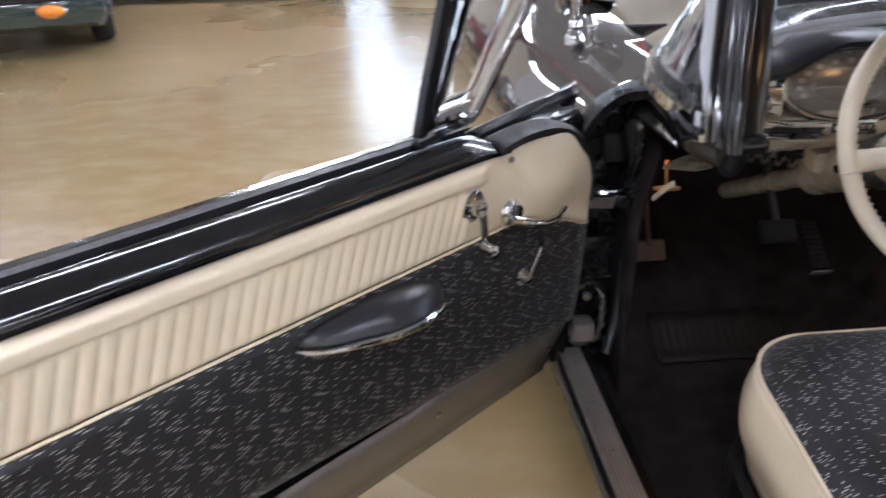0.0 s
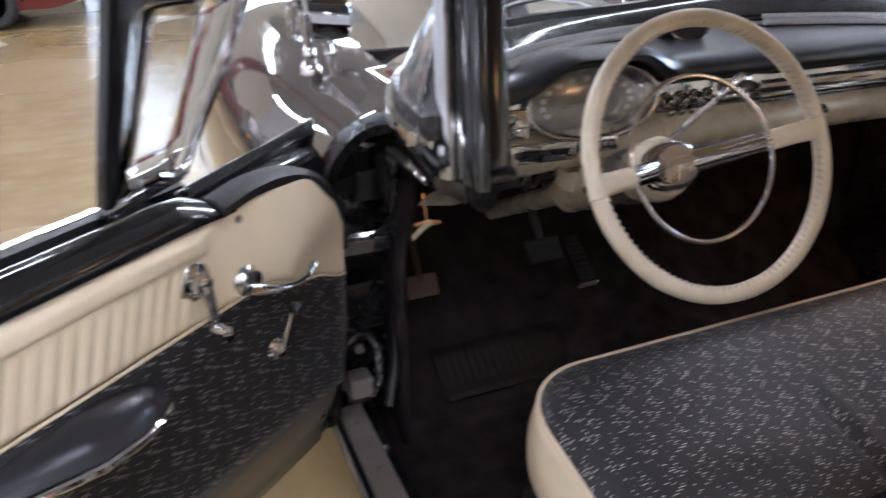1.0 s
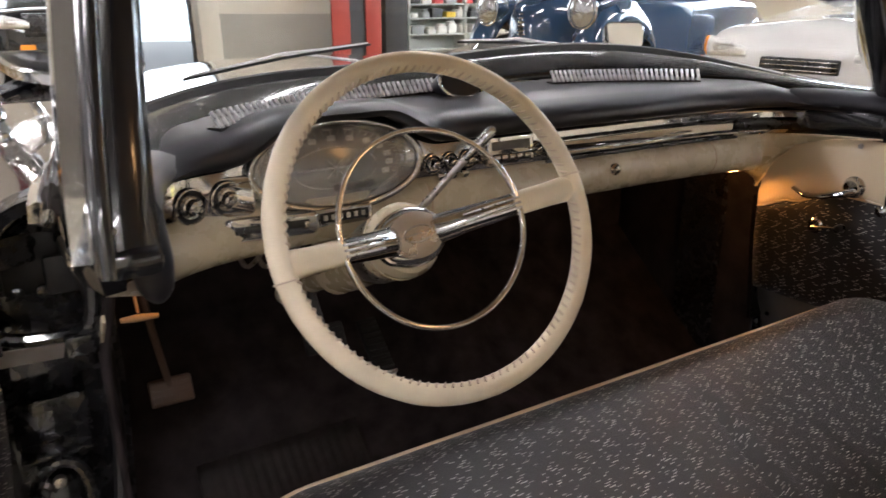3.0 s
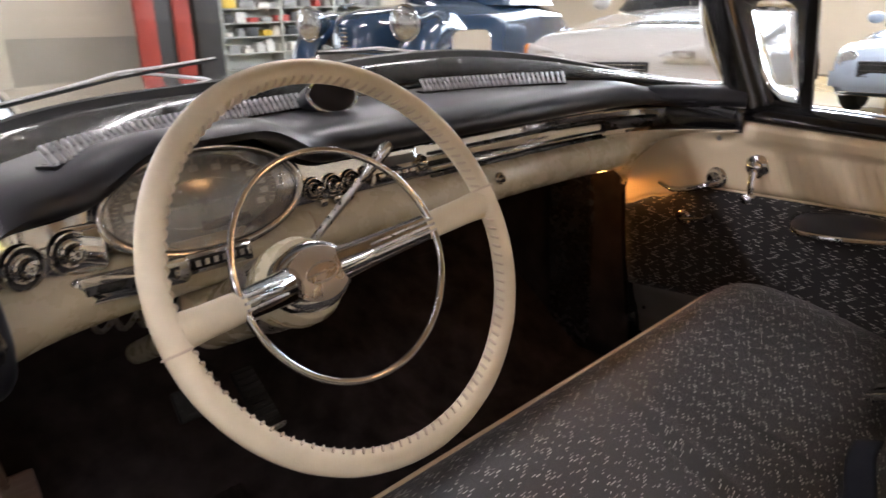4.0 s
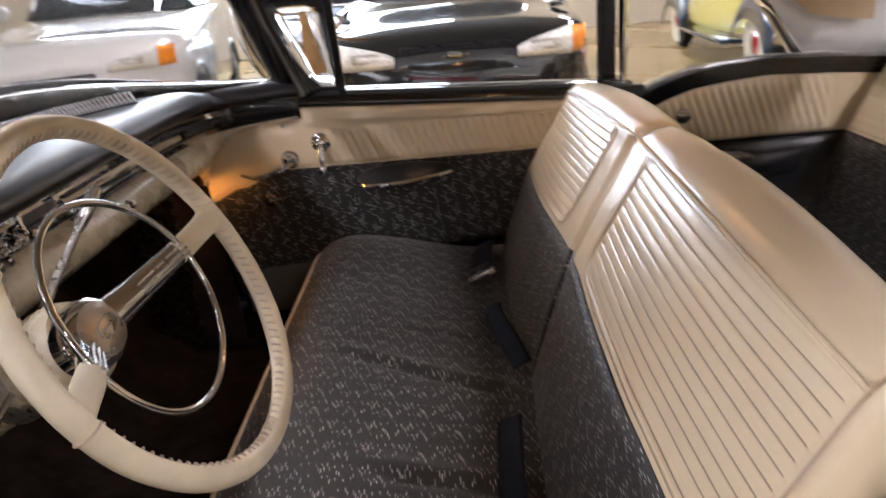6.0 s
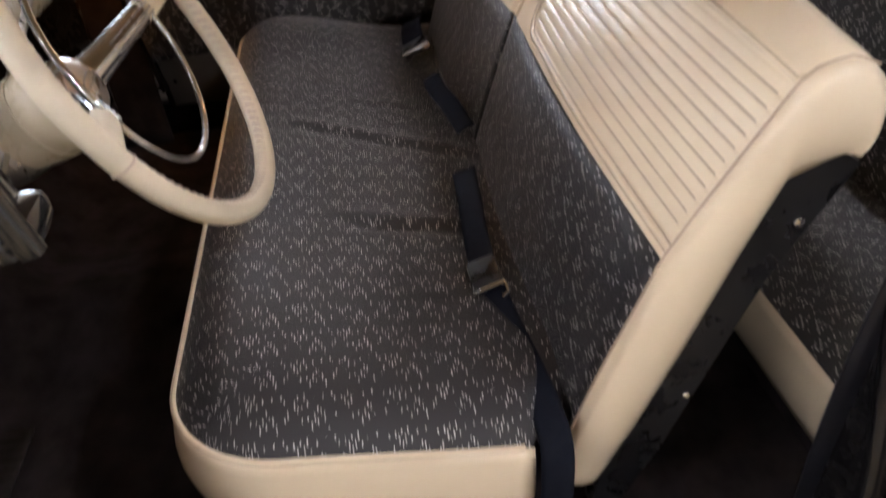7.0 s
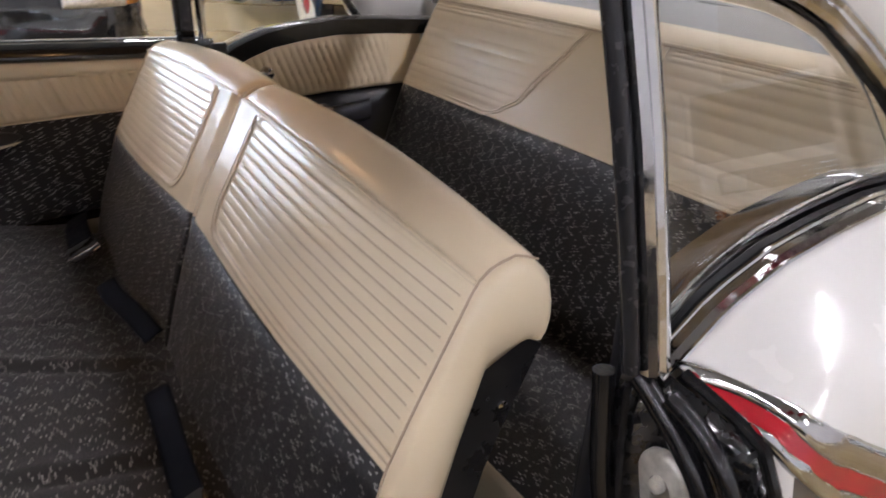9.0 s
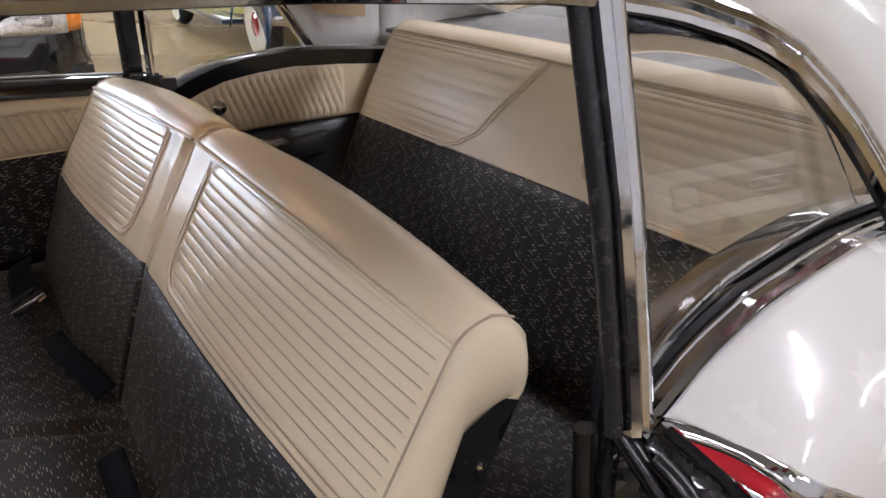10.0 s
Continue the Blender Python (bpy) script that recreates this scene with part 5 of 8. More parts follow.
    for k in np.linspace(0, 1, 27):
        y, f = 0.646 + 0.256 * k, rest_size(k)
        sect.append([at(y, 0.797 - 0.016 * k + (0.036 * f * math.sin(a) if math.sin(a) > 0 else 0.010 * f * math.sin(a)), 0.006 + 0.060 * f * (0.5 + 0.5 * math.cos(a)) - 0.012 * f * max(0.0, math.sin(a))) for a in np.linspace(0, 2 * math.pi, 23)[:-1]])
    arm = put("armrest", shape_loft(sect), PAD, None, "padded black armrest with a bright lower edge")
    put("armrest_trim", shape_tube([at(0.646 + 0.256 * k, 0.790 - 0.016 * k, 0.008 + 0.0605 * rest_size(k)) for k in np.linspace(0, 1, 40)], [0.0030 + 0.003 * rest_size(k) for k in np.linspace(0, 1, 40)], 8), CHROME, arm)
    # window crank
    cr = put("window_crank", shape_lathe([(0.026, 0), (0.026, 0.003), (0.021, 0.007), (0.014, 0.010), (0.013, 0.020), (0.009, 0.023), (0.0, 0.024)], 28), CHROME)
    cr.matrix_local = knob_pose(0.985, 0.890, 0.006)
    put("crank_arm", shape_tube(path([(0.985, 0.890, 0.024), (0.985, 0.868, 0.030), (0.984, 0.842, 0.034), (0.983, 0.828, 0.035)], 5), [0.009] * 4 + [0.0075] * 6 + [0.0065] * 6, 10, flat=0.6), CHROME, top)
    put("crank_knob", shape_lathe([(0.0085, 0), (0.010, 0.006), (0.009, 0.020), (0.011, 0.026), (0.0, 0.030)], 16), CHROME).matrix_local = knob_pose(0.983, 0.828, 0.033)
    # inside door handle
    hd = put("door_handle", shape_lathe([(0.024, 0), (0.024, 0.004), (0.018, 0.010), (0.016, 0.018), (0.0, 0.021)], 28), CHROME)
    hd.matrix_local = knob_pose(1.072, 0.853, 0.006)
    put("handle_lever", shape_tube(path([(1.062, 0.846, 0.022), (1.090, 0.836, 0.034), (1.125, 0.824, 0.037), (1.165, 0.818, 0.034), (1.20, 0.826, 0.026)], 6), [0.013] * 5 + [0.011] * 8 + [0.009] * 6 + [0.006] * 6, 12, flat_up=0.7), CHROME)
    # vent window crank
    vc = put("vent_crank", shape_lathe([(0.018, 0), (0.018, 0.003), (0.013, 0.006), (0.010, 0.016), (0.0, 0.018)], 24), CHROME)
    vc.matrix_local = knob_pose(1.108, 0.718, 0.010)
    tip = (1.129, 0.785) if s < 0 else (1.068, 0.765)
    low = (1.108, 0.718) if s < 0 else (1.140, 0.748)
    vc.matrix_local = knob_pose(low[0], low[1], 0.010)
    put("vent_crank_arm", shape_tube(path([(*low, 0.024), ((low[0] + tip[0]) / 2, (low[1] + tip[1]) / 2, 0.029), (*tip, 0.034)], 5), 0.0055, 10, flat_up=0.6), CHROME)
    put("vent_crank_knob", shape_lathe([(0.007, 0), (0.010, 0.006), (0.010, 0.014), (0.007, 0.022), (0.0, 0.024)], 14), PLASTIC).matrix_local = knob_pose(tip[0], tip[1], 0.030)
    # vent window
    F0 = 1.030 if s < 0 else 0.985
    lean = 1.0 if s < 0 else 0.0
    frame_skin, bar_skin, slim = (CHROME, BLACK_PAINT, 1.0) if s < 0 else (GARNISH, GARNISH, 0.5)
    vw = put("vent_window", shape_band(path([(0.918, 0.985, -0.042), (0.918 + 0.012 * lean, 1.08, -0.027), (0.918 + 0.024 * lean, 1.17, -0.010), (0.918 + 0.035 * lean, 1.255, 0.004)], 4), [(-0.007, -0.009), (0.007, -0.009), (0.009, 0.0), (0.007, 0.009), (-0.007, 0.009), (-0.009, 0.0)]), bar_skin, None, "framed vent window in the door")
    put("vent_front_frame", shape_band(path([(F0, 1.016, -0.040), (F0 + 0.034, 1.08, -0.027), (F0 + 0.078, 1.16, -0.010), (F0 + 0.128, 1.255, 0.004)], 5), [(a * slim, b * slim) for a, b in ((-0.006, -0.011), (0.005, -0.011), (0.007, -0.006), (0.002, 0.0), (0.007, 0.004), (0.005, 0.009), (-0.006, 0.009))]), frame_skin, vw)
    put("vent_sill", shape_band(path([(0.91, 1.004 + 0.4 * rise(0.95), -0.038), (0.96, 1.010 + 0.4 * rise(0.95), -0.038), (F0, 1.018, -0.038)], 4), [(-0.009, -0.009), (0.008, -0.009), (0.010, 0.0), (0.005, 0.006), (-0.007, 0.006)]), frame_skin, vw)
    put("vent_head", shape_band(path([(0.918 + 0.035 * lean, 1.258, 0.004), (F0 + 0.128, 1.258, 0.004)], 4), [(-0.008, -0.008), (0.008, -0.008), (0.008, 0.008), (-0.008, 0.008)]), frame_skin, vw)
    if s < 0:
        put("vent_latch", shape_tube(path([(1.0, 1.022, -0.022), (0.98, 1.030, -0.016), (0.955, 1.030, -0.014)], 4), [0.007] * 4 + [0.006] * 5, 8), CHROME, vw)
    a = path([(0.922, 1.01, -0.040), (0.918 + 0.035 * lean, 1.25, 0.003)], 5)
    b = path([(F0, 1.02, -0.040), (F0 + 0.124, 1.25, 0.003)], 5)
    put("vent_glass", shape_surf([[p.lerp(q, k) for k in np.linspace(0, 1, 4)] for p, q in zip(a, b)]), PANE, vw, solid=0.004).visible_shadow = False
    # bare hinge bracket edge at the front, lock at the rear
    put("lock_case", shape_box(0.05, 0.012, 0.09, 0.006, at=at(Y_B - 0.004, 0.78, -0.07)), STEEL)
    # ribbed inside of the shoulder in front of the vent window, running out to a point
    up = path([(1.03, 0.985, -0.050), (1.12, 0.992, -0.054), (1.22, 1.000, -0.056), (1.325, 1.010, -0.058)], 5)
    dn = path([(1.03, 0.945, -0.012), (1.12, 0.945, -0.016), (1.21, 0.932, -0.022), (1.285, 0.905, -0.028)], 5)
    rows = []
    for p, q in zip(up, dn):
        rows.append([p.lerp(q, k) + Vector((-s * 0.006 * math.sin(3 * math.pi * k) ** 2, 0, 0)) for k in np.linspace(0, 1, 19)])
    sh = put("door_shoulder", shape_surf(rows), BLACK_PAINT, None, "ribbed black shoulder of the door", solid=0.006)
    put("shoulder_edge", shape_tube(up, 0.0022, 6), STEEL, sh)
    top.rotation_euler = (0, 0, radians(s * swing))
    return top


car_door(1, 0.0, "closed passenger door with cream and black brocade trim")
car_door(-1, SWING, "wide open driver's door with cream and black brocade trim")

# ---- dashboard ----
dash = thing("dashboard", "black padded dashboard with chrome fascia and cream lower panel", "dashboard")


def dash_point(x):
    """The fascia's line in plan: straight across, bending back at both ends. Returns the place and the way towards the seats."""
    n, half, deep = 5.0, 0.735, 0.30
    def f(v):
        return 1.0 + deep * max(1e-4, 1 - (abs(v) / half) ** n) ** (1 / n)
    e = 0.0008
    y = f(x)
    dy = (f(x + e) - f(x - e)) / (2 * e) if abs(x) < half - 0.002 else -8 * math.copysign(1, x)
    way = Vector((dy, -1, 0)).normalized()
    return Vector((x, y, 0)), way


XS = sorted(set([round(v, 4) for v in list(np.linspace(-0.6, 0.6, 81)) + [s * v for s in (1, -1) for v in (0.62, 0.64, 0.66, 0.68, 0.695, 0.708, 0.718, 0.725, 0.730, 0.7325)]]))


def hump(x):
    return step01(x, -0.585, -0.47) * (1 - step01(x, -0.34, -0.205))


def well(x):
    return step01(x, -0.53, -0.50) * (1 - step01(x, -0.296, -0.266))


def dash_strip(profile, x_from=-1.0, x_to=1.0):
    rows = []
    for x in XS:
        if x < x_from or x > x_to:
            continue
        p, way = dash_point(x)
        rows.append([p + way * d + Vector((0, 0, z)) for d, z in profile(x)])
    return rows


def pad_profile(x):
    h = hump(x)
    e = step01(abs(x), 0.60, 0.725)
    back = -0.21 * (1 - 0.75 * e)
    return [(back, 1.068 - 0.02 * e), (back * 0.6, 1.066 - 0.02 * e), (-0.06 + 0.02 * e, 1.062 + 0.012 * h - 0.02 * e), (-0.015, 1.060 + 0.026 * h - 0.02 * e), (0.018, 1.055 + 0.036 * h - 0.018 * e), (0.040 + 0.018 * h, 1.043 + 0.044 * h - 0.015 * e), (0.048 + 0.022 * h, 1.028 + 0.050 * h - 0.01 * e),
            (0.042 + 0.020 * h, 1.014 + 0.054 * h), (0.020 + 0.01 * h, 1.008 + 0.056 * h), (-0.004, 1.008 + 0.056 * h)]


part("crash_pad", shape_surf(dash_strip(pad_profile)), PAD, dash, "padded black vinyl dashboard top with an instrument hood", sharp=60)
part("fascia", shape_surf(dash_strip(lambda x: [(d - 0.042 * well(x), z) for d, z in ((-0.012, 1.008 + 0.06 * hump(x)), (0.0, 1.000 + 0.05 * hump(x)), (0.004, 0.98), (0.006, 0.965), (0.002, 0.945), (-0.010, 0.938))])), CHROME, dash, "bright chrome fascia band")
LINE = [p + w * 0.0075 for p, w in (dash_point(x) for x in np.linspace(0.03, 0.56, 40))]
for z, m in ((1.002, CHROME), (0.984, PLASTIC), (0.955, CHROME), (0.943, PLASTIC)):
    part("fascia_bead", shape_tube([Vector((p.x, p.y, z)) for p in LINE], 0.0035, 6), m, dash)
dark = [[p + w * (0.0075 if k == 0 else 0.0078) + Vector((0, 0, 0.984 - 0.028 * k)) for k in (0, 1)] for p, w in (dash_point(x) for x in np.linspace(0.55, 0.715, 20))]
part("end_panel", shape_surf(dark), PLASTIC, dash, solid=0.003)
part("end_strip", shape_tube([p + w * 0.008 + Vector((0, 0, 1.0)) for p, w in (dash_point(x) for x in np.linspace(0.55, 0.726, 24))], 0.004, 6), CHROME, dash)
part("lower_panel", shape_surf(dash_strip(lambda x: [(-0.012, 0.941), (0.008, 0.936), (0.024, 0.924), (0.032, 0.905), (0.030, 0.885), (0.016, 0.867), (-0.01, 0.857), (-0.07, 0.853)], -0.712, 0.62)), CREAM_PAINT, dash, "cream enamelled lower dashboard")
part("glove_seam", shape_tube([dash_point(0.485)[0] + dash_point(0.485)[1] * d + Vector((0, 0, z)) for d, z in ((0.009, 0.9362), (0.0245, 0.9242), (0.0322, 0.905), (0.0302, 0.885), (0.0162, 0.867))], 0.0012, 6), GROOVE, dash)
part("glove_seam", shape_tube([dash_point(-0.235)[0] + dash_point(-0.235)[1] * d + Vector((0, 0, z)) for d, z in ((0.009, 0.9362), (0.0245, 0.9242), (0.0322, 0.905), (0.0302, 0.885), (0.0162, 0.867))], 0.0012, 6), GROOVE, dash)
lk = part("glove_lock", shape_lathe([(0.012, 0), (0.012, 0.004), (0.008, 0.007), (0.007, 0.012), (0.0, 0.013)], 20), CHROME, dash)
lk.matrix_world = turned((0, -1, 0.1), (0.185, 1.268, 0.915))

# cream cheek that carries the lower panel round to the passenger door
rows = []
for t in np.linspace(0, 1, 15):
    a = Vector((0.585 + 0.03 * t, lerp_table(t, [(0, 1.292), (0.25, 1.268), (0.5, 1.260), (0.75, 1.266), (1, 1.285)]), lerp_table(t, [(0, 0.941), (0.25, 0.926), (0.5, 0.905), (0.75, 0.885), (1, 0.858)])))
    b = Vector((0.699, lerp_table(t, [(0, 1.032), (0.25, 1.115), (0.5, 1.214), (0.75, 1.266), (1, 1.305)]), lerp_table(t, [(0, 0.963), (0.25, 0.951), (0.5, 0.927), (0.75, 0.880), (1, 0.805)])))
    c = Vector((0.692, max(b.y, a.y - 0.03), 0.45 * a.z + 0.55 * b.z - 0.004))
    rows.append([a * (1 - k) ** 2 + c * (2 * k * (1 - k)) + b * k * k for k in np.linspace(0, 1, 17)])
part("dash_cheek", shape_surf(rows), CREAM_PAINT, dash, "cream enamelled end of the dashboard", sharp=80, solid=0.003)
edge = [r[-1] + Vector((-0.002, 0, 0)) for r in rows]
part("cheek_bead", shape_tube(edge, 0.0022, 6), CREAM_VINYL, dash)
rows = []
for k in np.linspace(0, 1, 19):
    y = 1.335 - 0.31 * k
    h = 0.034 * math.sin(math.pi * min(0.80, 0.12 + 0.88 * k)) ** 0.5
    x = 0.600 + 0.104 * step01(k, 0.0, 0.45)
    rows.append([(x - 0.004 * math.sin(math.pi * m), y, 0.978 + 0.006 * k + h * (2 * m - 1)) for m in np.linspace(0, 1, 7)])
pod_end = part("end_pod", shape_surf(rows), BLACK_PAINT, dash, "glossy black pod at the end of the dashboard", solid=0.004)
part("pod_bead", shape_tube([r[-1] for r in map(lambda q: [Vector(v) for v in q], rows)], 0.003, 6), CHROME, pod_end)

# the pad's corner, running back to the pillar's foot
for sd in (1, -1):
    rings = []
    for x, y in ((0.672, 1.235), (0.700, 1.175), (0.716, 1.12), (0.726, 1.07), (0.734, 1.035)):
        rings.append([(sd * (x + a), y + 0.3 * a, z) for a, z in ((-0.022, 1.014), (-0.026, 1.026), (-0.020, 1.042), (0.0, 1.050), (0.03, 1.052), (0.03, 1.005), (-0.012, 1.006))])
    part("pad_corner", shape_loft(rings), PAD, dash, sharp=60)

# speaker and defroster grilles on the top
slat_mesh = mesh_of("slat", shape_move(shape_box(0.0052, 0.008, 0.030, 0.0022, 1), pose(0, 0, 0, -38)))
slat_mesh.materials.append(SLAT_METAL)
for x0, x1 in ((-0.585, -0.125), (0.155, 0.50)):
    pts = []
    for x in np.linspace(x0, x1, 24):
        pts.append(Vector((x, shield_y(x, 0.722, 1.02, 0.49, 2.3) - 0.055, 1.071 - 0.016 * abs(x))))
    gr = part("defroster_grille", shape_band(pts, [(-0.012, -0.004), (0.012, -0.004), (0.012, 0.002), (-0.012, 0.002)]), PLASTIC, dash, "dark slot with upright chromed slats")
    count = int((x1 - x0) / 0.0105)
    for i in range(count):
        x = x0 + (x1 - x0) * (i + 0.5) / count
        ob = new("slat", slat_mesh)
        ob.parent = gr
        ob.location = (x, shield_y(x, 0.722, 1.02, 0.49, 2.3) - 0.058, 1.084 - 0.016 * abs(x))
        ob.rotation_euler = (0, 0, math.atan2(shield_y(x + 0.01, 0.722, 1.02, 0.49, 2.3) - shield_y(x - 0.01, 0.722, 1.02, 0.49, 2.3), 0.02))

# clock pod
pod = part("clock_pod", shape_lathe([(0.0, -0.11), (0.022, -0.10), (0.036, -0.06), (0.041, -0.01), (0.040, 0.0)], 28, 1.2, 0.8), PAD, dash, "oval clock in a black pod")
pod.matrix_world = turned((-0.08, -1, 0.38), (-0.092, 1.405, 1.090))
part("clock_ring", shape_tube([(0.0475 * math.cos(a), 0.0315 * math.sin(a), 0.001) for a in np.linspace(0, 2 * math.pi, 41)[:-1]], 0.0035, 8, True), CHROME, pod)
part("clock_face", shape_lathe([(0.038, -0.012), (0.038, -0.006), (0.0, -0.006)], 28, 1.2, 0.8), plain("clock_dial_face", (0.22, 0.21, 0.19), 0.4), pod)
for a in (40, 130):
    part("clock_hand", shape_box(0.022, 0.002, 0.001, at=(0.011 * math.cos(radians(a)), 0.011 * math.sin(radians(a)), -0.004)), DIAL_MARK, pod)

# instrument cluster
oval = part("speedometer", shape_tube([(0.146 * math.cos(a), 0.069 * math.sin(a), 0.004) for a in np.linspace(0, 2 * math.pi, 73)[:-1]], 0.0075, 10, True), CHROME, dash, "wide oval instrument cluster under glass")
CL = turned((0.03, -1, 0.22), (-0.398, 1.285, 0.988))
oval.matrix_world = CL
part("bezel", shape_surf([[(0.146 * (1 - k) * math.cos(a) + 0.122 * k * math.cos(a), (0.069 * (1 - k) + 0.054 * k) * math.sin(a), 0.002 - 0.020 * k) for a in np.linspace(0, 2 * math.pi, 73)[:-1]] for k in (0, 0.35, 0.7, 1)], close_v=True), CHROME, oval)
part("dial", shape_lathe([(0.124, -0.022), (0.124, -0.0185), (0.0, -0.0185)], 64, 1.0, 0.45), DIAL, oval, "dark brown dial with pale markings")
for i in range(13):
    a = radians(205 - 230 * i / 12)
    part("dial_mark", shape_move(shape_box(0.013, 0.009, 0.001), pose(0.100 * math.cos(a), 0.0435 * math.sin(a), -0.0172)), DIAL_MARK, oval)
for i in range(37):
    a = radians(205 - 230 * i / 36)
    part("scale_line", shape_move(shape_box(0.006, 0.0012, 0.001), pose(0.117 * math.cos(a), 0.0515 * math.sin(a), -0.0174, 0, 0, math.degrees(math.atan2(0.45 * math.sin(a), math.cos(a))))), DIAL_MARK, oval)
part("inner_ring", shape_tube([(0.074 * math.cos(a), 0.033 * math.sin(a) - 0.004, -0.016) for a in np.linspace(0, 2 * math.pi, 49)[:-1]], 0.0016, 6, True), CHROME, oval)
part("inner_disc", shape_lathe([(0.073, -0.0178), (0.073, -0.0166), (0.0, -0.0166)], 48, 1.0, 0.445), plain("inner_dial_face", (0.11, 0.105, 0.095), 0.4, vary=0.1, scale=50), oval).location = (0, -0.004, 0)
part("needle", shape_box(0.11, 0.004, 0.002, 0.0008, 1, at=(-0.01, -0.004, -0.0138)), CHROME, oval)
part("centre_star", shape_join(*[shape_move(shape_box(length, 0.0022, 0.0015), pose(0.0, -0.004, -0.0132, 0, 0, turn)) for length, turn in ((0.075, 0), (0.03, 90), (0.045, 45), (0.045, -45))]), CHROME, oval)
part("odometer", shape_box(0.075, 0.013, 0.004, 0.002, at=(0.03, -0.036, -0.016)), PLASTIC, oval)
cover = part("cluster_glass", shape_lathe([(0.143, 0.002), (0.10, 0.009), (0.05, 0.0125), (0.0, 0.0135)], 64, 1.0, 0.47), GAUGE_GLASS, oval, solid=0.003)
cover.visible_shadow = False


def dash_knob(x, z, r, deep=0.02, lab=""):
    p, w = dash_point(x)
    ring = part("knob_ring", shape_lathe([(r * 1.45, 0), (r * 1.45, 0.003), (r * 1.38, 0.007), (r * 1.27, 0.0075), (r * 1.20, 0.005), (r * 1.18, 0.001)], 32), CHROME, dash)
    ring.matrix_world = turned(w, p + w * 0.004 + Vector((0, 0, z)))
    part("knob", shape_lathe([(r * 0.98, 0.0), (r * 0.98, 0.005), (r * 0.92, 0.007), (r * 0.80, 0.0065), (r * 0.76, 0.009), (r * 0.66, 0.010), (r * 0.60, deep * 0.8), (r * 0.54, deep), (r * 0.36, deep + 0.001), (r * 0.30, deep - 0.001), (r * 0.16, deep - 0.001), (r * 0.12, deep + 0.001), (0.0, deep + 0.0015)], 28), CHROME, ring)
    part("knob_well", shape_lathe([(r * 1.20, 0.001), (r * 1.20, 0.003), (r * 0.96, 0.003)], 24), PLASTIC, ring)


dash_knob(-0.640, 0.962, 0.019)
dash_knob(-0.583, 0.962, 0.019)
for x in (-0.222, -0.186, -0.150):
    dash_knob(x, 0.968, 0.0125, 0.022)
for x in (-0.118, 0.004):
    dash_knob(x, 0.972, 0.010, 0.018)
for x in (-0.205, -0.18, -0.155):
    p, w = dash_point(x)
    part("push_button", shape_box(0.014, 0.014, 0.010, 0.003), CHROME, dash).matrix_world = turned(w, p + w * 0.008 + Vector((0, 0, 0.943)))
rad = part("radio", shape_plate(rounded_rect(0.052, 0.026, 0.006), 0.010, 0.003), CHROME, dash, "chrome-framed push-button radio")
rad.matrix_world = turned((0, -1, 0.1), (-0.057, 1.298, 0.975))
part("radio_dial", shape_box(0.086, 0.016, 0.003, 0.001, at=(0, 0.010, 0.010)), DIAL, rad)
part("radio_slot", shape_box(0.09, 0.014, 0.004, 0.001, at=(0, -0.012, 0.010)), PLASTIC, rad)
for k in range(5):
    part("radio_button", shape_box(0.014, 0.010, 0.008, 0.002, at=(-0.034 + 0.017 * k, -0.012, 0.012)), CHROME, rad)
pl = part("switch_plate", shape_plate(rounded_rect(0.072, 0.030, 0.012), 0.006, 0.003), CHROME, dash)
pl.matrix_world = turned((-0.12, -1, 0.12), (-0.612, 1.281, 0.962))
ig = part("heater_panel", shape_plate(rounded_rect(0.072, 0.018, 0.012), 0.012, 0.005), CHROME, dash, "chrome heater control panel")
ig.matrix_world = turned((-0.10, -1, 0.14), (-0.523, 1.257, 0.914))
part("heater_slot", shape_box(0.112, 0.012, 0.002, 0.0008, at=(0, 0.0, 0.0122)), PLASTIC, ig)
part("heater_lever", shape_box(0.008, 0.012, 0.012, 0.002, at=(0.050, -0.002, 0.017)), CHROME, ig)
gi = part("gear_indicator", shape_plate(rounded_rect(0.050, 0.014, 0.004), 0.010, 0.003), CHROME, dash, "black gear indicator window in a chrome frame")
gi.matrix_world = turned((0, -1, 0.15), (-0.406, 1.262, 0.913))
part("indicator_window", shape_box(0.084, 0.016, 0.003, 0.001, at=(0, 0, 0.010)), PLASTIC, gi)
for k in range(6):
    part("indicator_mark", shape_box(0.006, 0.008, 0.001, at=(-0.032 + 0.0128 * k, 0, 0.0122)), DIAL_MARK, gi)
part("ignition_switch", shape_lathe([(0.014, 0), (0.014, 0.004), (0.009, 0.008), (0.0, 0.009)], 20), CHROME, dash).matrix_world = turned((0, -1, 0.05), (-0.475, 1.266, 0.905))
part("hazard_tab", shape_box(0.03, 0.02, 0.012, 0.003, at=(-0.50, 1.27, 0.858)), PLASTIC, dash)
part("under_dash_wiring", shape_join(*[shape_tube(smooth_path([(-0.56 + 0.03 * k, 1.34, 0.853), (-0.54 + 0.03 * k, 1.35, 0.82 - 0.006 * k), (-0.50 + 0.03 * k, 1.36, 0.85)], 5), 0.004, 6) for k in range(4)]), STEEL, dash)
part("end_roll", shape_tube(smooth_path([(-0.722, 1.10, 1.030), (-0.722, 1.085, 0.99), (-0.718, 1.088, 0.945), (-0.714, 1.105, 0.895)], 6), [0.025] * 13 + [0.024, 0.023, 0.022, 0.020, 0.016, 0.010], 14), PAD, dash)

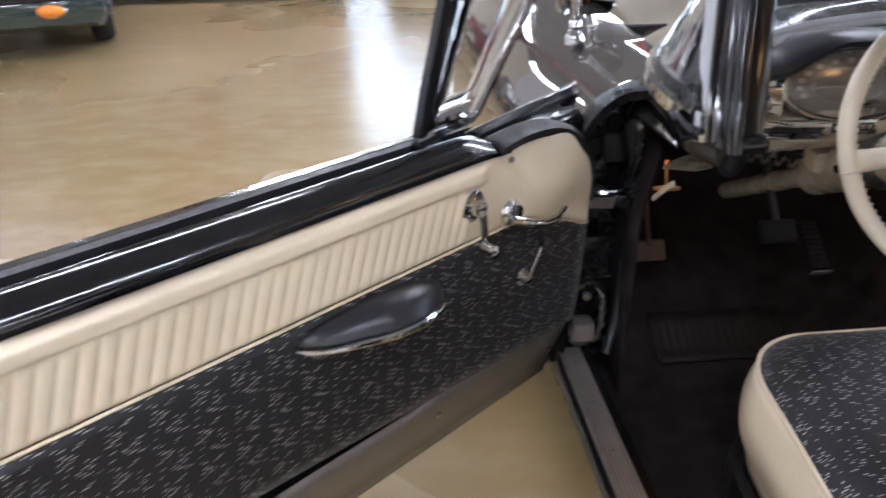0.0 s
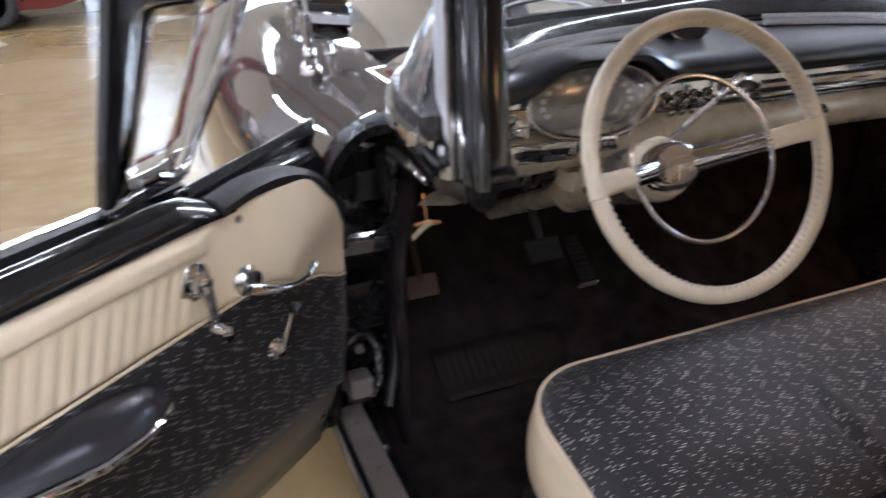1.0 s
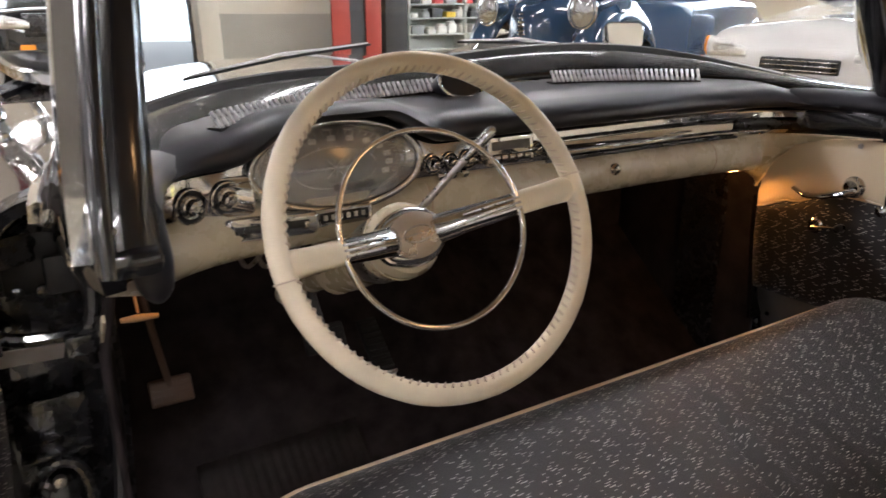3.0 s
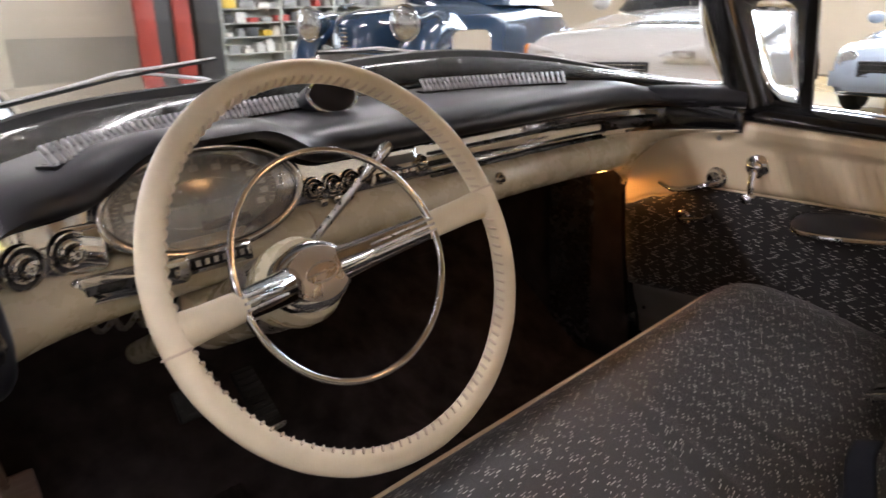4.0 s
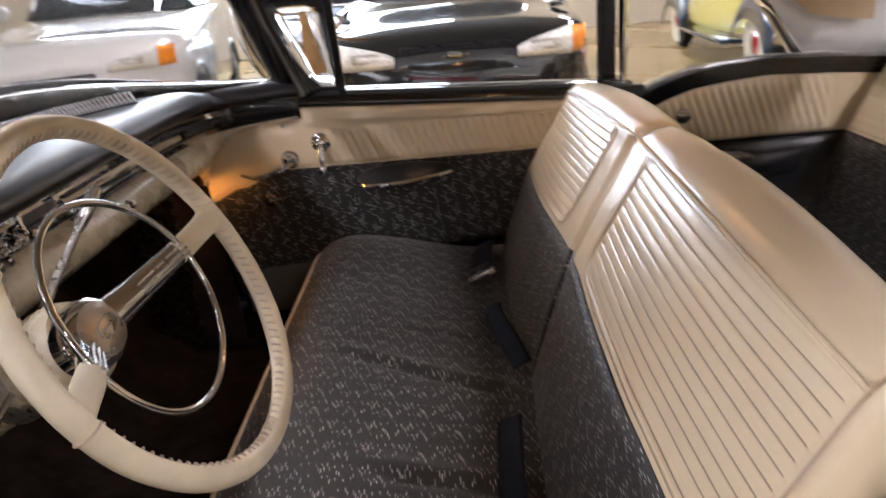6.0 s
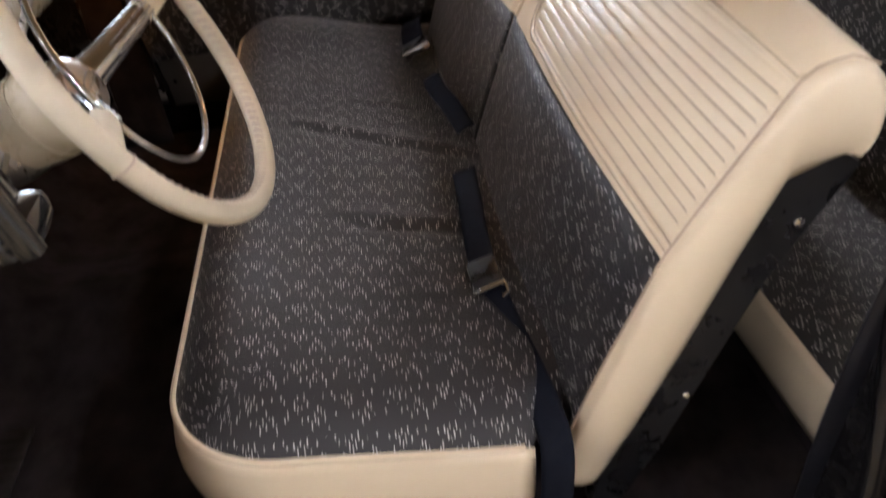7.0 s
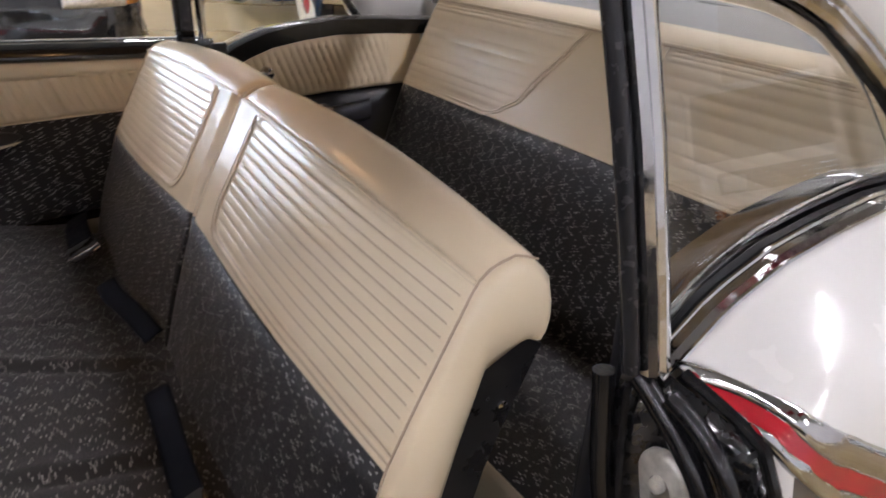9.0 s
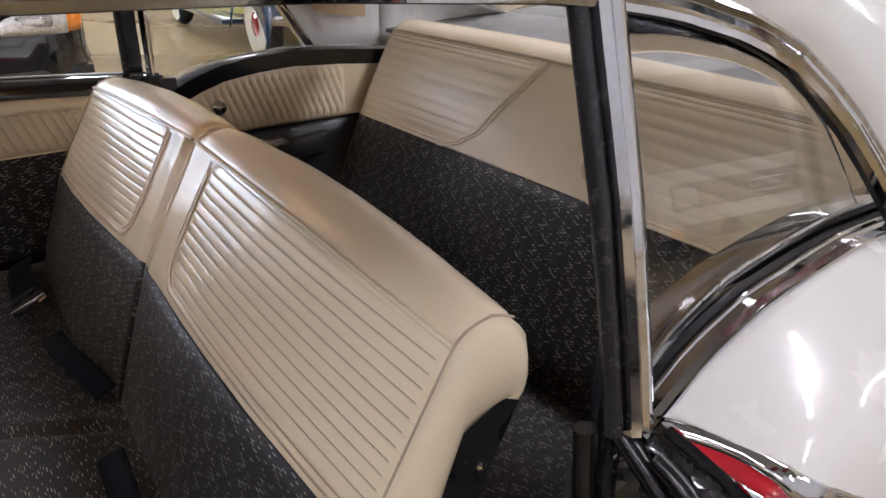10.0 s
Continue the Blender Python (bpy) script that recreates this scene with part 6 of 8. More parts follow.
# ---- steering wheel and column ----
TILT_W = 26.8
axis = Vector((-0.035, -math.cos(radians(TILT_W)), math.sin(radians(TILT_W)))).normalized()
wheel_c = Vector((-0.387, 0.9764, 0.9745))
ux = Vector((1, -0.035, 0)).normalized()
uy = axis.cross(ux).normalized()
WM = Matrix.Translation(wheel_c) @ Matrix((ux, uy, axis)).transposed().to_4x4() @ pose(0, 0, 0, 0, 0, 5.6)
sw = thing("steering_wheel", "two-spoke steering wheel with laced cream leather cover and chrome horn ring", "steering wheel")
sw.matrix_world = WM
RM, RT = 0.2122, 0.0134
rows = []
for i in range(160):
    a = 2 * math.pi * i / 160
    c = Vector((RM * math.cos(a), RM * math.sin(a), 0))
    o = Vector((math.cos(a), math.sin(a), 0))
    row = []
    for j in range(20):
        b = 2 * math.pi * j / 20
        r = RT * (1 + 0.03 * noise.noise(Vector((9 * c.x / 0.2, 9 * c.y / 0.2, b))))
        inner = math.exp(-((math.atan2(math.sin(b - math.pi + 0.5), math.cos(b - math.pi + 0.5))) / 0.16) ** 2)
        r *= 1 - 0.07 * inner
        row.append(c + o * (r * math.cos(b)) + Vector((0, 0, r * math.sin(b))))
    rows.append(row)
rim = part("rim", shape_surf(rows, close_v=True, close_u=True), LEATHER, sw, "cream leather cover laced round the rim")
lace = []
for i in range(112):
    a0 = 2 * math.pi * i / 112
    if abs(math.sin(a0)) < 0.10:
        continue
    pts = []
    for t in np.linspace(-1, 1, 5):
        a = a0 + 0.014 * t
        b = math.pi - 0.42 + 0.42 * t
        r = RT * 1.0 + 0.0012 * (1 - t * t) - 0.0004
        pts.append((math.cos(a) * (RM + r * math.cos(b)), math.sin(a) * (RM + r * math.cos(b)), r * math.sin(b)))
    lace.append(shape_tube(pts, 0.0017, 5))
tagged(part("lacing", shape_join(*lace), STITCH, rim, "tan laced stitching"), kind="stuff")
for a in (0.0, math.pi):
    pts = [(RM * math.cos(a) + RT * 1.03 * math.cos(b) * math.cos(a), 0.017 * math.copysign(1, math.cos(a)), RT * 1.03 * math.sin(b)) for b in np.linspace(0, 2 * math.pi, 25)[:-1]]
    part("cover_seam", shape_tube(pts, 0.0014, 6, True), STITCH, rim)
for s in (1, -1):
    sl = part("spoke_sleeve", shape_tube([(s * (RM - 0.006), 0, -0.002), (s * 0.175, 0, -0.010), (s * 0.145, 0, -0.020), (s * 0.128, 0, -0.027)], [0.0185, 0.0165, 0.0165, 0.016], 16, flat_up=0.72), LEATHER, sw, "cream leather spoke sleeve")
    part("spoke", shape_tube([(s * 0.135, 0, -0.025), (s * 0.10, 0, -0.046), (s * 0.065, 0, -0.070), (s * 0.035, 0, -0.092)], [0.0155, 0.0170, 0.019, 0.022], 16, flat_up=0.7), CHROME, sw, "fluted chrome spoke")
    for k in (-1, 0, 1):
        part("flute", shape_tube([(s * 0.13, 0.007 * k, -0.012), (s * 0.10, 0.007 * k, -0.032), (s * 0.062, 0.007 * k, -0.055)], 0.0016, 6), STEEL, sw)
ringz = []
for i in range(96):
    a = 2 * math.pi * i / 96
    ringz.append((0.1302 * math.cos(a), 0.1302 * math.sin(a), -0.0235 + 0.004 * math.cos(2 * a)))
part("horn_ring", shape_tube(ringz, 0.0042, 10, True), CHROME, sw, "slim chrome horn ring")
hub = part("hub", shape_lathe([(0.050, -0.165), (0.055, -0.140), (0.055, -0.128), (0.049, -0.114), (0.032, -0.106), (0.0, -0.105)], 36), CREAM_PAINT, sw, "cream enamelled hub bell")
part("hub_collar", shape_lathe([(0.049, -0.115), (0.048, -0.103), (0.038, -0.098), (0.0, -0.097)], 32, 1.12, 0.88), CHROME, hub)
part("hub_cap", shape_lathe([(0.045, -0.102), (0.045, -0.093), (0.037, -0.085), (0.022, -0.079), (0.0, -0.076)], 36, 1.12, 0.88), CHROME, hub, "oval chrome hub cap with a plain crest")
part("cap_face", shape_lathe([(0.037, -0.0845), (0.022, -0.0775), (0.0, -0.0745)], 36, 1.12, 0.88), plain("cap_silver", (0.55, 0.48, 0.40), 0.3, 0.8), hub)
part("cap_crest", shape_join(shape_tube([(0.022 * math.cos(a), 0.011 * math.sin(a), -0.0745 - 0.0022 * abs(math.cos(a))) for a in np.linspace(0, 2 * math.pi, 33)[:-1]], 0.0014, 6, True), shape_tube([(-0.034, 0, -0.081), (0, 0, -0.0735), (0.034, 0, -0.081)], 0.0014, 6)), STEEL, hub)
# column along the wheel's axis
colm = thing("steering_column", "cream enamelled steering column with chrome shift lever", "steering column")
back = -axis
P0 = wheel_c + back * 0.148
part("jacket", shape_tube([P0, P0 + back * 0.03, P0 + back * 0.05, P0 + back * 0.14, P0 + back * 0.30, P0 + back * 0.31], [0.056, 0.052, 0.046, 0.046, 0.046, 0.030], 28), CREAM_PAINT, colm)
part("lower_tube", shape_tube([P0 + back * 0.30, P0 + back * 0.74], 0.024, 18), CREAM_PAINT, colm)
part("shift_collar", shape_tube([P0 + back * 0.045, P0 + back * 0.05, P0 + back * 0.085, P0 + back * 0.09], [0.047, 0.051, 0.051, 0.047], 28), STEEL, colm)
tip = Vector((-0.232, 1.097, 1.059))
foot = P0 + back * 0.068 + Vector((0.035, 0, 0.03))
lev = part("shift_lever", shape_tube([foot, foot.lerp(tip, 0.35), foot.lerp(tip, 0.72)], [0.0062, 0.0055, 0.005], 12), STEEL, colm, "slender chrome shift lever")
part("lever_tip", shape_tube([foot.lerp(tip, 0.70), foot.lerp(tip, 0.76), foot.lerp(tip, 0.95), tip, tip + (tip - foot) * 0.02], [0.005, 0.0085, 0.0105, 0.009, 0.004], 14, flat_up=0.8), CHROME, lev)
tl = P0 + back * 0.05
part("signal_lever", shape_tube([tl + Vector((-0.03, 0, 0.0)), tl + Vector((-0.09, -0.012, -0.004)), tl + Vector((-0.12, -0.018, -0.005))], [0.004, 0.004, 0.0075], 10), CHROME, colm)
part("column_bracket", shape_box(0.13, 0.05, 0.05, 0.015, at=P0 + back * 0.235 + Vector((0, 0, 0.025))), CREAM_PAINT, colm)

# ---- front bench ----
bench = thing("front_bench_seat", "split-back front bench in black brocade and cream vinyl", "car seat")
CX, CY0, CY1, CR = 0.70, 0.50, 1.018, 0.13


def corner_map(x, y, hx, hy, r):
    """Pulls a square sheet into one with round corners."""
    dx, dy = abs(x) - (hx - r), abs(y) - (hy - r)
    if dx > 0 and dy > 0:
        m, l = max(dx, dy), math.hypot(dx, dy)
        k = m / l
        return math.copysign(hx - r + dx * k, x), math.copysign(hy - r + dy * k, y)
    return x, y


def edge_z(y):
    return 0.553 + 0.062 * step01(y, 0.52, 1.0)


def near_edges(h, n, fine=0.10, m=7):
    a = [-h + fine * (i / m) ** 1.4 for i in range(m)]
    return a + list(np.linspace(-h + fine, h - fine, n)) + [-v for v in reversed(a)]


cy, hy = (CY0 + CY1) / 2, (CY1 - CY0) / 2
rows = []
for x in near_edges(CX, 92):
    row = []
    for y in near_edges(hy, 22):
        d = min(CX - abs(x), (hy - y) if y > 0 else 1.0)
        px, py = corner_map(x, y, CX, hy, CR if y > 0 else 0.02)
        yy = py + cy
        px *= 1 - 0.10 * step01(0.605 - yy, 0.0, 0.05)
        crown = 0.040 * (1 - math.exp(-d / 0.035)) - 0.012 * step01(0.62 - yy, 0.0, 0.12)
        sag = -0.010 * (math.exp(-((px + 0.37) / 0.20) ** 2) + math.exp(-((px - 0.37) / 0.20) ** 2)) * math.exp(-((yy - 0.72) / 0.16) ** 2)
        crease = 0.0
        for cx, ya, yb, tilt, dep in ((-0.285, 0.52, 0.84, 0.10, 0.011), (-0.02, 0.50, 0.92, 0.32, 0.010), (0.14, 0.55, 0.80, 0.2, 0.003), (-0.47, 0.56, 0.74, -0.15, 0.003)):
            off = px - cx - tilt * (yy - 0.70)
            crease -= dep * math.exp(-(off / 0.008) ** 2) * step01(yy, ya, ya + 0.1) * (1 - step01(yy, yb - 0.1, yb))
            crease += 0.5 * dep * math.exp(-((off - 0.02) / 0.016) ** 2) * step01(yy, ya, ya + 0.1) * (1 - step01(yy, yb - 0.1, yb))
        lump = 0.0018 * noise.noise(Vector((px * 9, yy * 9, 0.3)))
        crown += 0.022 * math.exp(-((px - 0.56) / 0.17) ** 2) * step01(yy, 0.62, 0.85) * (1 - math.exp(-d / 0.05))
        row.append((px, yy, edge_z(yy) + crown + sag + crease + lump))
    rows.append(row)
cushion = part("cushion", shape_surf(rows), FABRIC, bench, "black brocade seat cushion with faint creases", sharp=80)


def outline(off, n=10, start=CY0):
    """The cushion's edge in plan, open at the back."""
    hx, r = CX + off, CR + off
    y1 = CY1 + off
    out = [(-hx, y) for y in np.linspace(start, y1 - r, 14)]
    out += [(-hx + r - r * math.cos(a), y1 - r + r * math.sin(a)) for a in np.linspace(0, math.pi / 2, n + 1)[1:]]
    out += [(x, y1) for x in np.linspace(-hx + r, hx - r, 40)[1:]]
    out += [(hx - r + r * math.sin(a), y1 - r + r * math.cos(a)) for a in np.linspace(0, math.pi / 2, n + 1)[1:]]
    out += [(hx, y) for y in np.linspace(y1 - r, start, 14)[1:]]
    return out


part("cushion_piping", shape_tube([(x, y, edge_z(y) + 0.002) for x, y in outline(0.001, start=0.610)], 0.0042, 8), CREAM_VINYL, bench)


def base_z(y):
    return 0.360 + 0.068 * step01(y, 0.55, 1.02)


rows = []
for k in np.linspace(0, 1, 12):
    off = 0.020 * math.sin(math.pi * min(1, k * 1.15)) - 0.012 * k
    rows.append([(x + 0.004 * noise.noise(Vector((x * 6, y * 6, k * 3))), y, edge_z(y) + (base_z(y) - edge_z(y)) * k) for x, y in outline(off, start=0.598 + 0.045 * k ** 3)])
part("cushion_border", shape_surf(rows), CREAM_VINYL, bench, "cream vinyl side of the cushion", sharp=80, solid=0.003)
frame_path = [Vector((x, y, base_z(y) - 0.022)) for x, y in outline(0.004)]
part("seat_frame", shape_band(frame_path, [(-0.012, -0.024), (0.008, -0.024), (0.014, -0.014), (0.009, -0.006), (0.014, 0.004), (0.010, 0.018), (-0.012, 0.022)]), PLASTIC, bench, "black ribbed seat frame")
part("seat_riser", shape_loft([[(x, y, z) for x, y in [(-0.64, 0.50), (-0.64, 0.94), (0.64, 0.94), (0.64, 0.50)]] for z in (0.27, 0.40)]), CARPET, bench)
tab = part("release_tab", shape_plate(rounded_rect(0.021, 0.020, 0.014), 0.004, 0.0015), CHROME, bench, "small chrome seat release tab")
tab.matrix_world = turned((-1, 0, 0.1), (-0.724, 0.739, 0.392), 90)
hinge = part("backrest_hinge", shape_join(shape_lathe([(0.022, 0), (0.022, 0.006), (0.014, 0.010), (0.012, 0.016), (0.0, 0.017)], 20)), STEEL, bench)
hinge.matrix_world = turned((-1, 0, 0), (-0.712, 0.538, 0.335))
part("hinge_link", shape_tube([(-0.706, 0.60, 0.36), (-0.708, 0.535, 0.35), (-0.70, 0.47, 0.375)], [0.012, 0.016, 0.012], 10, flat=0.4), PLASTIC, bench)


def backrest(side):
    """One half of the split back; side -1 is the driver's."""
    # the section at the outer end, from the foot of the front face over the top to the rear
    FRONT = [(0.562, 0.440), (0.552, 0.477), (0.530, 0.563), (0.503, 0.648), (0.478, 0.717), (0.455, 0.784)]
    UPPER = [(0.455, 0.784), (0.424, 0.842), (0.394, 0.894), (0.362, 0.949), (0.350, 0.970)]
    TOPR = [(0.350, 0.970), (0.332, 0.984), (0.302, 0.989), (0.276, 0.977), (0.259, 0.953), (0.255, 0.926), (0.262, 0.905), (0.272, 0.893)]
    EDGE = [(0.500, 0.420), (0.492, 0.438), (0.462, 0.513), (0.411, 0.656), (0.372, 0.780), (0.340, 0.870)]
    X_OUT, X_IN = 0.662, 0.005

    def lift(t):
        """How much the top rises towards the middle of the car; t 0 outside, 1 inside."""
        return 0.036 * t

    def along(tab_pts, k):
        pts = [Vector((p[0], p[1])) for p in tab_pts]
        seg = [(b - a).length for a, b in zip(pts, pts[1:])]
        want = k * sum(seg)
        for a, b, l in zip(pts, pts[1:], seg):
            if want <= l:
                return a.lerp(b, want / l)
            want -= l
        return pts[-1]

    def spot(tab_pts, k, t, push=0.0, rise=1.0):
        p = along(tab_pts, k)
        e = along(tab_pts, min(1.0, k + 0.02)) - along(tab_pts, max(0.0, k - 0.02))
        nrm = Vector((e.y, -e.x)).normalized()
        x = side * (X_OUT + (X_IN - X_OUT) * t)
        bow = 0.016 * math.sin(math.pi * min(1, max(0, t)))
        q = p + nrm * (push + bow)
        return Vector((x, q.x, q.y + lift(t) * rise))

    top = part("backrest", shape_surf([[spot(FRONT, k, t, 0.004 * math.sin(math.pi * k) + 0.002 * noise.noise(Vector((t * 6, k * 4, side))), k) for k in np.linspace(0, 1, 16)] for t in np.linspace(0.0, 1.0, 42)]), FABRIC, bench, "black brocade and pleated cream vinyl half of the split backrest", sharp=80, solid=0.004)
    # pleated cream panel: twelve level pleats between seams, bordered by two stitched lines
    T0, T1, K0, K1 = 0.006, 0.845, 0.115, 0.985
    ks = list(np.linspace(0, K0, 14)[:-1])
    for q in range(12):
        ks += [K0 + (K1 - K0) * (q + w) / 12 for w in (0.0, 0.05, 0.12, 0.25, 0.5, 0.75, 0.88, 0.95)]
    ks += list(np.linspace(K1, 1.0, 4))
    ts = [0.0, 0.003] + list(np.linspace(T0, T1, 60)) + list(np.linspace(T1, 1.0, 40)[1:])

    def swell(t, k):
        return 0.008 * step01(t, 0.86, 0.98) * (0.4 + 0.6 * k) - 0.010 * step01(t, 0.965, 1.0) + 0.0012 * noise.noise(Vector((t * 7, k * 5, side * 2.0)))

    def inset(t, k):
        """Distance inside the pleated field, in metres, with round inner corners."""
        u, v = (t - T0) / (T1 - T0), (k - K0) / (K1 - K0)
        gx = min(u, 1 - u) * (T1 - T0) * 0.657
        gy = min(v, 1 - v) * 0.87 * 0.232
        r = 0.035 if u > 0.5 else 0.004
        return r - math.hypot(r - gx, r - gy) if (gx < r and gy < r) else min(gx, gy)

    rows = []
    for t in ts:
        row = []
        for k in ks:
            dist = inset(t, k)
            w = ((k - K0) / (K1 - K0) * 12) % 1.0
            w = min(w, 1 - w)
            push = 0.0009 * step01(w, 0.0, 0.17) * step01(dist, 0.0, 0.004)
            push += 0.004 * math.exp(-((dist + 0.010) / 0.005) ** 2) if dist < 0 else 0.0
            row.append(spot(UPPER, k, t, push + swell(t, k), 1.0))
        rows.append(row + [spot(TOPR, 0.05, t, -0.002), spot(TOPR, 0.12, t, -0.006)])
    part("pleated_panel", shape_surf(rows), CREAM_VINYL, top, "cream vinyl panel with level pleats and a piped border", sharp=75)
    for q in range(1, 12):
        k = K0 + (K1 - K0) * q / 12
        span = [t for t in np.linspace(T0, T1, 60) if inset(t, k) > 0.0005]
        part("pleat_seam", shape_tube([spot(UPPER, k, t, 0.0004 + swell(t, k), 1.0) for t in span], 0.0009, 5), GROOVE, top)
    for off in (0.004, 0.016):
        r = 0.035 + off
        te, kr, kb, kt = T1 + off / 0.657, r / 0.232, K0 - off / 0.232, K1 + 0.2 * off / 0.232
        tr = r / 0.657
        line = [(t, kb) for t in np.linspace(0.0, te - tr, 26)]
        line += [(te - tr + tr * math.sin(a), kb + kr * (1 - math.cos(a))) for a in np.linspace(0, math.pi / 2, 10)[1:]]
        line += [(te, k) for k in np.linspace(kb + kr, kt - 0.02, 14)[1:]]
        part("border_stitching", shape_tube([spot(UPPER, min(k, 1.0), t, 0.0014 + (0.004 * math.exp(-((inset(t, k) + 0.010) / 0.005) ** 2)) + swell(t, k), 1.0) for t, k in line], 0.0009, 5), GROOVE, top)
    rows = []
    for t in np.linspace(0.0, 1.0, 50):
        rows.append([spot(TOPR, k, t, 0.0012 * noise.noise(Vector((t * 9, k * 3, 4.0))) - 0.012 * (step01(t, 0.975, 1.0) + step01(0.02 - t, 0.0, 0.02)), 1.0) for k in np.linspace(0, 1, 20)])
    part("top_roll", shape_surf(rows), CREAM_VINYL, top, "smooth cream vinyl roll along the top", sharp=80, solid=0.003)
    part("top_piping", shape_tube([spot(TOPR, 0.0, t, 0.003, 1.0) for t in np.linspace(0, 1, 40)], 0.0028, 8), CREAM_VINYL, top)
    part("top_seam", shape_tube([spot(TOPR, 0.0, t, 0.0045, 1.0) for t in np.linspace(0, 1, 40)], 0.0011, 6), GROOVE, top)
    # ends: a cream bolster outside, a plain one inside
    for t, nm in ((0.0, "outer_bolster"), (1.0, "inner_bolster")):
        full = FRONT[:-1] + UPPER[:-1] + TOPR
        cnt = 46
        rows = []
        for i in range(cnt):
            k = i / (cnt - 1)
            f = along(full, k)
            rise = lift(t) * step01(f.y, 0.44, 0.79)
            if k < 0.74:
                b = along(EDGE, k / 0.74)
            else:
                b = Vector((0.340, 0.870)).lerp(Vector((0.286, 0.892)), step01(k, 0.74, 1.0))
            row = []
            for m in np.linspace(0, 1, 8):
                q = f.lerp(b, m)
                out = 0.016 * math.sin(math.pi * min(1.0, m * 0.97)) ** 0.7 * (1 if t == 0 else 0.25)
                x = side * ((X_OUT + out) if t == 0 else (X_IN - 0.004 + 0.0 * out))
                row.append(Vector((x, q.x, q.y + rise)))
            rows.append(row)
        part(nm, shape_surf(rows), CREAM_VINYL, top, sharp=80, solid=0.003)
    seam = FRONT[1:-1] + UPPER[:-1] + TOPR[:4]
    part("side_piping", shape_tube([spot(seam, k, 0.0, 0.002, step01(k, 0.3, 0.6)) for k in np.linspace(0, 1, 40)], 0.0014, 6), GROOVE, top)
    # dark board behind
    board = [(0.496, 0.420), (0.413, 0.652), (0.344, 0.862), (0.322, 0.886), (0.280, 0.888), (0.262, 0.874), (0.297, 0.807), (0.332, 0.731), (0.364, 0.631), (0.417, 0.459), (0.470, 0.335), (0.490, 0.322), (0.505, 0.35)]
    rings = [[(side * x, y, z + lift((0.66 - x) / 0.655) * step01(z, 0.4, 0.85)) for y, z in board] for x in (0.664, 0.660, 0.40, 0.20, 0.008)]
    part("back_board", shape_loft(rings), PLASTIC, top, "black backrest shell")
    for y, z in ((0.312, 0.812), (0.395, 0.56)):
        part("screw", shape_lathe([(0.0065, 0), (0.006, 0.0025), (0.0, 0.004)], 12), CHROME, top).matrix_world = turned((side, 0, 0), (side * 0.664, y, z))


backrest(-1)
backrest(1)


# ---- lap belts on the front bench ----
def lap_belt(pts, width, label, buckle_at=None, ups=None):
    belt = thing("seat_belt", label, "seat belt", "lap belts")
    path = smooth_path(pts, 8)
    fr = frames_along(path)
    rows = []
    for i, (p, s, u) in enumerate(fr):
        k = i / (len(fr) - 1)
        up = Vector(lerp_up(ups, k)) if ups else Vector((0, 0, 1))
        t = (path[min(i + 1, len(path) - 1)] - path[max(i - 1, 0)]).normalized()
        side = t.cross(up).normalized()
        nrm = side.cross(t).normalized()
        rows.append([p + side * (width * a) + nrm * (0.002 * (1 - (2 * a) ** 2)) for a in np.linspace(-0.5, 0.5, 7)])
    part("webbing", shape_surf(rows), BELT, belt, solid=0.0022)
    if buckle_at is not None:
        i = int(buckle_at * (len(fr) - 1))
        p, s, u = fr[i]
        up = Vector(lerp_up(ups, buckle_at)) if ups else Vector((0, 0, 1))
        t = (path[min(i + 1, len(path) - 1)] - path[max(i - 1, 0)]).normalized()
        side = t.cross(up).normalized()
        nrm = side.cross(t).normalized()
        m = Matrix.Translation(p + nrm * 0.008) @ Matrix((side, t, nrm)).transposed().to_4x4()
        bk = part("buckle", shape_box(width * 1.12, 0.055, 0.016, 0.005), PLASTIC, belt, "black buckle with a chrome edge")
        bk.matrix_world = m
        part("buckle_edge", shape_box(width * 1.25, 0.007, 0.012, 0.002, at=(0, 0.030, 0.002)), CHROME, bk)
        part("buckle_hook", shape_tube([(-width * 0.6, 0.032, 0.004), (-width * 0.6, 0.05, 0.006), (-width * 0.35, 0.055, 0.006)], 0.003, 6), CHROME, bk)
    return belt


def lerp_up(ups, k):
    a = [Vector(u) for u in ups]
    f = k * (len(a) - 1)
    i = min(int(f), len(a) - 2)
    return a[i].lerp(a[i + 1], f - i)


lap_belt([(-0.185, 0.588, 0.632), (-0.255, 0.592, 0.625), (-0.34, 0.598, 0.612), (-0.42, 0.600, 0.600), (-0.50, 0.592, 0.588), (-0.60, 0.578, 0.575), (-0.685, 0.572, 0.565), (-0.722, 0.575, 0.53), (-0.728, 0.580, 0.42), (-0.722, 0.590, 0.255)], 0.040,
         "black webbing lap belt lying over the seat side", 0.35, [(0, 0.35, 1), (0, 0.45, 1), (0, 0.3, 1), (-0.2, 0.1, 1), (-1, 0, 0.5), (-1, 0, 0)])
lap_belt([(0.02, 0.548, 0.598), (0.08, 0.566, 0.620), (0.145, 0.586, 0.633), (0.195, 0.590, 0.637)], 0.038, "short black webbing belt end tucked in the seat crease", None, [(0, 0.4, 1), (0, 0.4, 1)])
lap_belt([(0.69, 0.575, 0.585), (0.58, 0.590, 0.608), (0.45, 0.598, 0.622), (0.345, 0.600, 0.630)], 0.054, "black webbing lap belt on the passenger side", 0.93, [(0, 0.4, 1), (0, 0.4, 1)])

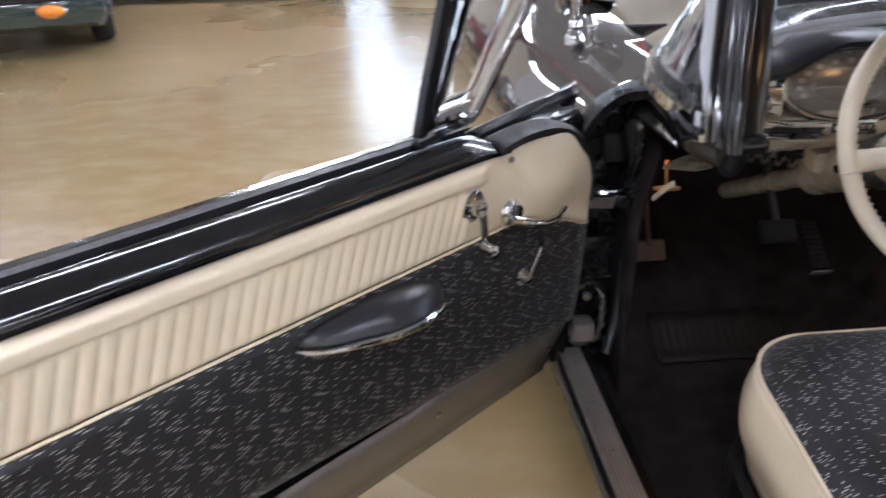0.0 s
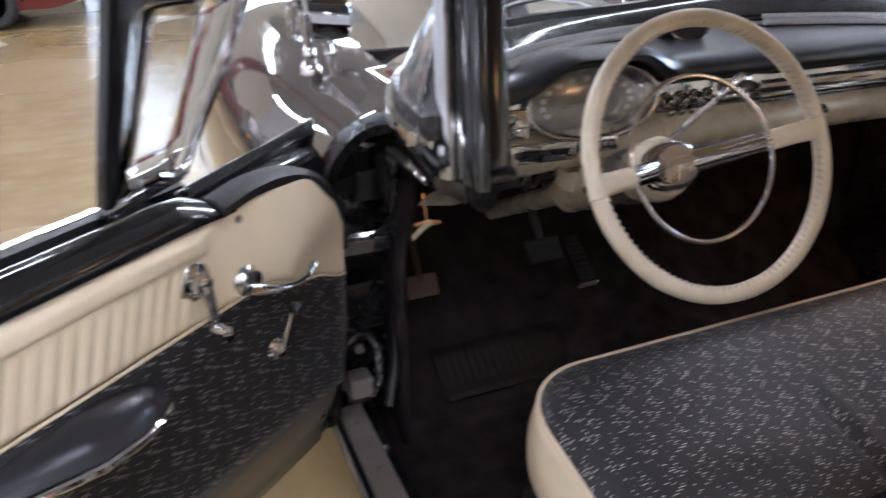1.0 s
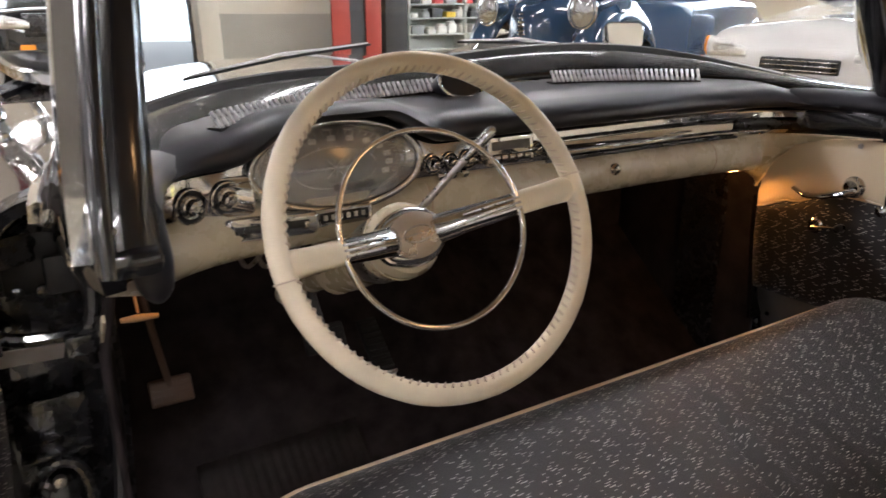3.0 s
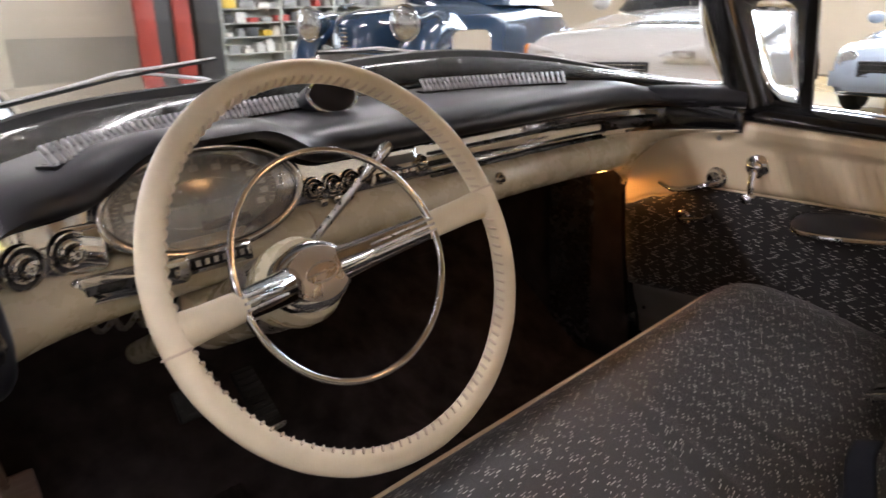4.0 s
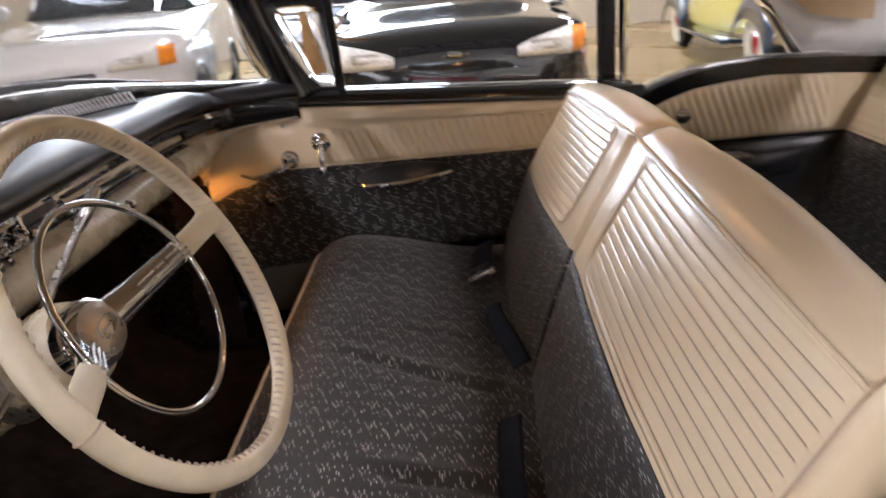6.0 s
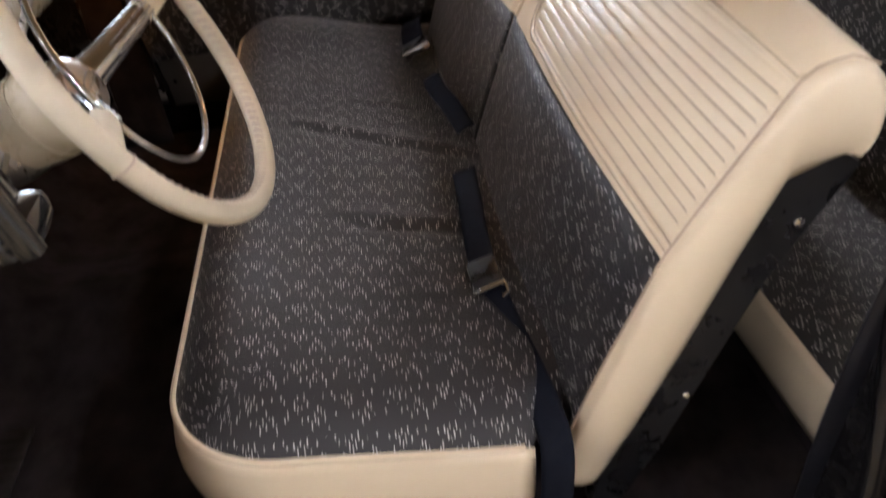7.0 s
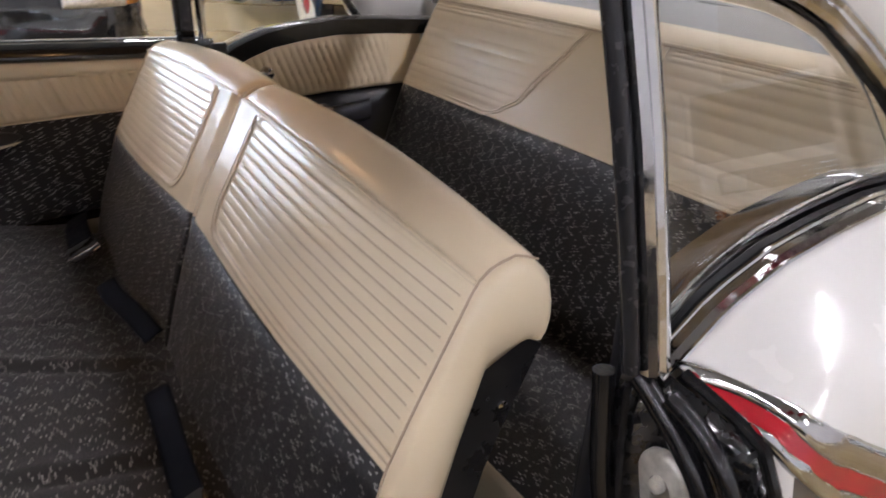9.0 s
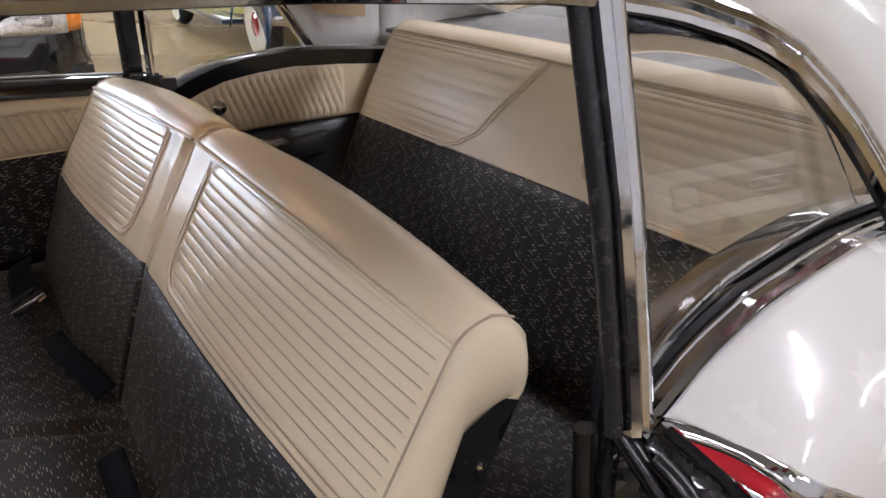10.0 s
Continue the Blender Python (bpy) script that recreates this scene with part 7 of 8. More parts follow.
# ---- rear seat ----
rear = thing("rear_seat", "rear bench in black brocade with pleated cream vinyl back", "car seat")
RX = 0.672
LOW = [(-0.20, 0.45), (-0.235, 0.56), (-0.285, 0.70), (-0.33, 0.823)]
UPP = [(-0.33, 0.823), (-0.36, 0.88), (-0.40, 0.955), (-0.435, 1.020), (-0.452, 1.045)]
TOPP = [(-0.452, 1.045), (-0.468, 1.062), (-0.495, 1.070), (-0.53, 1.062), (-0.56, 1.03)]


def on_line(pts, k):
    f = k * (len(pts) - 1)
    i = min(int(f), len(pts) - 2)
    return Vector(pts[i]).lerp(Vector(pts[i + 1]), f - i)


def rear_spot(pts, k, x, push=0.0):
    p = on_line(pts, k)
    e = on_line(pts, min(1, k + 0.05)) - on_line(pts, max(0, k - 0.05))
    nrm = Vector((e.y, -e.x)).normalized()
    end = step01(abs(x), RX - 0.04, RX)
    q = p + nrm * (push + 0.012 * math.cos(x * 2.2) - 0.02 * end)
    return Vector((x, q.x, q.y))


XR = list(np.linspace(-RX, RX, 150))
part("lower_back", shape_surf([[rear_spot(LOW, k, x, 0.006 * math.sin(math.pi * k)) for k in np.linspace(0, 1, 12)] for x in XR[::3]]), FABRIC, rear, "black brocade lower backrest", sharp=80, solid=0.004)
rows = []
for x in XR:
    row = []
    for j in range(97):
        k = j / 96
        push = 0.0
        for c in (-0.40, 0.40):
            inner = 0.155 - 0.12 * step01(k, 0.1, 0.9) if c > 0 else 0.205
            gx, gy = min(abs(x) - inner, 0.655 - abs(x)) if x * c > 0 else -0.1, min(k - 0.07, 1.0 - k + 0.02) * 0.252
            r = 0.045
            dist = r - math.hypot(r - gx, r - gy) if (gx < r and gy < r) else min(gx, gy)
            inside = step01(dist, 0.0, 0.016)
            push += inside * 0.0026 * abs(math.sin(math.pi * 11 * (k - 0.07) / 0.93)) ** 0.45
        row.append(rear_spot(UPP, k, x, push))
    rows.append(row)
part("pleated_back", shape_surf(rows), CREAM_VINYL, rear, "cream vinyl upper backrest with two pleated panels", sharp=75, solid=0.003)
part("top_roll", shape_surf([[rear_spot(TOPP, k, x) for k in np.linspace(0, 1, 12)] for x in XR[::3]]), CREAM_VINYL, rear, sharp=80, solid=0.003)
def inner_edge(k, sd):
    """Inner border of a pleated field: slanting on the passenger's side, upright behind the driver."""
    return (0.155 - 0.12 * step01(k, 0.1, 0.9) if sd > 0 else 0.205) + 0.05 * (1 - step01(k, 0.05, 0.24))


for sd in (1, -1):
    for q in range(1, 11):
        k = 0.07 + 0.93 * q / 11
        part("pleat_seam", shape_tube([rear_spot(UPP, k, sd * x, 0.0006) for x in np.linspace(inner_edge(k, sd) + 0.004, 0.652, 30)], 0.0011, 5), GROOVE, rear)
    for off in (0.008, 0.022):
        line = [(x, 0.065 - off / 0.252) for x in np.linspace(0.655, 0.235, 16)]
        line += [(inner_edge(k, sd) - off, k) for k in np.linspace(0.075, 1.0, 26)]
        part("border_piping", shape_tube(smooth_path([rear_spot(UPP, max(0.0, k), sd * x, 0.002) for x, k in line], 2), 0.0030, 6), CREAM_VINYL, rear)
        part("border_stitching", shape_tube(smooth_path([rear_spot(UPP, max(0.0, k), sd * (x + 0.004), 0.0022) for x, k in line], 2), 0.0010, 5), GROOVE, rear)
part("top_seam", shape_tube([rear_spot(TOPP, 0.0, x, 0.0035) + Vector((0, 0.003, -0.004)) for x in XR[::3]], 0.0016, 6), GROOVE, rear)
part("top_piping", shape_tube([rear_spot(TOPP, 0.0, x, 0.002) for x in XR[::3]], 0.0038, 8), CREAM_VINYL, rear)
rows = []
for x in near_edges(RX, 40, 0.08):
    row = []
    for y in near_edges(0.20, 14, 0.08):
        d = min(RX - abs(x), 0.20 - y)
        px, py = corner_map(x, y, RX, 0.20, 0.02)
        row.append((px, py - 0.045, 0.455 + 0.025 * (1 - math.exp(-d / 0.03)) + 0.02 * (py / 0.2) + 0.0015 * noise.noise(Vector((px * 8, py * 8, 1)))))
    rows.append(row)
part("rear_cushion", shape_surf(rows), FABRIC, rear, "black brocade rear cushion", sharp=80, solid=0.004)


def rear_edge(off):
    return [(-RX - 0.3 * off, y) for y in np.linspace(-0.24, 0.13, 8)] + [(x, 0.155 + off) for x in np.linspace(-RX + 0.012, RX - 0.012, 24)] + [(RX + 0.3 * off, y) for y in np.linspace(0.13, -0.24, 8)]


part("rear_border", shape_surf([[(x, y, 0.469 + 0.09 * y - 0.143 * k) for x, y in rear_edge(0.012 * math.sin(math.pi * k) - 0.015 * k)] for k in np.linspace(0, 1, 8)]), CREAM_VINYL, rear, "cream vinyl front of the rear cushion", sharp=80, solid=0.003)
part("rear_base", shape_box(1.24, 0.36, 0.10, 0.01, at=(0, -0.06, 0.32)), CARPET, rear)

# ---- the other vehicles of the showroom; each is laid out with x ahead, y to its left ----
def paint(name, color, rough=0.16):
    return plain(name, color, rough, vary=0.03, scale=2.0, coat=1.0, rough_vary=0.04)


TYRE = plain("tyre_rubber", (0.02, 0.02, 0.021), 0.7, vary=0.2, scale=20)
WHITEWALL = plain("cream_whitewall", (0.72, 0.66, 0.52), 0.5)
DARK_GLASS = plain("tinted_car_glass", (0.012, 0.014, 0.016), 0.05, coat=1.0, rough_vary=0.02)
PALE_CHROME = CHROME


def mirrored(pts):
    return [(y, z) for y, z in pts] + [(-y, z) for y, z in reversed(pts) if abs(y) > 1e-6]


def soft_table(x, table):
    """Value at x on a curve through (x, value) pairs."""
    if x <= table[0][0]:
        return table[0][1]
    for i in range(len(table) - 1):
        (a, va), (b, vb) = table[i], table[i + 1]
        if x <= b:
            t = (x - a) / (b - a)
            sl = (vb - va) / (b - a)
            s0 = 0.5 * (sl + (va - table[i - 1][1]) / (a - table[i - 1][0])) if i > 0 else sl
            s1 = 0.5 * (sl + (table[i + 2][1] - vb) / (table[i + 2][0] - b)) if i + 2 < len(table) else sl
            h = b - a
            return va * (1 + 2 * t) * (1 - t) ** 2 + s0 * h * t * (1 - t) ** 2 + vb * t * t * (3 - 2 * t) + s1 * h * t * t * (t - 1)
    return table[-1][1]


def station(w, zb, zs, zt, crown=0.6):
    """A body section: half width, sill, shoulder and top."""
    half = [(0.0, zt), (w * 0.45, zt - 0.012), (w * crown + w * 0.12, zt - 0.035), (w * 0.93, zs), (w * 0.985, zs - 0.07), (w, (zs + zb) / 2), (w * 0.985, zb + 0.10), (w * 0.93, zb)]
    half = [(p.x, p.y) for p in smooth_path([(y, z, 0) for y, z in half], 3)]
    return half + [(-y, z) for y, z in reversed(half[1:])]


def road_wheel(root, x, side, y, r, wide, wall, cap, spin=0.0):
    w = part("wheel", shape_lathe([(r * 0.62, -wide / 2), (r * 0.86, -wide / 2 - 0.006), (r * 0.97, -wide * 0.36), (r, 0.0), (r * 0.97, wide * 0.36), (r * 0.86, wide / 2 + 0.006), (r * 0.62, wide / 2)], 36), TYRE, root)
    w.matrix_local = turned((0, side, 0), (x, side * y, r))
    if wall:
        part("whitewall", shape_lathe([(r * 0.86, wide / 2 + 0.008), (r * 0.64, wide / 2 + 0.004)], 36), wall, w)
    part("rim", shape_lathe([(r * 0.63, wide / 2), (r * 0.55, wide / 2 - 0.025), (r * 0.40, wide / 2 - 0.01), (r * 0.30, wide / 2 + 0.015), (r * 0.12, wide / 2 + 0.03), (0.0, wide / 2 + 0.032)], 30), cap, w)


def place(root, x, y, heading):
    root.matrix_world = pose(x, y, 0, 0, 0, heading)


def modern_car(label, spot_xy, heading, skin, length=4.6, width=1.8, hood=0.80, belt=0.92, roof=1.36, nose=0.62, lamp_z=0.62, lamp="slant", amber=True, grille=(0.5, 0.10, 0.52), cabin=(1.25, 3.4), open_top=False, emblem=False):
    root = thing("parked_car", label, "car", "parked cars")
    w = width / 2
    L = length
    tab_w = [(0, 0.70), (0.03, 0.80), (0.10, 0.89), (0.35, 0.97), (0.9, 1.0), (L - 1.0, 1.0), (L - 0.3, 0.95), (L, 0.82)]
    tab_t = [(0, nose - 0.10), (0.04, nose - 0.01), (0.14, nose + 0.055), (0.4, hood - 0.055), (0.9, hood), (cabin[0], belt - 0.02), (cabin[1], belt), (L - 0.5, belt - 0.02), (L - 0.1, belt - 0.08), (L, belt - 0.2)]
    rings = []
    for s in [0, 0.02, 0.05, 0.08, 0.12, 0.17, 0.22] + list(np.linspace(0.3, L - 0.6, 28)) + [L - 0.35, L - 0.22, L - 0.12, L - 0.05, L]:
        zt = soft_table(s, tab_t)
        ww = w * soft_table(s, tab_w)
        zb = 0.30 - 0.08 * step01(s, 0.0, 0.3) + 0.06 * step01(s, L - 0.3, L)
        rings.append([(-s, y, z) for y, z in station(ww, zb, zt - 0.06 - 0.03 * step01(s, 0.3, 1.0), zt)])
    part("body", shape_loft(rings), skin, root, sharp=50)
    part("bumper", shape_loft([[(x, y * w, z) for x, z in ((0.035 - 0.12 * abs(y) ** 3, 0.34), (0.05 - 0.13 * abs(y) ** 3, 0.42), (0.03 - 0.12 * abs(y) ** 3, 0.50), (-0.06 - 0.12 * abs(y) ** 3, 0.50), (-0.06 - 0.12 * abs(y) ** 3, 0.34))] for y in np.linspace(-0.93, 0.93, 15)]), skin, root)
    gw, gh, gz = grille
    gr = part("grille", shape_box(0.05, gw * 2, gh * 2, 0.02, at=(-0.030 if emblem else -0.005, 0, gz)), MATTE_BLACK if emblem else PLASTIC, root)
    for k in range(0 if emblem else 3):
        part("grille_bar", shape_box(0.02, gw * 1.9, 0.008, 0.002, at=(0.018, 0, gz - gh * 0.6 + k * gh * 0.6)), DARK_STEEL if skin is not WHITE_CAR else CHROME, gr)
    if emblem:
        part("emblem", shape_tube(smooth_path([(0.03, -0.09, gz - 0.004), (0.032, -0.03, gz + 0.014), (0.032, 0.03, gz + 0.006), (0.03, 0.09, gz + 0.012)], 5), [0.006] * 4 + [0.020] * 8 + [0.006] * 4, 8), CHROME, gr)
    for sd in (1, -1):
        if lamp == "round":
            hl = part("headlight", shape_lathe([(0.085, 0.0), (0.10, 0.0), (0.102, 0.03), (0.088, 0.05)], 24), CHROME, root)
            hl.matrix_local = turned((1, 0, 0.05), (-0.10, sd * w * 0.74, lamp_z))
            part("lens", shape_ball(0.088, 0.088, 0.03, 20, 6, low=0), LENS, hl).location = (0, 0, 0.03)
        else:
            out = [(-0.02, 0.30), (-0.01, 0.42), (-0.05, 0.60), (-0.10, 0.74)]
            rows = []
            for k in range(9):
                t = k / 8
                y = w * (0.43 + 0.38 * t)
                x = 0.040 - 0.07 * t ** 2
                h0, h1 = lamp_z - 0.075 + 0.01 * (1 - t), lamp_z - 0.01 + 0.105 * t ** 0.7
                rows.append([(x, sd * y, h0), (x + 0.022, sd * y, (h0 * 2 + h1) / 3), (x + 0.020, sd * y, (h0 + 2 * h1) / 3), (x - 0.012, sd * y, h1)])
            part("headlight", shape_surf(rows), LAMP_BRIGHT, root, "clear wedge-shaped headlight", solid=0.02)
            part("reflector", shape_box(0.02, 0.19, 0.062, 0.02, 3, at=(0.050, sd * w * 0.62, lamp_z + 0.002)), STEEL, root)
            part("bulb_lens", shape_box(0.012, 0.12, 0.034, 0.012, 3, at=(0.060, sd * w * 0.61, lamp_z + 0.002)), LAMP_BRIGHT, root)
        if amber == "low":
            part("marker_lamp", shape_box(0.05, 0.17, 0.10, 0.012, at=(0.045, sd * 0.44, 0.61)), AMBER, root, "square amber bumper lamp")
        elif amber == "bumper":
            lp = part("marker_lamp", shape_ball(0.03, 0.12, 0.055, 20, 10, at=(0.030, sd * 0.38, 0.425)), AMBER, root, "oval amber bumper lamp")
            part("lamp_bezel", shape_tube([(0.028, sd * 0.38 + 0.126 * math.cos(a), 0.425 + 0.060 * math.sin(a)) for a in np.linspace(0, 2 * math.pi, 33)[:-1]], 0.008, 6, True), CHROME, lp)
        elif amber:
            rows = []
            for k in range(6):
                t = k / 5
                y = w * (0.81 + 0.115 * t)
                x = -0.035 - 0.13 * t ** 1.3
                rows.append([(x, sd * y, lamp_z - 0.07), (x + 0.02, sd * y, lamp_z - 0.03), (x + 0.02, sd * y, lamp_z + 0.05), (x, sd * y, lamp_z + 0.09)])
            part("marker_lamp", shape_surf(rows), AMBER, root, "amber corner lamp", solid=0.02)
        for x in (-0.85, -(L - 0.95)):
            road_wheel(root, x, sd, w - 0.10, 0.315, 0.20, None, ALLOY)
            part("wheel_arch", shape_tube([(x + 0.365 * math.cos(a), sd * (w + 0.0), 0.315 + 0.365 * math.sin(a)) for a in np.linspace(0, math.pi, 17)], 0.02, 6), PLASTIC, root)
        part("door_mirror", shape_ball(0.07, 0.10, 0.07, 14, 8, at=(-cabin[0] - 0.45, sd * (w + 0.06), belt + 0.06)), skin, root)
        part("door_seam", shape_tube([(-cabin[0] - 0.25, sd * (w + 0.001), 0.3), (-cabin[0] - 0.25, sd * (w + 0.001), 0.6), (-cabin[0] - 0.3, sd * w * 0.985, belt - 0.1)], 0.004, 5), PLASTIC, root)
    c0, c1 = cabin
    def plan(f, z, sx0, sx1, sw):
        return [(-(c0 + sx0) - (c1 - sx1 - c0 - sx0) * (1 - math.cos(a)) / 2, sw * w * math.copysign(abs(math.sin(a)) ** 0.35, math.sin(a)), z) for a in np.linspace(0, 2 * math.pi, 33)[:-1]]
    if not open_top:
        part("glasshouse", shape_loft([plan(0, belt - 0.03, 0, 0, 0.90), plan(0, belt + 0.15, 0.22, 0.12, 0.84), plan(0, roof - 0.04, 0.62, 0.42, 0.72)]), DARK_GLASS, root)
        part("roof", shape_loft([plan(0, roof - 0.05, 0.60, 0.40, 0.735), plan(0, roof - 0.015, 0.66, 0.46, 0.70), plan(0, roof, 0.85, 0.65, 0.55)]), skin, root)
    else:
        part("windscreen", shape_surf([[(-c0 - 0.02 - 0.45 * k, y * w, belt - 0.03 + 0.36 * k) for y in np.linspace(-0.8, 0.8, 7)] for k in np.linspace(0, 1, 4)]), DARK_GLASS, root, solid=0.01)
    place(root, *spot_xy, heading)
    return root


def vintage_car(label, spot_xy, heading, body_skin, fender_skin, wall, cap, lamp_gap=0.55, lamp_z=0.88, big=1.0):
    root = thing("vintage_car", label, "car", "vintage cars")
    L = 4.7
    rings = []
    for s, w, zb, zs, zt in ((0.0, 0.16, 0.45, 0.80, 0.95), (0.15, 0.26, 0.40, 0.92, 1.05), (0.6, 0.38, 0.38, 1.0, 1.10), (1.2, 0.50, 0.36, 1.02, 1.13), (1.65, 0.68, 0.34, 1.04, 1.16), (2.6, 0.80, 0.32, 1.06, 1.16), (3.4, 0.78, 0.32, 1.02, 1.12), (4.1, 0.62, 0.34, 0.86, 0.96), (4.6, 0.35, 0.36, 0.60, 0.70)):
        rings.append([(-s, y, z) for y, z in station(w, zb, zs, zt)])
    part("body", shape_loft(rings), body_skin, root, sharp=60)
    roofs = []
    for z, x0, x1, w in ((1.10, 1.62, 3.75, 0.74), (1.30, 1.80, 3.55, 0.68), (1.50, 1.98, 3.25, 0.60), (1.58, 2.15, 3.05, 0.50), (1.61, 2.4, 2.8, 0.30)):
        roofs.append([(-(x0 + x1) / 2 + (x1 - x0) / 2 * math.copysign(abs(math.cos(a)) ** 0.6, math.cos(a)), w * math.copysign(abs(math.sin(a)) ** 0.6, math.sin(a)), z) for a in np.linspace(0, 2 * math.pi, 29)[:-1]])
    part("cabin", shape_loft(roofs), body_skin, root)
    for sd in (1, -1):
        part("side_window", shape_box(0.75, 0.03, 0.26, 0.02, at=(-2.55, sd * 0.70, 1.30)), DARK_GLASS, root).rotation_euler = (radians(sd * 14), 0, 0)
        for x0, hgt in ((-0.62, 0.78 + 0.5 * (big - 1)), (-3.75, 0.74)):
            rows = []
            for k in np.linspace(0, 1, 17):
                a = math.pi * (0.02 + 0.90 * k)
                cx, cz, r = x0, 0.34, 0.50
                px, pz = cx + r * 1.10 * math.cos(a), cz + r * (hgt - 0.30) / 0.5 * math.sin(a) ** 0.8 + 0.02
                row = []
                for m in np.linspace(0, 1, 9):
                    y = 0.48 + 0.40 * m
                    row.append((px * 1.0 + 0.0, sd * y, pz - 0.10 * (2 * m - 1) ** 4 - 0.16 * step01(m, 0.82, 1.0) + 0.03 * math.sin(math.pi * m)))
                rows.append(row)
            part("fender", shape_surf(rows), fender_skin, root, "swelling pontoon fender", solid=0.02)
            road_wheel(root, x0, sd, 0.70, 0.35, 0.17, wall, cap)
        hl = part("headlight", shape_lathe([(0.0, -0.20), (0.06, -0.17), (0.105, -0.06), (0.115, 0.0), (0.118, 0.012), (0.105, 0.02)], 26), fender_skin, root, "round headlight with a chrome rim")
        hl.matrix_local = turned((1, sd * 0.05, 0.0), (-0.18, sd * lamp_gap, lamp_z)) @ Matrix.Scale(big, 4)
        part("headlight_rim", shape_tube([(0.112 * math.cos(a), 0.112 * math.sin(a), 0.012) for a in np.linspace(0, 2 * math.pi, 33)[:-1]], 0.010, 8, True), CHROME, hl)
        part("lens", shape_ball(0.105, 0.105, 0.035, 22, 6, at=(0, 0, 0.012), low=0), LAMP_CLEAR, hl)
        part("running_board", shape_box(1.7, 0.24, 0.05, 0.015, at=(-2.15, sd * 0.80, 0.30)), fender_skin, root)
    gr = part("grille", shape_loft([[(0.02 - 0.10 * abs(z - 0.7) , 0, z), (-0.06, 0.13, z), (-0.12, 0.17, z), (-0.12, -0.17, z), (-0.06, -0.13, z)] for z in (0.44, 0.6, 0.8, 0.95)]), PLASTIC, root)
    for k in range(14):
        z = 0.45 + 0.036 * k
        part("grille_bar", shape_tube([(-0.10, 0.165, z), (-0.045, 0.125, z), (0.028 - 0.10 * abs(z - 0.7), 0, z), (-0.045, -0.125, z), (-0.10, -0.165, z)], 0.007, 6), CHROME, gr)
    part("bumper", shape_tube(smooth_path([(-0.05, 0.82, 0.45), (0.14, 0.5, 0.46), (0.20, 0, 0.46), (0.14, -0.5, 0.46), (-0.05, -0.82, 0.45)], 6), 0.035, 10, flat=0.5, flat_up=1.4), CHROME, root)
    for y in (0.3, -0.3):
        part("bumper_guard", shape_tube([(0.20, y, 0.34), (0.22, y, 0.46), (0.20, y, 0.60)], [0.02, 0.03, 0.02], 10), CHROME, root)
    part("hood_ornament", shape_tube([(-0.10, 0, 1.06), (0.0, 0, 1.10), (-0.25, 0, 1.125)], [0.012, 0.018, 0.006], 8), CHROME, root)
    root.matrix_world = pose(*spot_xy, 0, 0, 0, heading) @ Matrix.Diagonal((1.0 + 0.2 * (big - 1), 1.0 + 0.2 * (big - 1), 1.0 + 0.5 * (big - 1), 1.0))
    return root


LAMP_BRIGHT = plain("bright_headlight_glass", (0.78, 0.78, 0.75), 0.15, 0.2, vary=0.25, scale=50, coat=1.0)
LAMP_CLEAR = plain("clear_headlight_glass", (0.50, 0.50, 0.48), 0.14, 0.75, vary=0.3, scale=40, coat=1.0)
WHITE_CAR = paint("pearl_white_paint", (0.62, 0.61, 0.585))
PICKUP_WHITE = paint("pickup_white_paint", (0.84, 0.83, 0.80))
BLACK_CAR = paint("deep_black_paint", (0.008, 0.008, 0.009), 0.1)
NAVY = paint("navy_blue_paint", (0.016, 0.040, 0.080), 0.12)
SILVER = paint("silver_blue_paint", (0.34, 0.42, 0.52))
YELLOW = paint("pale_yellow_paint", (0.80, 0.70, 0.22))
GREEN = paint("dark_green_paint", (0.015, 0.03, 0.025))
RED_RIM = paint("red_wheel_paint", (0.45, 0.02, 0.02))
MAROON = paint("maroon_paint", (0.14, 0.012, 0.016))

modern_car("glossy black sports coupe with amber corner lamps parked facing the row", (3.62, 0.60), 180, BLACK_CAR, hood=1.02, nose=0.87, lamp_z=0.775, grille=(0.36, 0.075, 0.745), emblem=True, belt=1.12, roof=1.46, width=1.86)
modern_car("pearl white saloon with clear headlights and amber marker", (4.5, 3.75), 190, WHITE_CAR, hood=1.08, nose=0.82, lamp_z=0.84, grille=(0.32, 0.06, 0.72), belt=1.22, roof=1.62, width=2.0, cabin=(1.7, 3.7))
modern_car("silver-blue open roadster parked behind the white saloon", (7.6, 2.25), 178, SILVER, hood=0.86, nose=0.66, lamp="round", lamp_z=0.62, amber=False, open_top=True, belt=0.95, width=1.7)
vintage_car("dark blue vintage coupe with round chrome headlights and whitewall tyres", (3.85, 6.55), 193, NAVY, NAVY, WHITEWALL, CHROME, lamp_gap=0.60, lamp_z=0.95, big=1.35)
vintage_car("pale yellow vintage car with dark fenders and whitewall tyres", (5.2, -3.0), 176, YELLOW, NAVY, WHITEWALL, RED_RIM)
modern_car("dark green classic saloon with amber turn lamps and chrome grille", (-4.55, 6.75), 292, GREEN, hood=0.86, nose=0.70, lamp="round", lamp_z=0.66, grille=(0.5, 0.09, 0.58), belt=0.95, amber="bumper")
modern_car("black off-road car with twin amber lamps near the door", (-0.18, 10.5), 272, BLACK_CAR, hood=1.15, nose=1.02, lamp_z=0.92, amber="low", grille=(0.45, 0.14, 0.88), belt=1.22, roof=1.7, length=4.2)
modern_car("maroon classic saloon parked along the front wall", (-6.35, 11.2), 180, MAROON, hood=1.0, nose=0.82, lamp="round", lamp_z=0.72, belt=1.08, roof=1.56, amber=False)
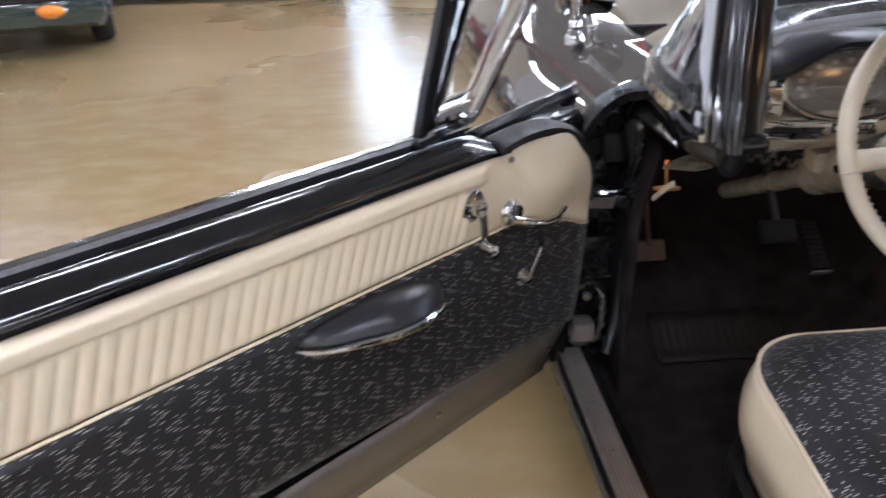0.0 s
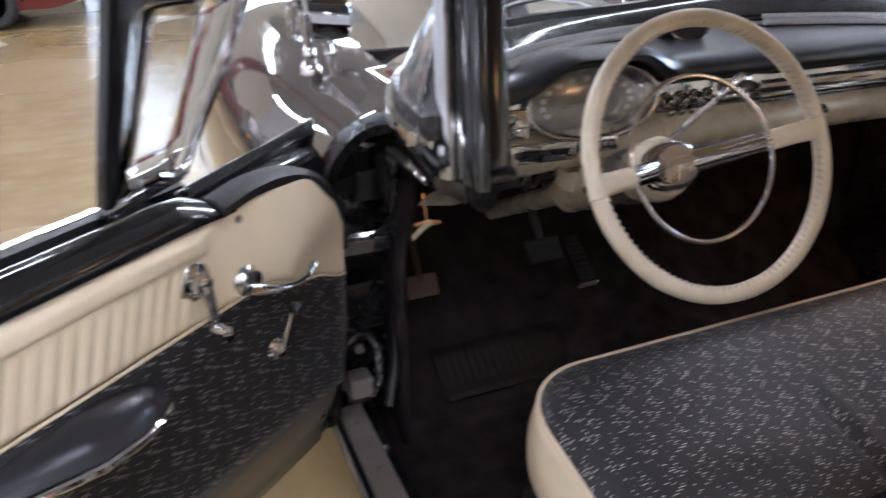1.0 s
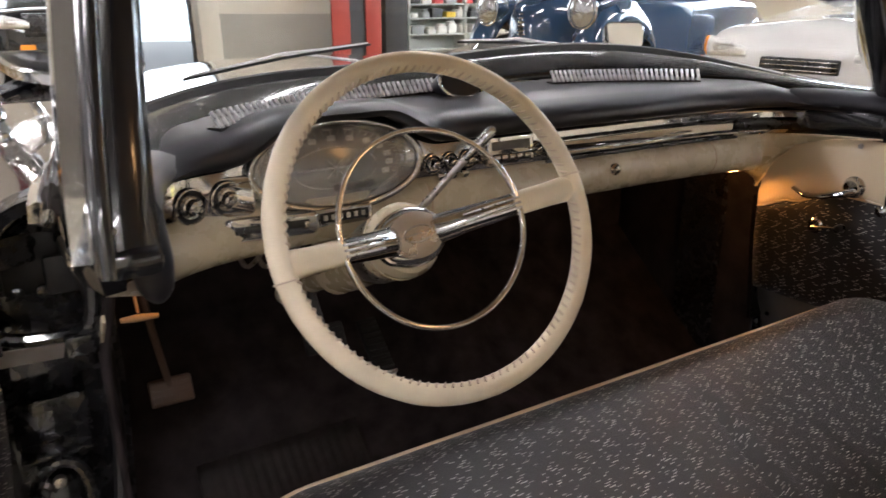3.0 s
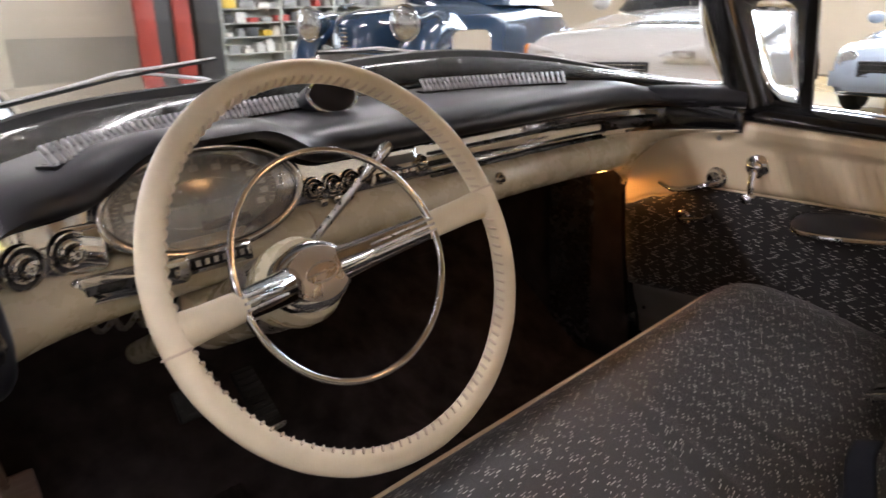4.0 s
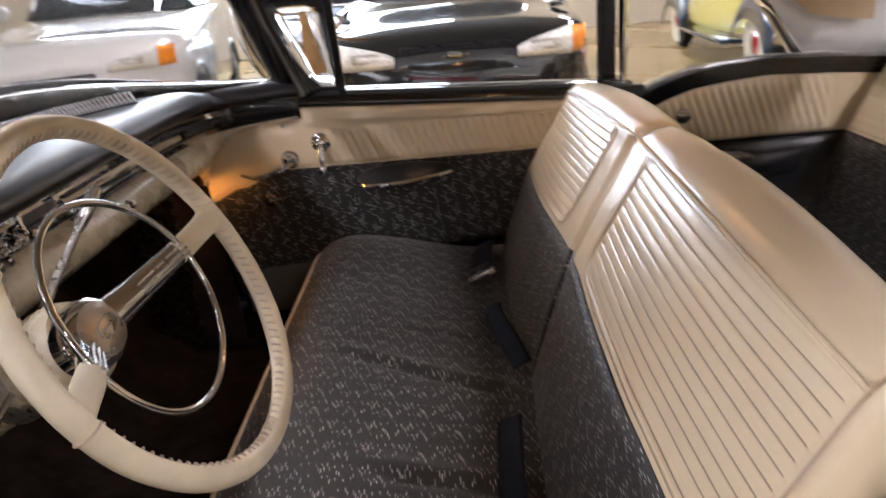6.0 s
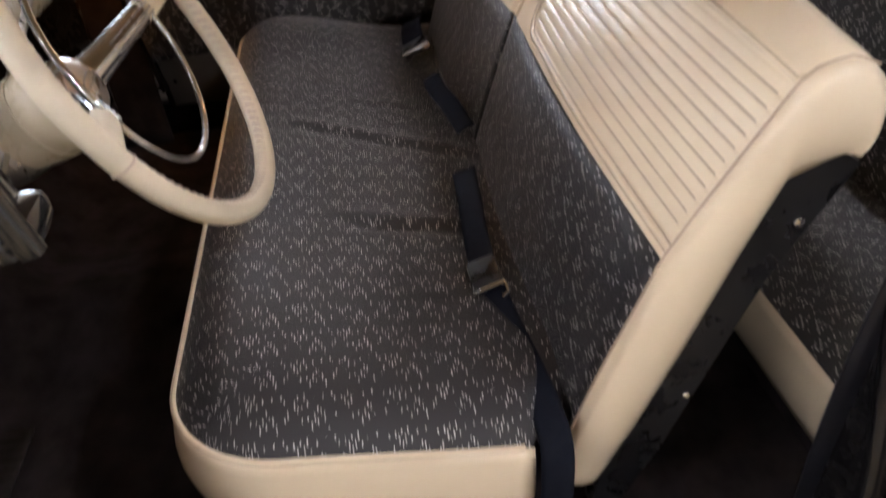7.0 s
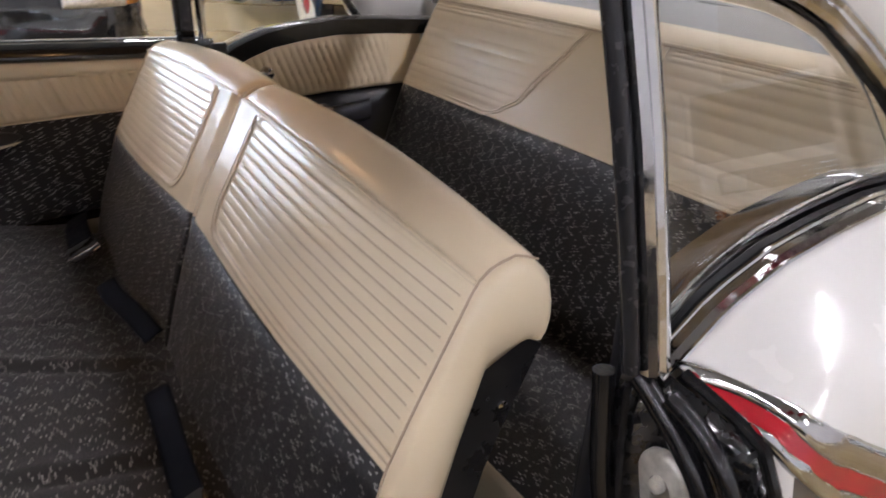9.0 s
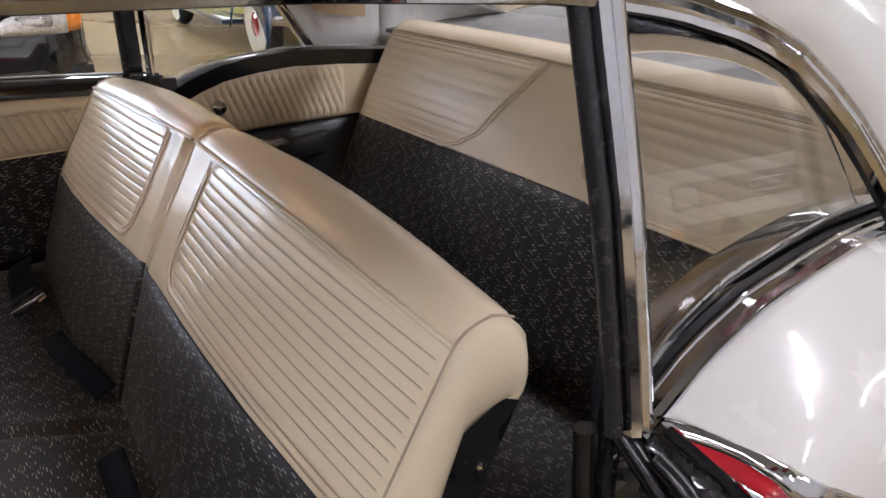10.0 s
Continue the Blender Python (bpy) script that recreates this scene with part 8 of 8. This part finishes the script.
modern_car("dark grey saloon with amber lamps parked behind", (1.6, -5.0), 95, BLACK_CAR, hood=0.84, nose=0.68, lamp_z=0.64)


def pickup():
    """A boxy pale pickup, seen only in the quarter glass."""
    root = thing("pickup_truck", "boxy white pickup truck, scaled down, with square headlights and amber markers", "truck")
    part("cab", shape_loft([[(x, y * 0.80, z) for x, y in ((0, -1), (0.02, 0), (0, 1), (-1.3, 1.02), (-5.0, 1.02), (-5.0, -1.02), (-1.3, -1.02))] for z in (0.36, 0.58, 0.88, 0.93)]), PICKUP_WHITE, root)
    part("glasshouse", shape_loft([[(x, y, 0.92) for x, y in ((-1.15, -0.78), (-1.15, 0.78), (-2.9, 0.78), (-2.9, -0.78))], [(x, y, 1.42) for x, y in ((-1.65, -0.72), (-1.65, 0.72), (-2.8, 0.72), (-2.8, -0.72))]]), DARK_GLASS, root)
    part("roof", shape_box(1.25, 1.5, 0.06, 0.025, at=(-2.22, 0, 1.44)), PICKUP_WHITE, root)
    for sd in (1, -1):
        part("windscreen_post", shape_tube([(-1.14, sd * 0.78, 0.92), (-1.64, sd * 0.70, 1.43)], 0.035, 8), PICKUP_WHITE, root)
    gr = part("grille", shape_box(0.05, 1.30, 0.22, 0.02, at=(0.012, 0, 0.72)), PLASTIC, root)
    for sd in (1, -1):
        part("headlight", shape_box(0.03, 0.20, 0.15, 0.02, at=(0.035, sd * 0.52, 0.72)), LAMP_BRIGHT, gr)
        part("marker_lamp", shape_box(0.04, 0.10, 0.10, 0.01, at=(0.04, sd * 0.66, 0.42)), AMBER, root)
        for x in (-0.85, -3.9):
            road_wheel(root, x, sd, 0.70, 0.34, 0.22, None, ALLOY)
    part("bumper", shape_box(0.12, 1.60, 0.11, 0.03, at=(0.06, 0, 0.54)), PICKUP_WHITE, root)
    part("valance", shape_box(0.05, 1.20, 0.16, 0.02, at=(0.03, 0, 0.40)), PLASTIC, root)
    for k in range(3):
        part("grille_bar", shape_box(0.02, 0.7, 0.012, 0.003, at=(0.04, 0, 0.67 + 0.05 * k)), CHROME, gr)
    # pose and scale fit the camera's view of it in the quarter glass
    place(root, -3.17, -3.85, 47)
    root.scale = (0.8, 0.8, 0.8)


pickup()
single("column_tan", shape_box(0.2, 0.2, TOP, 0.01, at=(6.3, 1.99, TOP / 2)), plain("tan_wood", (0.42, 0.24, 0.10), 0.5, vary=0.2), "tan wooden post", "column", "structure")
# unseen maroon beam under the ceiling and wall post, added to reflect in the fender
frame_ob = tagged(thing("reflection_beam", "dark red box beam and post, added to reflect in the fender", "roof frame"), kind="structure")
for nm, sx, sy, sz, at in (("beam_flange", 0.70, Y1 - Y0, 0.03, (-4.6, (Y0 + Y1) / 2, 4.90)), ("beam_web", 0.60, Y1 - Y0, 0.48, (-4.6, (Y0 + Y1) / 2, 5.157)), ("post_flange", 0.70, 0.03, 4.88, (-4.6, Y1 - 0.42, 2.44)), ("post_web", 0.60, 0.40, 4.88, (-4.6, Y1 - 0.203, 2.44))):
    part(nm, shape_box(sx, sy, sz, 0.004, at=at), MAROON, frame_ob)
